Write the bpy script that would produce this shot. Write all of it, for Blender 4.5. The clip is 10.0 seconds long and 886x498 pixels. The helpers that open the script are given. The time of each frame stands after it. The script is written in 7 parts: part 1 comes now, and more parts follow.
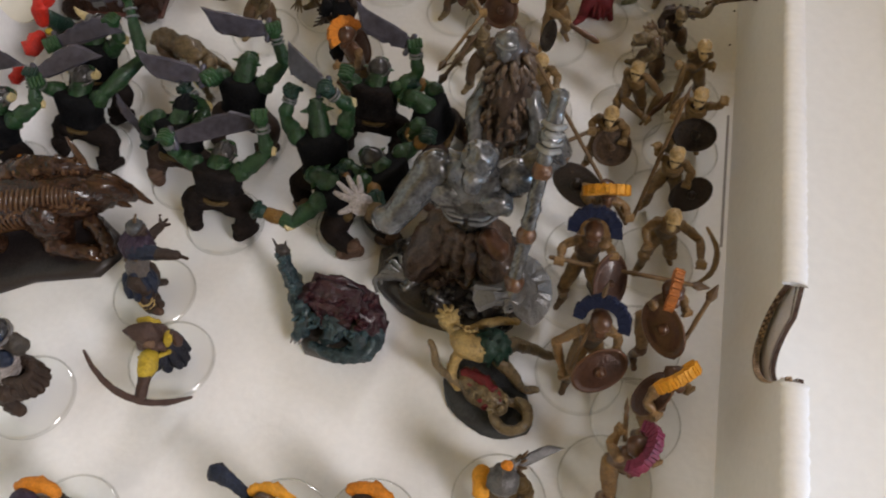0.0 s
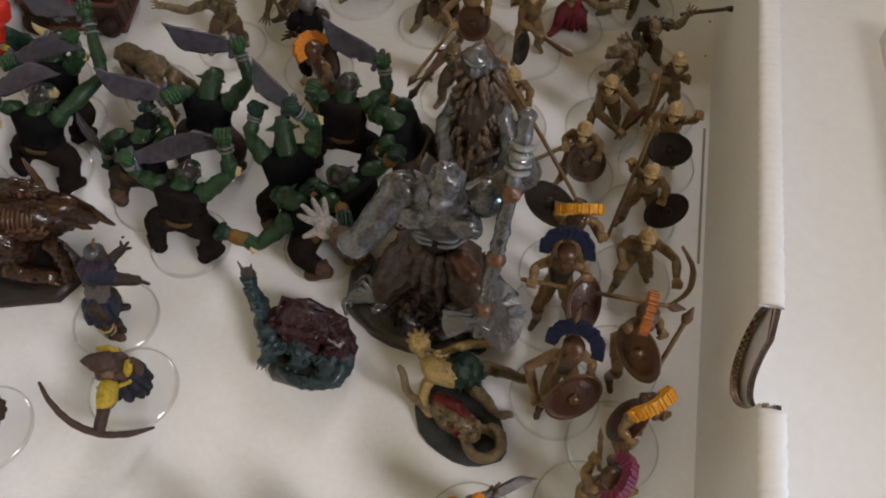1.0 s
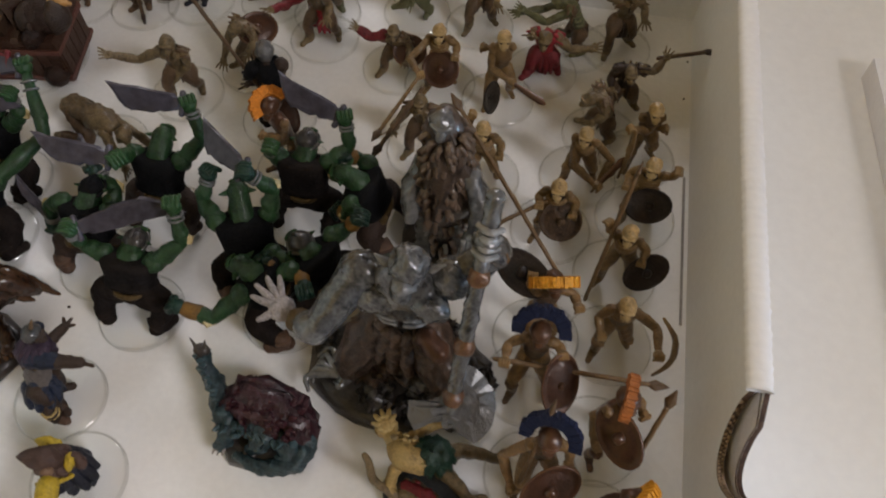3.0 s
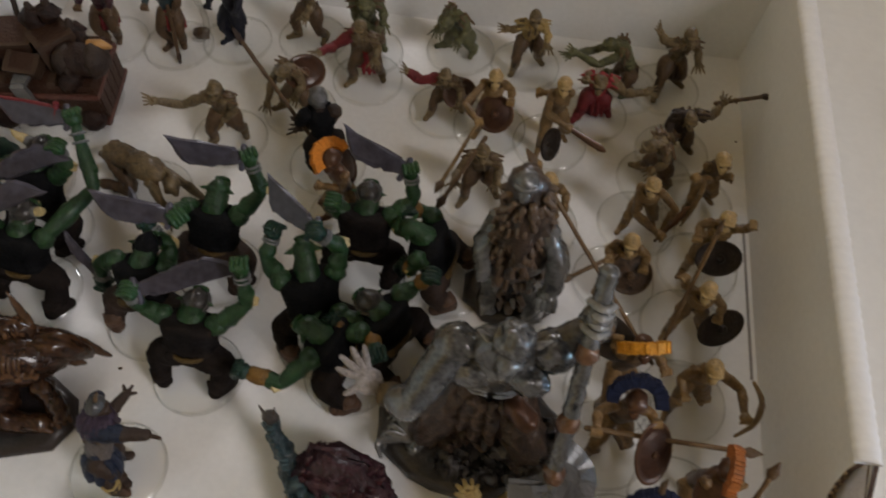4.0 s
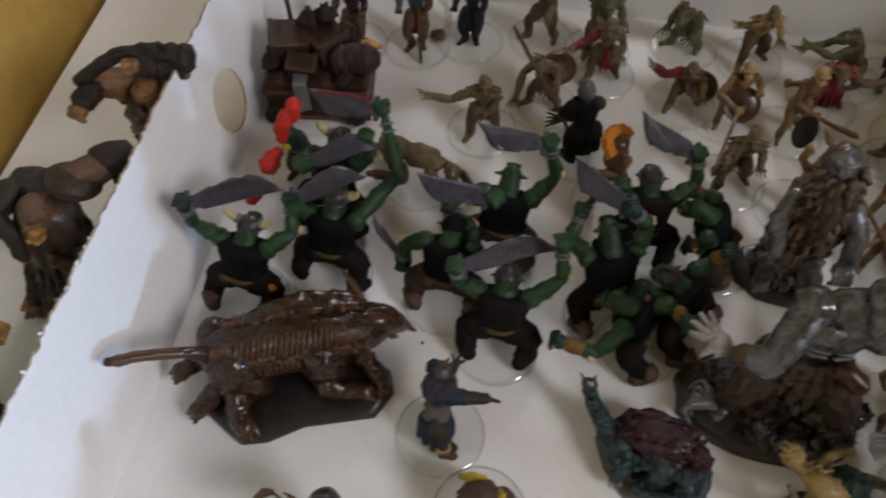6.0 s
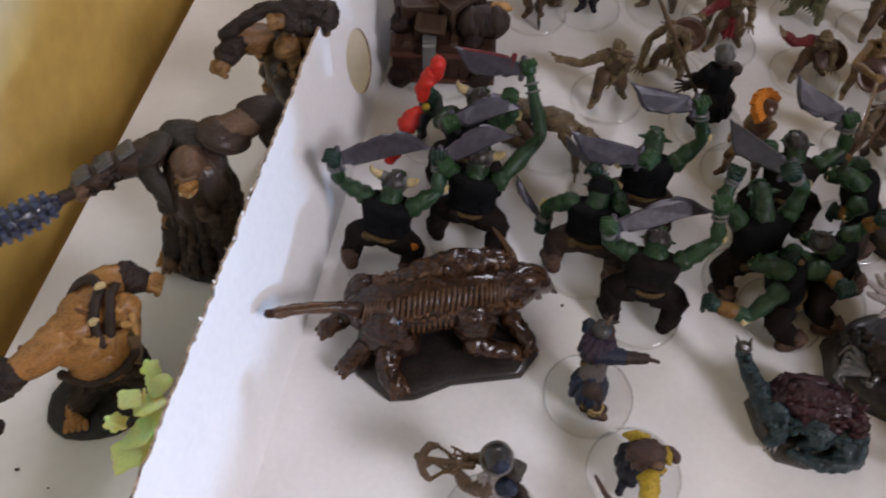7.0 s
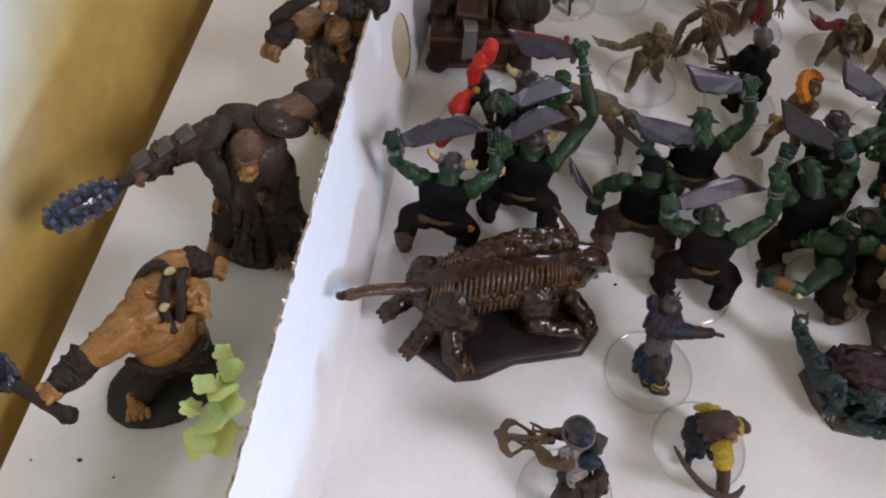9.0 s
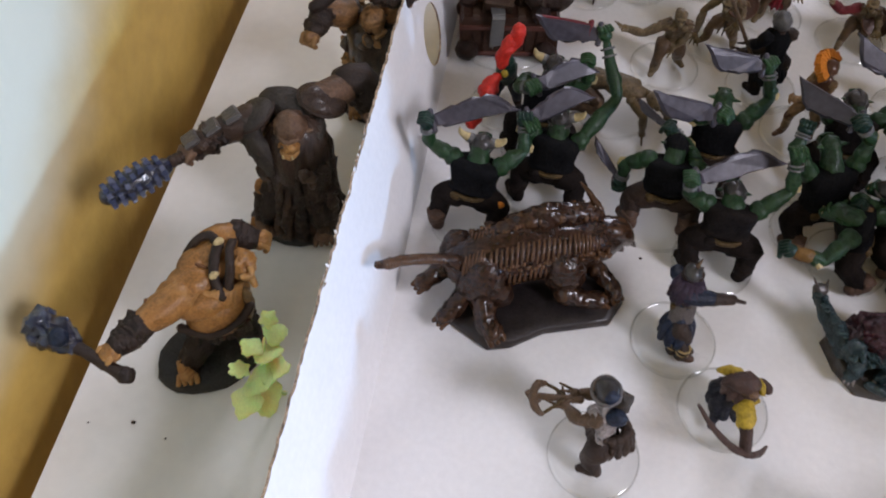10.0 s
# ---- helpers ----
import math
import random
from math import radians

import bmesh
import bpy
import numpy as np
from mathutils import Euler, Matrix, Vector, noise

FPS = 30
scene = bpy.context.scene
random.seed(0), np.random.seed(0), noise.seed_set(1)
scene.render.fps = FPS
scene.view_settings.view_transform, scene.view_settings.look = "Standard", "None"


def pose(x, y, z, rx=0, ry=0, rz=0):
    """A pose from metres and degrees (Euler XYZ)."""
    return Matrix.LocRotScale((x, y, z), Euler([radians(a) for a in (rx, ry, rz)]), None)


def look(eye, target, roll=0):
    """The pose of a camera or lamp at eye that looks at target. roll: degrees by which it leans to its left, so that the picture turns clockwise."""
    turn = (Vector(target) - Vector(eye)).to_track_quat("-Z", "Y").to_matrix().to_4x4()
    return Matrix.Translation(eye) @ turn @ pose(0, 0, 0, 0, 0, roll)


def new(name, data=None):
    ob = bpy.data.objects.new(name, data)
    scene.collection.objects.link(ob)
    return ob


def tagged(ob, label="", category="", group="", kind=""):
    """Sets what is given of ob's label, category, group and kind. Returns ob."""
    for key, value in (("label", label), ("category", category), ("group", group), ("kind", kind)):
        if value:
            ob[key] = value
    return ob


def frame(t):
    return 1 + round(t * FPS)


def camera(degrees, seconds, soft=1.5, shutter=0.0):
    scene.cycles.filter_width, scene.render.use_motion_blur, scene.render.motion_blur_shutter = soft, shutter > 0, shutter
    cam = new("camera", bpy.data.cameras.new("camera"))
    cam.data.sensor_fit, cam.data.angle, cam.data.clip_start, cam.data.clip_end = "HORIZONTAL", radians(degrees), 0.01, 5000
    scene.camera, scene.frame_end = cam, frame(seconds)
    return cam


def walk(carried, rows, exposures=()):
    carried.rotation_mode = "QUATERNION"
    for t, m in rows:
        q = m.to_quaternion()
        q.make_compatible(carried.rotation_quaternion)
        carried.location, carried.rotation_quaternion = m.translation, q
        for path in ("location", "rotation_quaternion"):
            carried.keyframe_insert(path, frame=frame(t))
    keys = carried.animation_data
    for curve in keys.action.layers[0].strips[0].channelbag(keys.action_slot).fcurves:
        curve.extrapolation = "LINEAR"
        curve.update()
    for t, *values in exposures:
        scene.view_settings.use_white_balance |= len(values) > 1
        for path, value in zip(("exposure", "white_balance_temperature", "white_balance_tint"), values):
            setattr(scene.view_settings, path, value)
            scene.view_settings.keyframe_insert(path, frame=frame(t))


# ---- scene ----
cam = camera(58.6, 10.0, soft=1.9, shutter=0.5)
# seconds, place in metres, turn in degrees
PATH = [
    (0.0, -0.0567, -0.2697, 0.2112, 30.91, 0.85, 12.80),
    (0.5, -0.0555, -0.2677, 0.2141, 31.17, -0.02, 11.92),
    (1.0, -0.0539, -0.2615, 0.2085, 31.14, 0.35, 11.74),
    (1.5, -0.0529, -0.2593, 0.2066, 31.07, 0.54, 11.59),
    (2.0, -0.0490, -0.2513, 0.2049, 30.84, 0.58, 11.17),
    (2.5, -0.0494, -0.2467, 0.2058, 31.40, 0.19, 10.71),
    (2.7, -0.0503, -0.2436, 0.2060, 31.43, 0.06, 10.60),
    (4.0, -0.0838, -0.2284, 0.2074, 31.86, -1.85, 8.78),
    (4.5, -0.0978, -0.2259, 0.2099, 32.46, -1.24, 8.97),
    (5.0, -0.1099, -0.2319, 0.2113, 32.91, -0.75, 8.96),
    (5.5, -0.1258, -0.2443, 0.2127, 33.42, -0.03, 9.19),
    (6.0, -0.1557, -0.2565, 0.2121, 33.09, 0.08, 9.58),
    (6.2, -0.1638, -0.2592, 0.2082, 33.39, 0.35, 9.75),
    (7.3, -0.1998, -0.2719, 0.2064, 31.90, 0.01, 11.10),
    (7.5, -0.2020, -0.2724, 0.2061, 31.78, -0.36, 10.90),
    (8.0, -0.2031, -0.2727, 0.2064, 31.70, -0.57, 10.62),
    (8.5, -0.2093, -0.2747, 0.2048, 31.80, -1.31, 9.51),
    (9.0, -0.2195, -0.2784, 0.2055, 31.99, -1.77, 8.66),
    (9.5, -0.2215, -0.2814, 0.2057, 32.13, -0.63, 9.05),
    (10.0, -0.2201, -0.2926, 0.2094, 32.51, -0.20, 9.27),
]
EXPOSURES = [(0.0, 0.06, 7350, 20), (1.0, -0.17, 7350, 20), (2.5, -0.14, 7350, 20), (4.0, -0.44, 7450, 19), (4.5, -0.58, 7900, 20), (5.0, -0.64, 8250, 20), (5.5, -0.48, 7700, 20), (6.2, -0.38, 7000, 22), (7.3, -0.08, 6900, 28), (8.5, -0.05, 6800, 26), (10.0, 0.0, 6600, 25)]
walk(cam, [(t, pose(x, y, z, rx, ry, rz)) for t, x, y, z, rx, ry, rz in PATH], exposures=EXPOSURES)

# ---- light ----
world = bpy.data.worlds.new("daylight")
scene.world = world
world.use_nodes = True
wn = world.node_tree.nodes
sky = wn.new("ShaderNodeTexSky")
sky.sky_type, sky.sun_disc = "NISHITA", False
sky.sun_elevation, sky.sun_rotation = radians(35), radians(120)
world.node_tree.links.new(sky.outputs[0], wn["Background"].inputs[0])
wn["Background"].inputs[1].default_value = 0.12


def window_lamp(name, eye, target, width, height, watts, colour):
    data = bpy.data.lights.new(name, "AREA")
    data.shape, data.size, data.size_y, data.energy, data.color = "RECTANGLE", width, height, watts, colour
    ob = new(name, data)
    ob.matrix_world = look(eye, target)
    return ob


# a tall window close by to the east, low daylight through its foot, and a small window to the north
window_lamp("east_window_light", (1.22, -0.80, 1.22), (-0.12, -0.18, 0.0), 0.62, 0.62, 33.0, (0.82, 0.91, 1.0))
window_lamp("low_window_light", (1.64, -0.475, 0.235), (-0.26, -0.14, 0.02), 0.09, 0.09, 20.0, (0.34, 0.64, 1.0))
window_lamp("north_window_light", (-0.06, 1.33, 0.95), (-0.10, -0.10, 0.0), 0.40, 0.36, 10.0, (0.80, 0.90, 1.0))

# ---- materials ----
def nodes_of(mat):
    mat.use_nodes = True
    nt = mat.node_tree
    return nt, nt.nodes["Principled BSDF"]


def paint(name, colour, rough=0.6, vary=0.35, wear=None, grain=1400.0, bump=0.34, metal=0.0, coat=0.0, patch=240.0, spec=0.3, scales=0.0, sheer=0.0):
    """Brushed model paint, cardboard or plaster: colour in two scales of patches, fine relief and optional worn tips."""
    mat = bpy.data.materials.new(name)
    nt, b = nodes_of(mat)
    L, N = nt.links, nt.nodes
    tc = N.new("ShaderNodeTexCoord")
    big = N.new("ShaderNodeTexNoise")
    big.inputs["Scale"].default_value, big.inputs["Detail"].default_value, big.inputs["Roughness"].default_value = patch, 6, 0.62
    fine = N.new("ShaderNodeTexNoise")
    fine.inputs["Scale"].default_value, fine.inputs["Detail"].default_value = grain, 3
    for n in (big, fine):
        L.new(tc.outputs["Object"], n.inputs["Vector"])
    ramp = N.new("ShaderNodeValToRGB")
    d = [c * (1 - vary) for c in colour]
    l = [min(1.0, c * (1 + vary * 0.9) + 0.01 * vary) for c in colour]
    ramp.color_ramp.elements[0].position, ramp.color_ramp.elements[1].position = 0.36, 0.64
    ramp.color_ramp.elements[0].color, ramp.color_ramp.elements[1].color = (*d, 1), (*l, 1)
    mixn = N.new("ShaderNodeMix")
    mixn.data_type = "FLOAT"
    mixn.inputs[0].default_value = 0.45
    L.new(big.outputs["Fac"], mixn.inputs[2])
    L.new(fine.outputs["Fac"], mixn.inputs[3])
    L.new(mixn.outputs[0], ramp.inputs[0])
    out = ramp.outputs[0]
    if wear:
        geo = N.new("ShaderNodeNewGeometry")
        edge = N.new("ShaderNodeValToRGB")
        edge.color_ramp.elements[0].position, edge.color_ramp.elements[1].position = 0.515, 0.66
        L.new(geo.outputs["Pointiness"], edge.inputs[0])
        wm = N.new("ShaderNodeMix")
        wm.data_type = "RGBA"
        L.new(edge.outputs[0], wm.inputs[0])
        L.new(out, wm.inputs[6])
        wm.inputs[7].default_value = (*wear, 1)
        out = wm.outputs[2]
    L.new(out, b.inputs["Base Color"])
    b.inputs["Roughness"].default_value, b.inputs["Metallic"].default_value = rough, metal
    b.inputs["Specular IOR Level"].default_value = spec
    b.inputs["Subsurface Weight"].default_value, b.inputs["Subsurface Scale"].default_value = sheer, 0.004
    b.inputs["Coat Weight"].default_value, b.inputs["Coat Roughness"].default_value = coat, 0.12
    if bump:
        bp = N.new("ShaderNodeBump")
        bp.inputs["Strength"].default_value, bp.inputs["Distance"].default_value = min(1.0, bump * 2.4), 0.0010
        height = mixn.outputs[0]
        if scales:
            cells, add = N.new("ShaderNodeTexVoronoi"), N.new("ShaderNodeMath")
            cells.inputs["Scale"].default_value = scales
            add.operation = "MULTIPLY_ADD"
            add.inputs[1].default_value = -0.8
            L.new(tc.outputs["Object"], cells.inputs["Vector"])
            L.new(cells.outputs["Distance"], add.inputs[0])
            L.new(height, add.inputs[2])
            height = add.outputs[0]
        L.new(height, bp.inputs["Height"])
        L.new(bp.outputs[0], b.inputs["Normal"])
    return mat


def clear_plastic(name, tint, gloss_rough=0.04, gloss=0.02):
    """Clear thin plastic: light passes straight through, the gloss grows at grazing angles."""
    mat = bpy.data.materials.new(name)
    mat.use_nodes = True
    nt = mat.node_tree
    N, L = nt.nodes, nt.links
    N.remove(N["Principled BSDF"])
    tr, gl, mx, lw = N.new("ShaderNodeBsdfTransparent"), N.new("ShaderNodeBsdfGlossy"), N.new("ShaderNodeMixShader"), N.new("ShaderNodeLayerWeight")
    tr.inputs[0].default_value = (*tint, 1)
    gl.inputs["Roughness"].default_value = gloss_rough
    power, scale = N.new("ShaderNodeMath"), N.new("ShaderNodeMath")
    power.operation, scale.operation = "POWER", "MULTIPLY_ADD"
    power.inputs[1].default_value, scale.inputs[1].default_value, scale.inputs[2].default_value = 4.0, 0.35, gloss
    L.new(lw.outputs["Facing"], power.inputs[0])
    L.new(power.outputs[0], scale.inputs[0])
    L.new(scale.outputs[0], mx.inputs[0])
    L.new(tr.outputs[0], mx.inputs[1])
    L.new(gl.outputs[0], mx.inputs[2])
    L.new(mx.outputs[0], N["Material Output"].inputs[0])
    return mat


M = dict(
    card=paint("white_card", (0.78, 0.77, 0.77), 0.55, 0.04, grain=500, bump=0.08, patch=18),
    card_edge=paint("brown_card", (0.36, 0.25, 0.16), 0.9, 0.4, grain=700, bump=0.6),
    card_grey=paint("grey_shade_card", (0.72, 0.69, 0.74), 0.8, 0.1, grain=700, bump=0.3),
    card_dark=paint("gap_shade_card", (0.30, 0.28, 0.27), 0.9, 0.2, grain=700, bump=0.4),
    table=paint("white_laminate", (0.80, 0.79, 0.76), 0.35, 0.03, grain=300, bump=0.03, patch=12),
    ochre=paint("ochre_wall_paint", (0.52, 0.335, 0.085), 0.5, 0.12, grain=120, bump=0.4, patch=14),
    plaster=paint("grey_plaster", (0.48, 0.47, 0.45), 0.8, 0.05, grain=40, bump=0.1, patch=4),
    limewash=paint("white_ceiling_paint", (0.80, 0.79, 0.76), 0.8, 0.04, grain=40, bump=0.1, patch=4),
    boards=paint("floor_boards", (0.34, 0.24, 0.16), 0.5, 0.2, grain=30, bump=0.1, patch=3),
    torn=paint("torn_card_edge", (0.36, 0.26, 0.18), 0.9, 0.95, grain=1500, bump=0.6, patch=420),
    boot=paint("brown_boot", (0.035, 0.018, 0.011), 0.5, 0.5, wear=(0.15, 0.08, 0.05)),
    clear=clear_plastic("clear_plastic", (0.985, 0.988, 0.98), 0.04, 0.055),
    rim=clear_plastic("clear_plastic_edge", (0.93, 0.93, 0.915), 0.08, 0.16),
    bone=paint("bone_brown", (0.092, 0.047, 0.016), 0.36, 0.95, coat=0.3, wear=(0.34, 0.21, 0.085), bump=0.5, patch=520, grain=1700),
    skull=paint("skull_bone", (0.29, 0.18, 0.07), 0.40, 0.7, patch=420, coat=0.15, wear=(0.52, 0.38, 0.19)),
    bronze=paint("dark_bronze", (0.052, 0.020, 0.011), 0.34, 0.35, metal=0.2, coat=0.25, wear=(0.15, 0.07, 0.035), bump=0.14),
    umber=paint("umber_paint", (0.052, 0.027, 0.013), 0.42, 0.8, patch=420, coat=0.1, wear=(0.15, 0.088, 0.044)),
    shield_dark=paint("dark_shield", (0.022, 0.013, 0.011), 0.35, 0.4),
    orange=paint("orange_plume", (0.576, 0.184, 0.014), 0.55, 0.3),
    amber=paint("amber_plume", (0.640, 0.272, 0.024), 0.55, 0.25),
    navy=paint("navy_plume", (0.0030, 0.0045, 0.013), 0.55, 0.5, wear=(0.010, 0.014, 0.036), spec=0.15),
    pink=paint("pink_plume", (0.17, 0.026, 0.055), 0.55, 0.4),
    green=paint("green_skin", (0.0058, 0.0265, 0.0085), 0.38, 0.85, coat=0.06, wear=(0.017, 0.066, 0.018)),
    green_dark=paint("dark_green", (0.004, 0.024, 0.015), 0.4, 0.5),
    black=paint("black_vest", (0.0030, 0.0030, 0.0038), 0.7, 0.5, wear=(0.012, 0.012, 0.013), spec=0.06),
    trouser=paint("brown_black_trousers", (0.0070, 0.0048, 0.0045), 0.7, 0.6, wear=(0.022, 0.015, 0.012), spec=0.06),
    bracer=paint("brown_leather_bracer", (0.15, 0.072, 0.014), 0.5, 0.35),
    brown_trouser=paint("dark_brown_trousers", (0.022, 0.012, 0.009), 0.6, 0.6, wear=(0.055, 0.032, 0.022), spec=0.22),
    brown_vest=paint("brown_black_vest", (0.0075, 0.0055, 0.0052), 0.7, 0.5, wear=(0.024, 0.017, 0.014), spec=0.06),
    slot_edge=paint("dark_card_edge", (0.075, 0.045, 0.035), 0.9, 0.6, grain=900, bump=0.8),
    axe=paint("dull_grey_axe", (0.020, 0.018, 0.017), 0.32, 0.7, coat=0.3, metal=0.1, wear=(0.10, 0.095, 0.09), patch=420, bump=0.3),
    studs_plate=paint("dark_steel_plate", (0.016, 0.014, 0.014), 0.3, 0.5, metal=0.3, coat=0.3, wear=(0.09, 0.08, 0.075)),
    crimson_wood=paint("red_brown_wood", (0.05, 0.012, 0.009), 0.45, 0.5, wear=(0.11, 0.04, 0.03)),
    leather=paint("maroon_brown_leather", (0.036, 0.017, 0.013), 0.5, 0.6, wear=(0.10, 0.055, 0.042), patch=420),
    cape=paint("grey_brown_cape", (0.030, 0.023, 0.018), 0.55, 0.5, wear=(0.085, 0.065, 0.05)),
    scarlet=paint("torn_red_cloth", (0.26, 0.018, 0.026), 0.55, 0.45),
    jerkin=paint("grey_brown_jerkin", (0.075, 0.062, 0.058), 0.5, 0.4, wear=(0.16, 0.14, 0.13)),
    hide=paint("brown_hide", (0.105, 0.056, 0.032), 0.45, 0.5, wear=(0.22, 0.13, 0.08)),
    rust=paint("rust_orange_plume", (0.36, 0.115, 0.030), 0.55, 0.4),
    limb=paint("tan_limb", (0.125, 0.063, 0.022), 0.38, 0.9, coat=0.25, wear=(0.32, 0.19, 0.08), bump=0.45, patch=460),
    wood=paint("brown_spear_wood", (0.10, 0.052, 0.020), 0.45, 0.5, coat=0.1, wear=(0.2, 0.12, 0.055)),
    knuckle=paint("grey_knuckle", (0.15, 0.145, 0.135), 0.25, 0.5, coat=0.7, wear=(0.27, 0.265, 0.255)),
    belt=paint("tan_leather", (0.070, 0.040, 0.010), 0.55, 0.4),
    cream=paint("cream_horn", (0.496, 0.384, 0.192), 0.45, 0.25),
    blade=paint("violet_grey_steel", (0.028, 0.024, 0.033), 0.36, 0.7, metal=0.12, wear=(0.085, 0.078, 0.10), patch=150, grain=500, bump=0.06, coat=0.08),
    steel=paint("worn_steel", (0.075, 0.070, 0.070), 0.35, 0.5, metal=0.4, wear=(0.200, 0.200, 0.200)),
    red=paint("red_paint", (0.496, 0.022, 0.011), 0.45, 0.3),
    crimson=paint("dark_red_cloth", (0.130, 0.011, 0.014), 0.55, 0.4),
    stone=paint("mottled_grey", (0.048, 0.047, 0.047), 0.2, 0.75, coat=1.0, wear=(0.20, 0.195, 0.19), patch=260, grain=900, bump=0.22),
    glove=paint("pale_grey", (0.272, 0.240, 0.232), 0.4, 0.4),
    loin=paint("dark_umber_rags", (0.042, 0.023, 0.015), 0.40, 0.7, coat=0.25, wear=(0.14, 0.085, 0.058), patch=420, bump=0.35),
    copper=paint("copper_band", (0.085, 0.036, 0.016), 0.35, 0.5, metal=0.3, coat=0.4, wear=(0.20, 0.095, 0.045)),
    rock=paint("black_rock", (0.022, 0.017, 0.015), 0.36, 0.6, coat=0.35, wear=(0.07, 0.056, 0.048), bump=0.3),
    fur=paint("brown_fur", (0.034, 0.019, 0.012), 0.35, 0.7, coat=0.5, wear=(0.14, 0.09, 0.06), patch=420, bump=0.25),
    beast=paint("glossy_brown", (0.024, 0.0085, 0.0034), 0.26, 0.7, coat=0.5, wear=(0.13, 0.060, 0.024), patch=420, grain=1000, bump=0.20, scales=560.0, spec=0.12),
    beast_base=paint("dark_brown_stand", (0.013, 0.009, 0.009), 0.42, 0.5, coat=0.15, wear=(0.045, 0.03, 0.024), bump=0.15),
    flesh=paint("ochre_flesh", (0.27, 0.118, 0.030), 0.42, 0.45, wear=(0.56, 0.31, 0.115), bump=0.12, coat=0.06, patch=200),
    flesh_fold=paint("brown_flesh_wash", (0.085, 0.032, 0.010), 0.5, 0.5, wear=(0.17, 0.07, 0.024)),
    tawny=paint("tawny_hide", (0.15, 0.070, 0.024), 0.42, 0.6, wear=(0.40, 0.22, 0.09), bump=0.25),
    strap=paint("dark_leather", (0.018, 0.0095, 0.0065), 0.52, 0.5, wear=(0.052, 0.029, 0.018)),
    plate=paint("brown_plate", (0.034, 0.0165, 0.0095), 0.40, 0.5, coat=0.12, wear=(0.10, 0.06, 0.04)),
    studs=paint("blue_black_steel", (0.006, 0.007, 0.018), 0.22, 0.5, coat=0.8, wear=(0.045, 0.055, 0.10)),
    slate=paint("grey_base", (0.030, 0.030, 0.030), 0.6, 0.35),
    leaf=paint("yellow_green_leaf", (0.74, 0.80, 0.34), 0.5, 0.10, bump=0.03, sheer=0.8),
    blue=paint("blue_cloth", (0.005, 0.011, 0.028), 0.45, 0.65),
    blue_dark=paint("dark_blue", (0.006, 0.007, 0.015), 0.5, 0.5),
    yellow=paint("yellow_cloth", (0.416, 0.288, 0.028), 0.5, 0.4),
    teal=paint("blue_green_scales", (0.012, 0.028, 0.034), 0.36, 0.7, coat=0.2, wear=(0.055, 0.098, 0.108), patch=420),
    maroon=paint("maroon_shell", (0.022, 0.0036, 0.0075), 0.36, 0.6, coat=0.2, wear=(0.060, 0.013, 0.020), bump=0.5, scales=500),
    rot=paint("rotten_skin", (0.088, 0.056, 0.025), 0.40, 0.9, coat=0.2, wear=(0.23, 0.165, 0.085), bump=0.45, patch=460),
    rot_green=paint("rotten_green", (0.056, 0.053, 0.022), 0.40, 0.8, patch=460, coat=0.1, wear=(0.17, 0.17, 0.085)),
    tan=paint("tan_skin", (0.25, 0.155, 0.052), 0.42, 0.75, wear=(0.48, 0.35, 0.15), patch=420, coat=0.15),
    chest=paint("dark_wood", (0.013, 0.0052, 0.0038), 0.42, 0.8, wear=(0.042, 0.019, 0.012), bump=0.5, patch=420, spec=0.2),
    purple=paint("plum_cloth", (0.028, 0.015, 0.030), 0.5, 0.4),
)

# ---- the place ----
def mesh_object(name, verts, faces, mats, index=None, parent=None, smooth=False):
    me = bpy.data.meshes.new(name)
    me.from_pydata([tuple(v) for v in verts], [], faces)
    for m in mats:
        me.materials.append(m)
    if index is not None:
        me.polygons.foreach_set("material_index", index)
    me.polygons.foreach_set("use_smooth", [smooth] * len(faces))
    me.update()
    ob = new(name, me)
    if parent:
        ob.parent = parent
    return ob


def slab(name, x0, x1, y0, y1, z0, z1, mat, parent=None):
    bm = bmesh.new()
    bmesh.ops.create_cube(bm, size=1, matrix=Matrix.Translation(((x0 + x1) / 2, (y0 + y1) / 2, (z0 + z1) / 2)) @ Matrix.Diagonal((x1 - x0, y1 - y0, z1 - z0, 1)))
    me = bpy.data.meshes.new(name)
    bm.to_mesh(me)
    bm.free()
    me.materials.append(mat)
    ob = new(name, me)
    if parent:
        ob.parent = parent
    return ob


def card_wall(name, outline, holes, thick, place, mats):
    """A corrugated board wall: an outline with cut-outs in its own plane, thickened. place turns (along, up, depth) into the room."""
    bm = bmesh.new()
    edges = []
    for loop in (outline, *holes):
        vs = [bm.verts.new((a, b, 0)) for a, b in loop]
        edges += [bm.edges.new((vs[i], vs[(i + 1) % len(vs)])) for i in range(len(vs))]
    bmesh.ops.triangle_fill(bm, use_beauty=True, edges=edges)
    front = list(bm.faces)
    res = bmesh.ops.extrude_face_region(bm, geom=front)
    bmesh.ops.translate(bm, verts=[g for g in res["geom"] if isinstance(g, bmesh.types.BMVert)], vec=(0, 0, thick))
    bmesh.ops.recalc_face_normals(bm, faces=bm.faces)
    for fc in bm.faces:
        fc.material_index = 0 if abs(fc.normal.z) > 0.7 else 1
    for vt in bm.verts:
        vt.co = place(*vt.co)
    bmesh.ops.recalc_face_normals(bm, faces=bm.faces)
    me = bpy.data.meshes.new(name)
    bm.to_mesh(me)
    bm.free()
    for m in mats:
        me.materials.append(m)
    return new(name, me)


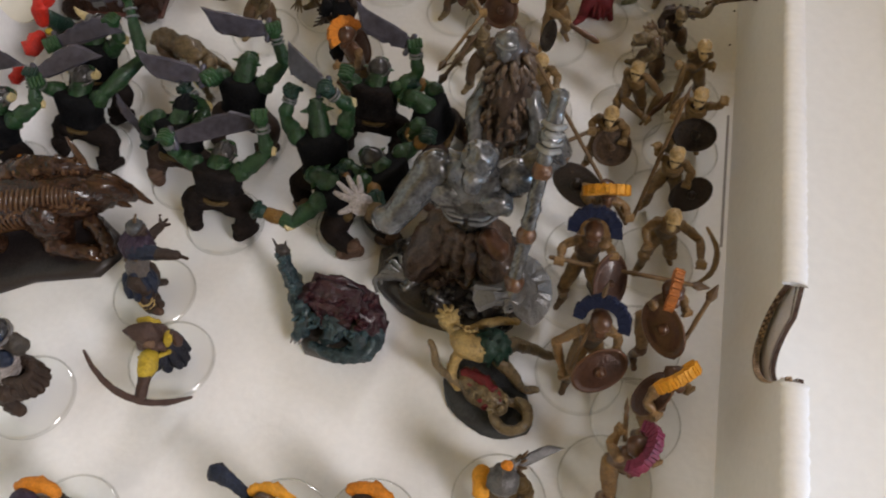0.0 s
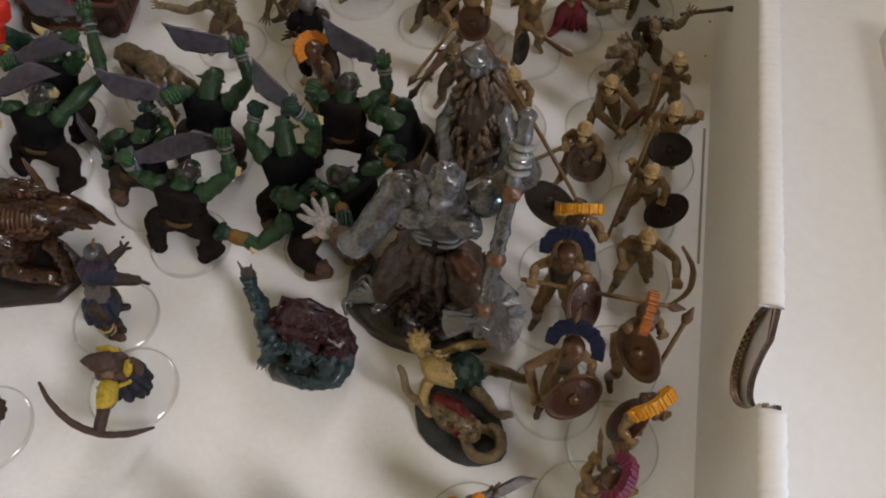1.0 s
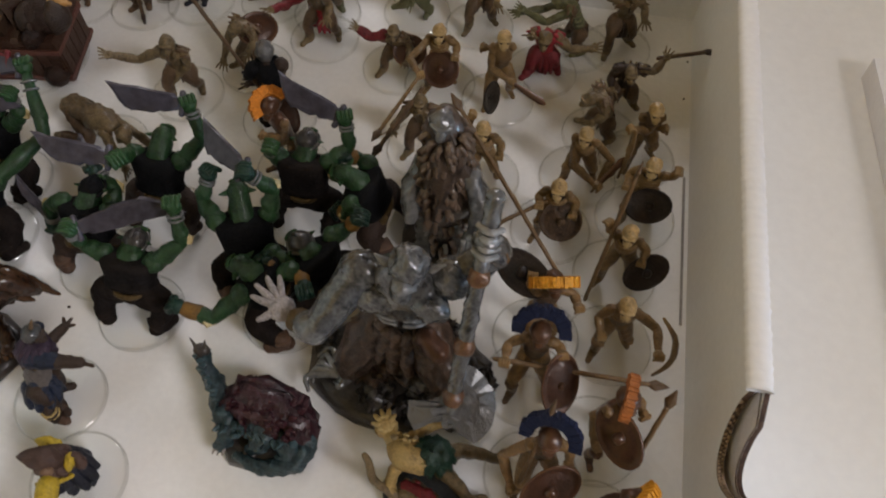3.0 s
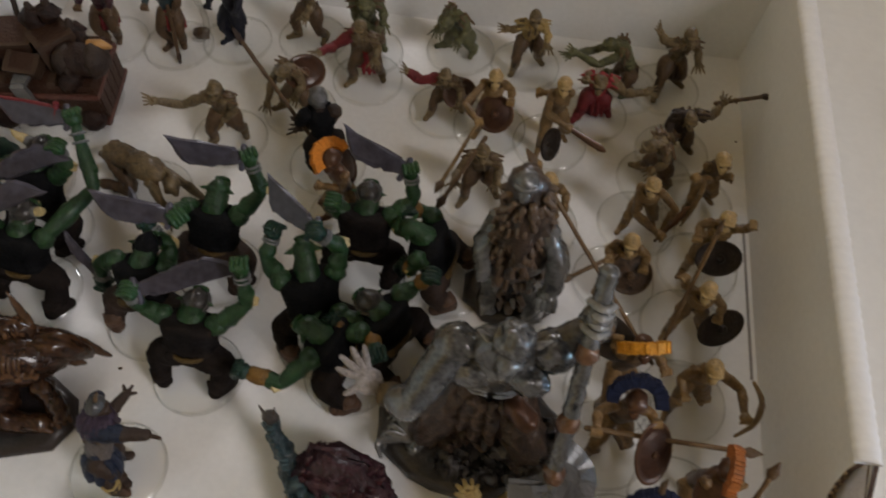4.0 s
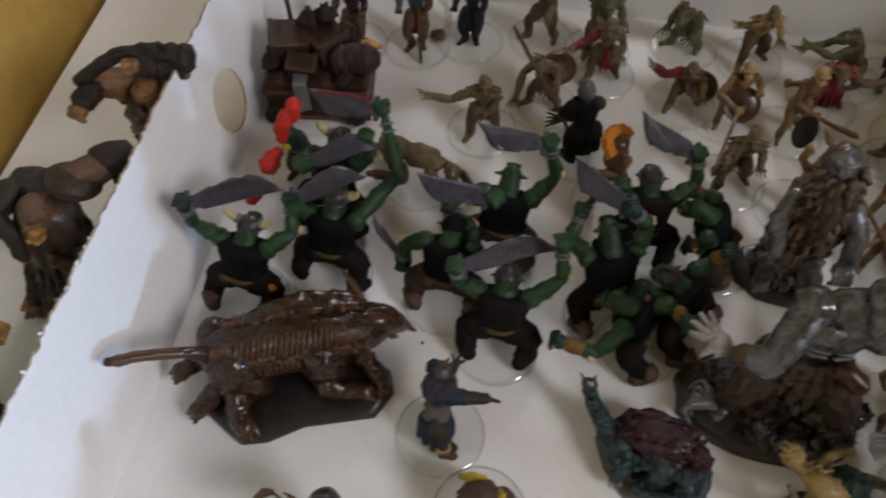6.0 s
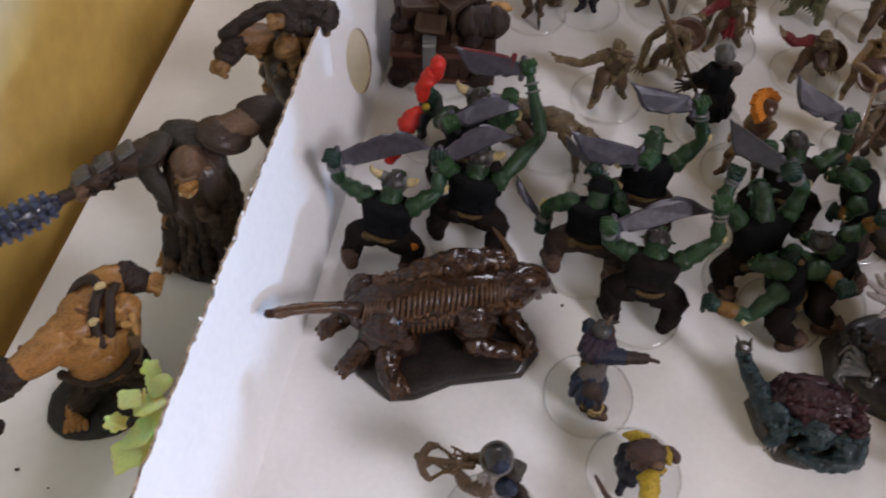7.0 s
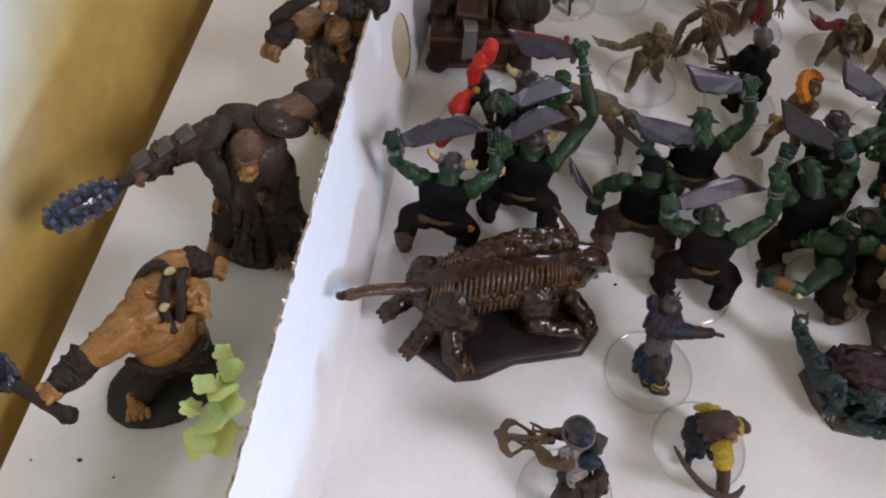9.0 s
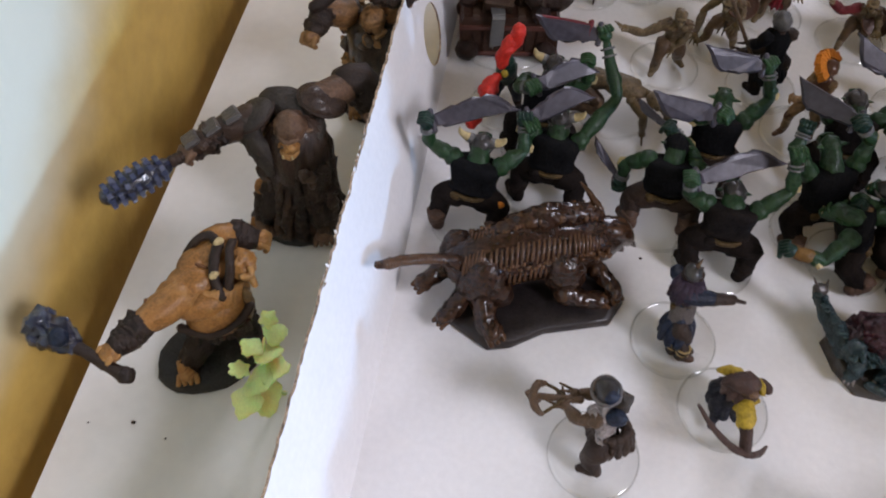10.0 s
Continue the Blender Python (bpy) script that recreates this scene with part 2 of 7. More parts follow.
def circle(cx, cy, rx, ry, n=28):
    return [(cx + rx * math.cos(6.2832 * i / n), cy + ry * math.sin(6.2832 * i / n)) for i in range(n)]


TABLE = -0.006
WALL_H = 0.045
FRONT = -0.40
table_ob = tagged(slab("table_top", -0.338, 0.60, -0.62, 0.55, TABLE - 0.025, TABLE, M["table"]), "white laminate table top under the cardboard tray", "table", kind="structure")
for lx in (-0.30, 0.55):
    for ly in (-0.57, 0.50):
        slab("leg", lx - 0.02, lx + 0.02, ly - 0.02, ly + 0.02, -0.75, TABLE - 0.025, M["table"], table_ob)
tagged(slab("box_floor", -0.2575, 0.004, FRONT, 0.004, TABLE + 0.0003, 0.0, M["card"]), "white cardboard floor of the open tray", "box floor", kind="structure")

rng = random.Random(4)
ragged = []
for i in range(260):
    a = FRONT + (0.0 - FRONT) * i / 259
    ragged.append((a, WALL_H + rng.uniform(-0.0004, 0.0003) * (2.0 if -0.194 < a < -0.166 else 1.0) + 0.0006 * noise.noise(Vector((a * 160, 0, 0)))))


def left_place(a, b, c):
    return (-0.2525 - 0.0105 * (b / WALL_H) - c, a, b)


wall_left = card_wall("wall_left", [(0.0, 0.0), *reversed(ragged), (FRONT, 0.0)], [circle(-0.0857, 0.0185, 0.0105, 0.0105)], 0.0007, left_place, [M["card"], M["torn"]])
# paper torn up along the handled stretch of the rim
fray = random.Random(12)
for k in range(34):
    a = fray.uniform(-0.206, -0.150)
    n, w, h = 7, fray.uniform(0.0006, 0.0020), fray.uniform(0.0004, 0.0016)
    lean, turn = fray.uniform(-0.9, 0.6), fray.uniform(-0.6, 0.6)
    x0 = -0.2632 - fray.uniform(0.0, 0.0006)
    fv = []
    for d in (0.0, 0.00018):
        fv += [(x0 + d + lean * h * math.sin(math.pi * i / (n - 1)), a + w * (i / (n - 1) - 0.5) * math.cos(turn), WALL_H - 0.0004 + (h * math.sin(math.pi * i / (n - 1)) * fray.uniform(0.75, 1.2) if 0 < i < n - 1 else 0.0)) for i in range(n)]
    ff = [tuple(range(n))[::-1], tuple(range(n, 2 * n))] + [(i, (i + 1) % n, n + (i + 1) % n, n + i) for i in range(n)]
    mesh_object("paper_fray", fv, ff, [M["card"] if k % 3 else M["torn"]], parent=wall_left)
tagged(wall_left, "white corrugated cardboard tray side with a torn brown edge and a round hole", "box wall", kind="structure")



def slot(deep, lo=-0.1652, hi=-0.1907, top=0.0005):
    return [(lo + (hi - lo) * i / 16, WALL_H - top - deep * math.sin(math.pi * min(1, i / 16 * 1.05 + 0.02)) ** 0.55) for i in range(17)]


right_outline = [(0.0, 0.0), (0.0, WALL_H), (-0.1650, WALL_H), *slot(0.0200), (-0.1909, WALL_H), (FRONT, WALL_H), (FRONT, 0.0)]
wall_right = card_wall("wall_right", right_outline, [], 0.0016, lambda a, b, c: (-0.002 + 0.0026 * b / WALL_H + c, a, b), [M["card"], M["slot_edge"]])
tagged(wall_right, "white corrugated cardboard tray side with a hand slot cut in its rim", "box wall", kind="structure")
bite = [(-0.1650 - 0.0003, WALL_H), *slot(0.0165, lo=-0.1712, hi=-0.1898, top=0.001), (-0.1906, WALL_H)]
outer = [(0.0, 0.0), (0.0, WALL_H), (-0.1650, WALL_H), *bite[1:-1], (-0.1909, WALL_H), (FRONT, WALL_H), (FRONT, 0.0)]
outer_board = card_wall("outer_board", outer, [], 0.0012, lambda a, b, c: (0.0019 + 0.0018 * b / WALL_H + c, a, b), [M["card"], M["slot_edge"]])
outer_board.parent = wall_right
# added grey sheet: its tone stands for shade on the outer board's inner face
inner_side = card_wall("shade_sheet", [(-0.150, 0.002), (-0.150, WALL_H - 0.001), (-0.1640, WALL_H - 0.001), *bite[1:-1], (-0.1920, WALL_H - 0.001), (-0.205, WALL_H - 0.001), (-0.205, 0.002)], [], 0.0003,
                       lambda a, b, c: (0.0015 + 0.0018 * b / WALL_H + c, a, b), [M["card_grey"], M["slot_edge"]])
inner_side.parent = wall_right
# flutes that show along the cut
cut = slot(0.0199)
fv, ff = [], []
for i in range(1, 60):
    u = i / 60 * 16
    k = min(15, int(u))
    a = cut[k][0] + (cut[k + 1][0] - cut[k][0]) * (u - k)
    b = cut[k][1] + (cut[k + 1][1] - cut[k][1]) * (u - k)
    x0 = -0.002 + 0.0026 * b / WALL_H
    m = len(fv)
    for dx in ((0.0001, 0.0006) if i % 2 else (0.0009, 0.0015)):
        for dy in (-0.00022, 0.00022):
            fv += [(x0 + dx, a + dy, b - 0.0004), (x0 + dx, a + dy, b + 0.0007)]
    ff += [tuple(m + q for q in f) for f in ((0, 1, 3, 2), (4, 6, 7, 5), (0, 4, 5, 1), (2, 3, 7, 6), (1, 5, 7, 3), (0, 2, 6, 4))]
mesh_object("torn_flute", fv, ff, [M["torn"]], parent=wall_right)
# the folded rim, rippled by the flutes of the board
for name_, y0, y1 in (("rim", -0.1652, 0.004), ("rim", FRONT, -0.1907)):
    rv, rf, n = [], [], 9
    count = int((y1 - y0) / 0.0012)
    for i in range(count + 1):
        y = y0 + (y1 - y0) * i / count
        k = 1 + 0.07 * math.sin(y * 2200) + 0.08 * noise.noise(Vector((y * 300, 0, 0)))
        for j in range(n):
            a = math.pi * j / (n - 1)
            rv.append((0.0027 - 0.0030 * math.cos(a) * k, y, WALL_H - 0.0004 + 0.0016 * math.sin(a) * k))
    for i in range(count):
        for j in range(n - 1):
            q = i * n + j
            rf.append((q, q + 1, q + n + 1, q + n))
    rf += [tuple(range(n)), tuple(count * n + j for j in range(n))]
    mesh_object(name_, rv, rf, [M["card"]], parent=wall_right, smooth=True)
wall_back = card_wall("wall_back", [(-0.2565, 0.0), (-0.2565, WALL_H), (0.0035, WALL_H), (0.0035, 0.0)], [circle(-0.1205, 0.0195, 0.0105, 0.0105)], 0.0042,
                      lambda a, b, c: (a, 0.0002 + c, b), [M["card"], M["card_edge"]])
tagged(wall_back, "white cardboard tray end with a round hole", "box wall", kind="structure")
wall_front = card_wall("wall_front", [(-0.2565, 0.0), (-0.2565, WALL_H), (0.0035, WALL_H), (0.0035, 0.0)], [], 0.0042,
                       lambda a, b, c: (a, FRONT - 0.0002 - c, b), [M["card"], M["card_edge"]])
tagged(wall_front, "white cardboard tray end near the table edge", "box wall", kind="structure")

# a dark strip stands for the shaded gap along the foot of the tray side
tagged(slab("gap_strip", -0.0040, -0.0032, -0.128, -0.074, -0.0010, 0.0002, M["card_dark"]), "dark strip for the shaded gap between tray floor and side", "gap", kind="structure")
BOX_X, BOX_Y = 0.0606, -0.0117
white_box = card_wall("white_box", [(0.0, 0.0), (0.14, 0.0), (0.14, 0.15), (0.0, 0.15)], [], 0.010, lambda a, b, c: (BOX_X + a * 0.995 + b * 0.06, BOX_Y + a * 0.06 - b * 0.998, TABLE + c), [M["card"], M["card"]])
tagged(white_box, "plain white cardboard box beside the tray", "box")

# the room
def lit_patch_wall():
    """Ochre paint with daylight painted on as a pale grey-green patch above the table, fading out at an uneven edge."""
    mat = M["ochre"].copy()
    mat.name = "ochre_wall_lit_patch"
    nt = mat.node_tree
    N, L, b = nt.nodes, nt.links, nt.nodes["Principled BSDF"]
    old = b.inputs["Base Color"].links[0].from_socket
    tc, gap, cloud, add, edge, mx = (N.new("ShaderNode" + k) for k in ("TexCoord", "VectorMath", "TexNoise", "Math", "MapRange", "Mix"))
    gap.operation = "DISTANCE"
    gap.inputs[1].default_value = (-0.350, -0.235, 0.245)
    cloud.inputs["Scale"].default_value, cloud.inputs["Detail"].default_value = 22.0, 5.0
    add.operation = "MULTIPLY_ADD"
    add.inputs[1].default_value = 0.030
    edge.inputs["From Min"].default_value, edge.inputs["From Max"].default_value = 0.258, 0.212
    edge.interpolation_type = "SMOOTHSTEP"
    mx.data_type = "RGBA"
    # pale tone of the painted-on daylight
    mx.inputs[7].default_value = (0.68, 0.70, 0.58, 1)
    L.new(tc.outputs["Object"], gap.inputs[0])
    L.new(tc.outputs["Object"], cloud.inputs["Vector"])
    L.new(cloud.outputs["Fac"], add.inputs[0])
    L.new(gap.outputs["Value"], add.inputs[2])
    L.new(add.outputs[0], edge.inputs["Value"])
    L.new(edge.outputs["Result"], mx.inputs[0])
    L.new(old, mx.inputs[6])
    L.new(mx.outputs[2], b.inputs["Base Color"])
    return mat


lit_patched = lit_patch_wall()
tagged(slab("wall_west", -0.45, -0.350, -2.4, 1.4, -0.75, 2.2, lit_patched), "ochre yellow painted wall with a daylight patch in its colour", "wall", kind="structure")
for nm, a in (("wall_north", (-0.45, -0.27, -0.75, 2.2)), ("wall_north_end", (0.61, 1.1, -0.75, 2.2)), ("wall_north_sill", (-0.27, 0.61, -0.75, 0.58)), ("wall_north_lintel", (-0.27, 0.61, 1.32, 2.2))):
    tagged(slab(nm, a[0], a[1], 1.40, 1.50, a[2], a[3], M["plaster"]), "grey plastered wall round the wide window", "wall", kind="structure")
tagged(slab("wall_south", -0.45, 1.1, -2.5, -2.4, -0.75, 2.2, M["plaster"]), "grey plastered wall", "wall", kind="structure")
tagged(slab("floor", -0.45, 1.1, -2.5, 1.5, -0.80, -0.75, M["boards"]), "brown boarded floor under the table", "floor", kind="structure")
tagged(slab("ceiling", -0.45, 1.1, -2.5, 1.5, 2.2, 2.3, M["limewash"]), "white painted plaster ceiling", "ceiling", kind="structure")
# unseen wall; its edge at y -0.345 is set to cut off the low light
for nm, a in (("wall_east", (-2.4, -1.20, -0.75, 2.2)), ("wall_east_end", (-0.345, 1.4, -0.75, 2.2)), ("wall_east_sill", (-1.20, -0.345, -0.75, 0.14)), ("wall_east_lintel", (-1.20, -0.345, 1.45, 2.2))):
    tagged(slab(nm, 1.0, 1.1, *a, M["plaster"]), "unseen grey plastered wall round the tall window", "wall", kind="structure")

# unseen wall, added only to dim the window light towards the tray's back
tagged(slab("shade_wall", 0.64, 0.72, -0.48, 1.40, 0.34, 2.2, M["plaster"]), "unseen grey wall added to shade the back of the tray", "wall", kind="structure")

# ---- modelling clay for the figurines (millimetres) ----
class Clay:
    def __init__(self, seed=1):
        self.v, self.f, self.m, self.mats, self.flat = [], [], [], [], []
        self.off = Vector((seed * 7.3, seed * 3.1, seed * 1.7))
        # sculpted relief on the thicker forms: depth and size of the creases, and how much finer the mesh is
        self.crease, self.cell, self.dense = 0.0, 0.5, 1

    def put(self, vs, fs, mat, flat=False):
        if mat not in self.mats:
            self.mats.append(mat)
        k, n = self.mats.index(mat), len(self.v)
        self.v += vs
        self.f += [[i + n for i in f] for f in fs]
        self.m += [k] * len(fs)
        self.flat += [flat] * len(fs)

    def jitter(self, p, amount, scale=0.45):
        q = Vector(p)
        return noise.noise_vector(q * scale + self.off) * amount + noise.noise_vector(q * scale * 3.1 - self.off) * amount * 0.7

    def carve(self, q, out, thick):
        """Creases between scales or folds: the surface sinks along the borders of uneven cells."""
        d = noise.voronoi(q * self.cell + self.off)[0]
        w = noise.noise(q * self.cell * 0.9 - self.off)
        return q + out * (self.crease * (min(0.45, d[1] - d[0]) * 2.2 - 0.6 + 0.7 * w))

    def tube(self, pts, rad, mat, n=8, squash=1.0, rough=0.09, side=None):
        """A limb through the points with a radius at each, smoothed along its way; round ends."""
        P = [Vector(p) for p in pts]
        rad = list(rad) if hasattr(rad, "__len__") else [rad] * len(P)
        carved = self.crease > 0 and max(rad) > 1.9
        fine = self.dense if carved else 1
        n = max(n, min(30, int(max(rad) * 3.4))) * fine
        P2, R2 = [], []
        for i in range(len(P) - 1):
            a, b, c, d = P[max(i - 1, 0)], P[i], P[i + 1], P[min(i + 2, len(P) - 1)]
            steps = max(1, min(9, int((c - b).length / max(0.8, 0.5 * (rad[i] + rad[i + 1]) / 2)))) * fine
            for k in range(steps):
                u = k / steps
                P2.append(0.5 * ((2 * b) + (c - a) * u + (2 * a - 5 * b + 4 * c - d) * u * u + (3 * b - a - 3 * c + d) * u ** 3))
                R2.append(rad[i] * (1 - u) + rad[i + 1] * u)
        P, rad = P2 + [P[-1]], R2 + [rad[-1]]
        d0, d1 = (P[1] - P[0]).normalized(), (P[-1] - P[-2]).normalized()
        P = [P[0] - d0 * rad[0] * 0.75, P[0] - d0 * rad[0] * 0.4, *P, P[-1] + d1 * rad[-1] * 0.4, P[-1] + d1 * rad[-1] * 0.75]
        R = [rad[0] * 0.35, rad[0] * 0.8, *rad, rad[-1] * 0.8, rad[-1] * 0.35]
        up = Vector(side) if side else (Vector((0, 0, 1)) if abs(d0.z) < 0.8 else Vector((1, 0, 0)))
        vs, fs = [], []
        for i, (p, r) in enumerate(zip(P, R)):
            t = (P[min(i + 1, len(P) - 1)] - P[max(i - 1, 0)]).normalized()
            u = up - t * up.dot(t)
            u = u.normalized() if u.length > 1e-4 else t.orthogonal().normalized()
            w = t.cross(u)
            up = u
            for k in range(n):
                a = 6.28319 * k / n
                o = u * (math.cos(a) * squash) + w * math.sin(a)
                q = p + o * r
                q = q + self.jitter(q, rough * r * 2)
                vs.append(self.carve(q, o, r) if carved else q)
        for i in range(len(P) - 1):
            for k in range(n):
                a, b = i * n + k, i * n + (k + 1) % n
                fs.append([a, b, b + n, a + n])
        fs += [list(range(n))[::-1], [(len(P) - 1) * n + k for k in range(n)]]
        self.put(vs, fs, mat)

    def blob(self, c, r, mat, turn=(0, 0, 0), n=12, rings=9, rough=0.09):
        r = r if hasattr(r, "__len__") else (r, r, r)
        m = pose(*c, *turn)
        carved = self.crease > 0 and min(r) > 1.9
        fine = self.dense if carved else 1
        n, rings = max(n, min(30, int(max(r) * 3))) * fine, max(rings, min(22, int(max(r) * 2.2))) * fine
        c = Vector(c)
        vs, fs = [], []
        for i in range(1, rings):
            th = math.pi * i / rings
            for k in range(n):
                a = 6.28319 * k / n
                q = Vector((math.sin(th) * math.cos(a) * r[0], math.sin(th) * math.sin(a) * r[1], math.cos(th) * r[2]))
                q = m @ q
                o = (q - c).normalized()
                q = q + self.jitter(q, rough * min(r) * 2)
                vs.append(self.carve(q, o, min(r)) if carved else q)
        top, bot = len(vs), len(vs) + 1
        vs += [m @ Vector((0, 0, r[2])), m @ Vector((0, 0, -r[2]))]
        for i in range(rings - 2):
            for k in range(n):
                a, b = i * n + k, i * n + (k + 1) % n
                fs.append([a, a + n, b + n, b])
        for k in range(n):
            fs += [[top, k, (k + 1) % n], [bot, (rings - 2) * n + (k + 1) % n, (rings - 2) * n + k]]
        self.put(vs, fs, mat)

    def prism(self, outline, thick, m, mat, bevel=0.3, rough=0.0):
        """A flat piece with thinned edges: outline in the plane of m's x and y."""
        n = len(outline)
        cx, cy = sum(p[0] for p in outline) / n, sum(p[1] for p in outline) / n
        vs = []
        for z, s in ((-thick / 2, 1 - bevel), (0, 1.0), (thick / 2, 1 - bevel)):
            for x, y in outline:
                q = m @ Vector((cx + (x - cx) * s, cy + (y - cy) * s, z))
                vs.append(q + self.jitter(q, rough))
        fs = [list(range(n))[::-1], [2 * n + k for k in range(n)]]
        for i in range(2):
            for k in range(n):
                a, b = i * n + k, i * n + (k + 1) % n
                fs.append([a, b, b + n, a + n])
        self.put(vs, fs, mat, True)

    def shield(self, c, facing, rx, ry, mat, rim, boss=None, roll=0):
        """A domed shield with a raised rim."""
        z = Vector(facing).normalized()
        up = Vector((0, 0, 1)) if abs(z.z) < 0.95 else Vector((0, 1, 0))
        y = (up - z * up.dot(z)).normalized()
        x = y.cross(z)
        m = Matrix((x, y, z)).transposed().to_4x4()
        m.translation = Vector(c)
        m = m @ pose(0, 0, 0, 0, 0, roll)
        n, vs, fs = 22, [], []
        prof = [(0.0, 0.16), (0.35, 0.145), (0.68, 0.09), (0.84, 0.03), (0.88, 0.07), (0.96, 0.07), (1.0, 0.0), (0.92, -0.06), (0.5, -0.02), (0.0, 0.03)]
        for s, h in prof[1:-1]:
            for k in range(n):
                a = 6.28319 * k / n
                vs.append(m @ Vector((math.cos(a) * rx * s, math.sin(a) * ry * s, h * min(rx, ry))))
        k0, k1 = len(vs), len(vs) + 1
        vs += [m @ Vector((0, 0, prof[0][1] * min(rx, ry))), m @ Vector((0, 0, prof[-1][1] * min(rx, ry)))]
        for i in range(len(prof) - 3):
            for k in range(n):
                a, b = i * n + k, i * n + (k + 1) % n
                fs.append([a, a + n, b + n, b])
        for k in range(n):
            fs += [[k0, k, (k + 1) % n], [k1, (len(prof) - 3) * n + (k + 1) % n, (len(prof) - 3) * n + k]]
        self.put(vs, fs, mat)
        if boss:
            q = m @ Vector((0, 0, 0.18 * min(rx, ry)))
            self.blob(q, (rx * 0.2, rx * 0.2, rx * 0.2), boss)

    def plume(self, c, fore, up, radius, mat, span=(-5, 185), width=2.2, high=3.4, teeth=15):
        """A helmet crest: a ribbed fan that arches from brow to nape."""
        c, y, z = Vector(c), Vector(fore).normalized(), Vector(up).normalized()
        z = (z - y * z.dot(y)).normalized()
        x = y.cross(z)
        for i in range(teeth):
            a = radians(span[0] + (span[1] - span[0]) * (i + 0.5) / teeth)
            d = y * math.cos(a) + z * math.sin(a)
            t = -y * math.sin(a) + z * math.cos(a)
            w = (radius + high * 0.75) * radians(abs(span[1] - span[0])) / teeth * 0.50
            k = 0.90 + 0.13 * ((i * 7) % 3) / 2
            m = Matrix((t, x, d)).transposed().to_4x4()
            m.translation = c + d * (radius + high * 0.5 * k)
            self.box(m, (w, width * (0.86 if i % 2 else 1.0), high * k * 0.5), mat, taper=0.94)
        arc = [c + (y * math.cos(radians(a)) + z * math.sin(radians(a))) * radius for a in range(int(span[0]), int(span[1]) + 1, 25)]
        self.tube(arc, width * 0.35, mat, n=6)

    def box(self, m, half, mat, taper=0.85):
        vs, fs = [], [[0, 3, 2, 1], [4, 5, 6, 7], [0, 1, 5, 4], [1, 2, 6, 5], [2, 3, 7, 6], [3, 0, 4, 7]]
        for s, z in ((1.0, -1), (taper, 1)):
            for x, y in ((-1, -1), (1, -1), (1, 1), (-1, 1)):
                q = m @ Vector((x * half[0] * s, y * half[1] * s, z * half[2]))
                vs.append(q + self.jitter(q, min(half) * 0.12, 0.9))
        self.put(vs, fs, mat, True)

    def disc(self, c=(0, 0), r=12.5, h=1.6, mat=None, rim=None, n=44):
        """A clear round stand with a rounded edge."""
        mat, rim = mat or M["clear"], rim or M["rim"]
        prof = [(r - 0.7, h), (r - 0.15, h - 0.25), (r, h - 0.7), (r, 0.35), (r - 0.4, 0.12)]
        vs, fr, ff = [], [], []
        for s, z in prof:
            vs += [Vector((c[0] + math.cos(6.28319 * k / n) * s, c[1] + math.sin(6.28319 * k / n) * s, z)) for k in range(n)]
        for i in range(len(prof) - 1):
            for k in range(n):
                a, b = i * n + k, i * n + (k + 1) % n
                fr.append([a, a + n, b + n, b])
        self.put(vs, fr, rim)
        self.put(vs[:n], [list(range(n))], mat)

    def mound(self, outline, h, mat, rough=0.5):
        """A solid stand of any outline with sloping sides and an uneven top."""
        n = len(outline)
        cx, cy = sum(p[0] for p in outline) / n, sum(p[1] for p in outline) / n
        vs, fs = [], []
        prof = [(0.98, 0.0), (1.0, h * 0.25), (0.96, h * 0.8), (0.88, h), (0.6, h * 1.1), (0.3, h * 1.15)]
        for s, z in prof:
            for x, y in outline:
                q = Vector((cx + (x - cx) * s, cy + (y - cy) * s, z))
                j = self.jitter(q, rough if z > 0 else 0, 0.35)
                vs.append(q + j)
        for i in range(len(prof) - 1):
            for k in range(n):
                a, b = i * n + k, i * n + (k + 1) % n
                fs.append([a, b, b + n, a + n])
        fs += [[(len(prof) - 1) * n + k for k in range(n)], list(range(n))[::-1]]
        self.put(vs, fs, mat)

    def finish(self, name, label, category, at, group="", z=0.0):
        me = bpy.data.meshes.new(name)
        me.from_pydata([tuple(v * 0.001) for v in self.v], [], self.f)
        for m in self.mats:
            me.materials.append(m)
        me.polygons.foreach_set("material_index", self.m)
        me.polygons.foreach_set("use_smooth", [not q for q in self.flat])
        me.update()
        ob = new(name, me)
        ob.location = (at[0] * 0.001, at[1] * 0.001, z)
        return tagged(ob, label, category, group)


def bend(a, b, length, pole):
    """The joint between two equal bones from a to b, bent towards pole."""
    a, b, pole = Vector(a), Vector(b), Vector(pole)
    d = b - a
    half = d.length / 2
    out = math.sqrt(max(0.04 * length * length, (length / 2) ** 2 - half * half)) if length / 2 > half else 0.1 * length
    t = d.normalized()
    pole = pole - t * pole.dot(t)
    return (a + b) / 2 + pole.normalized() * out if pole.length > 1e-6 else (a + b) / 2


def ring(n, rx, ry, turn=0, uneven=0.06, seed=0):
    r, out = random.Random(seed), []
    for k in range(n):
        a, s = 6.28319 * k / n, 1 + r.uniform(-uneven, uneven)
        x, y = math.cos(a) * rx * s, math.sin(a) * ry * s
        c, q = math.cos(radians(turn)), math.sin(radians(turn))
        out.append((x * c - y * q, x * q + y * c))
    return out


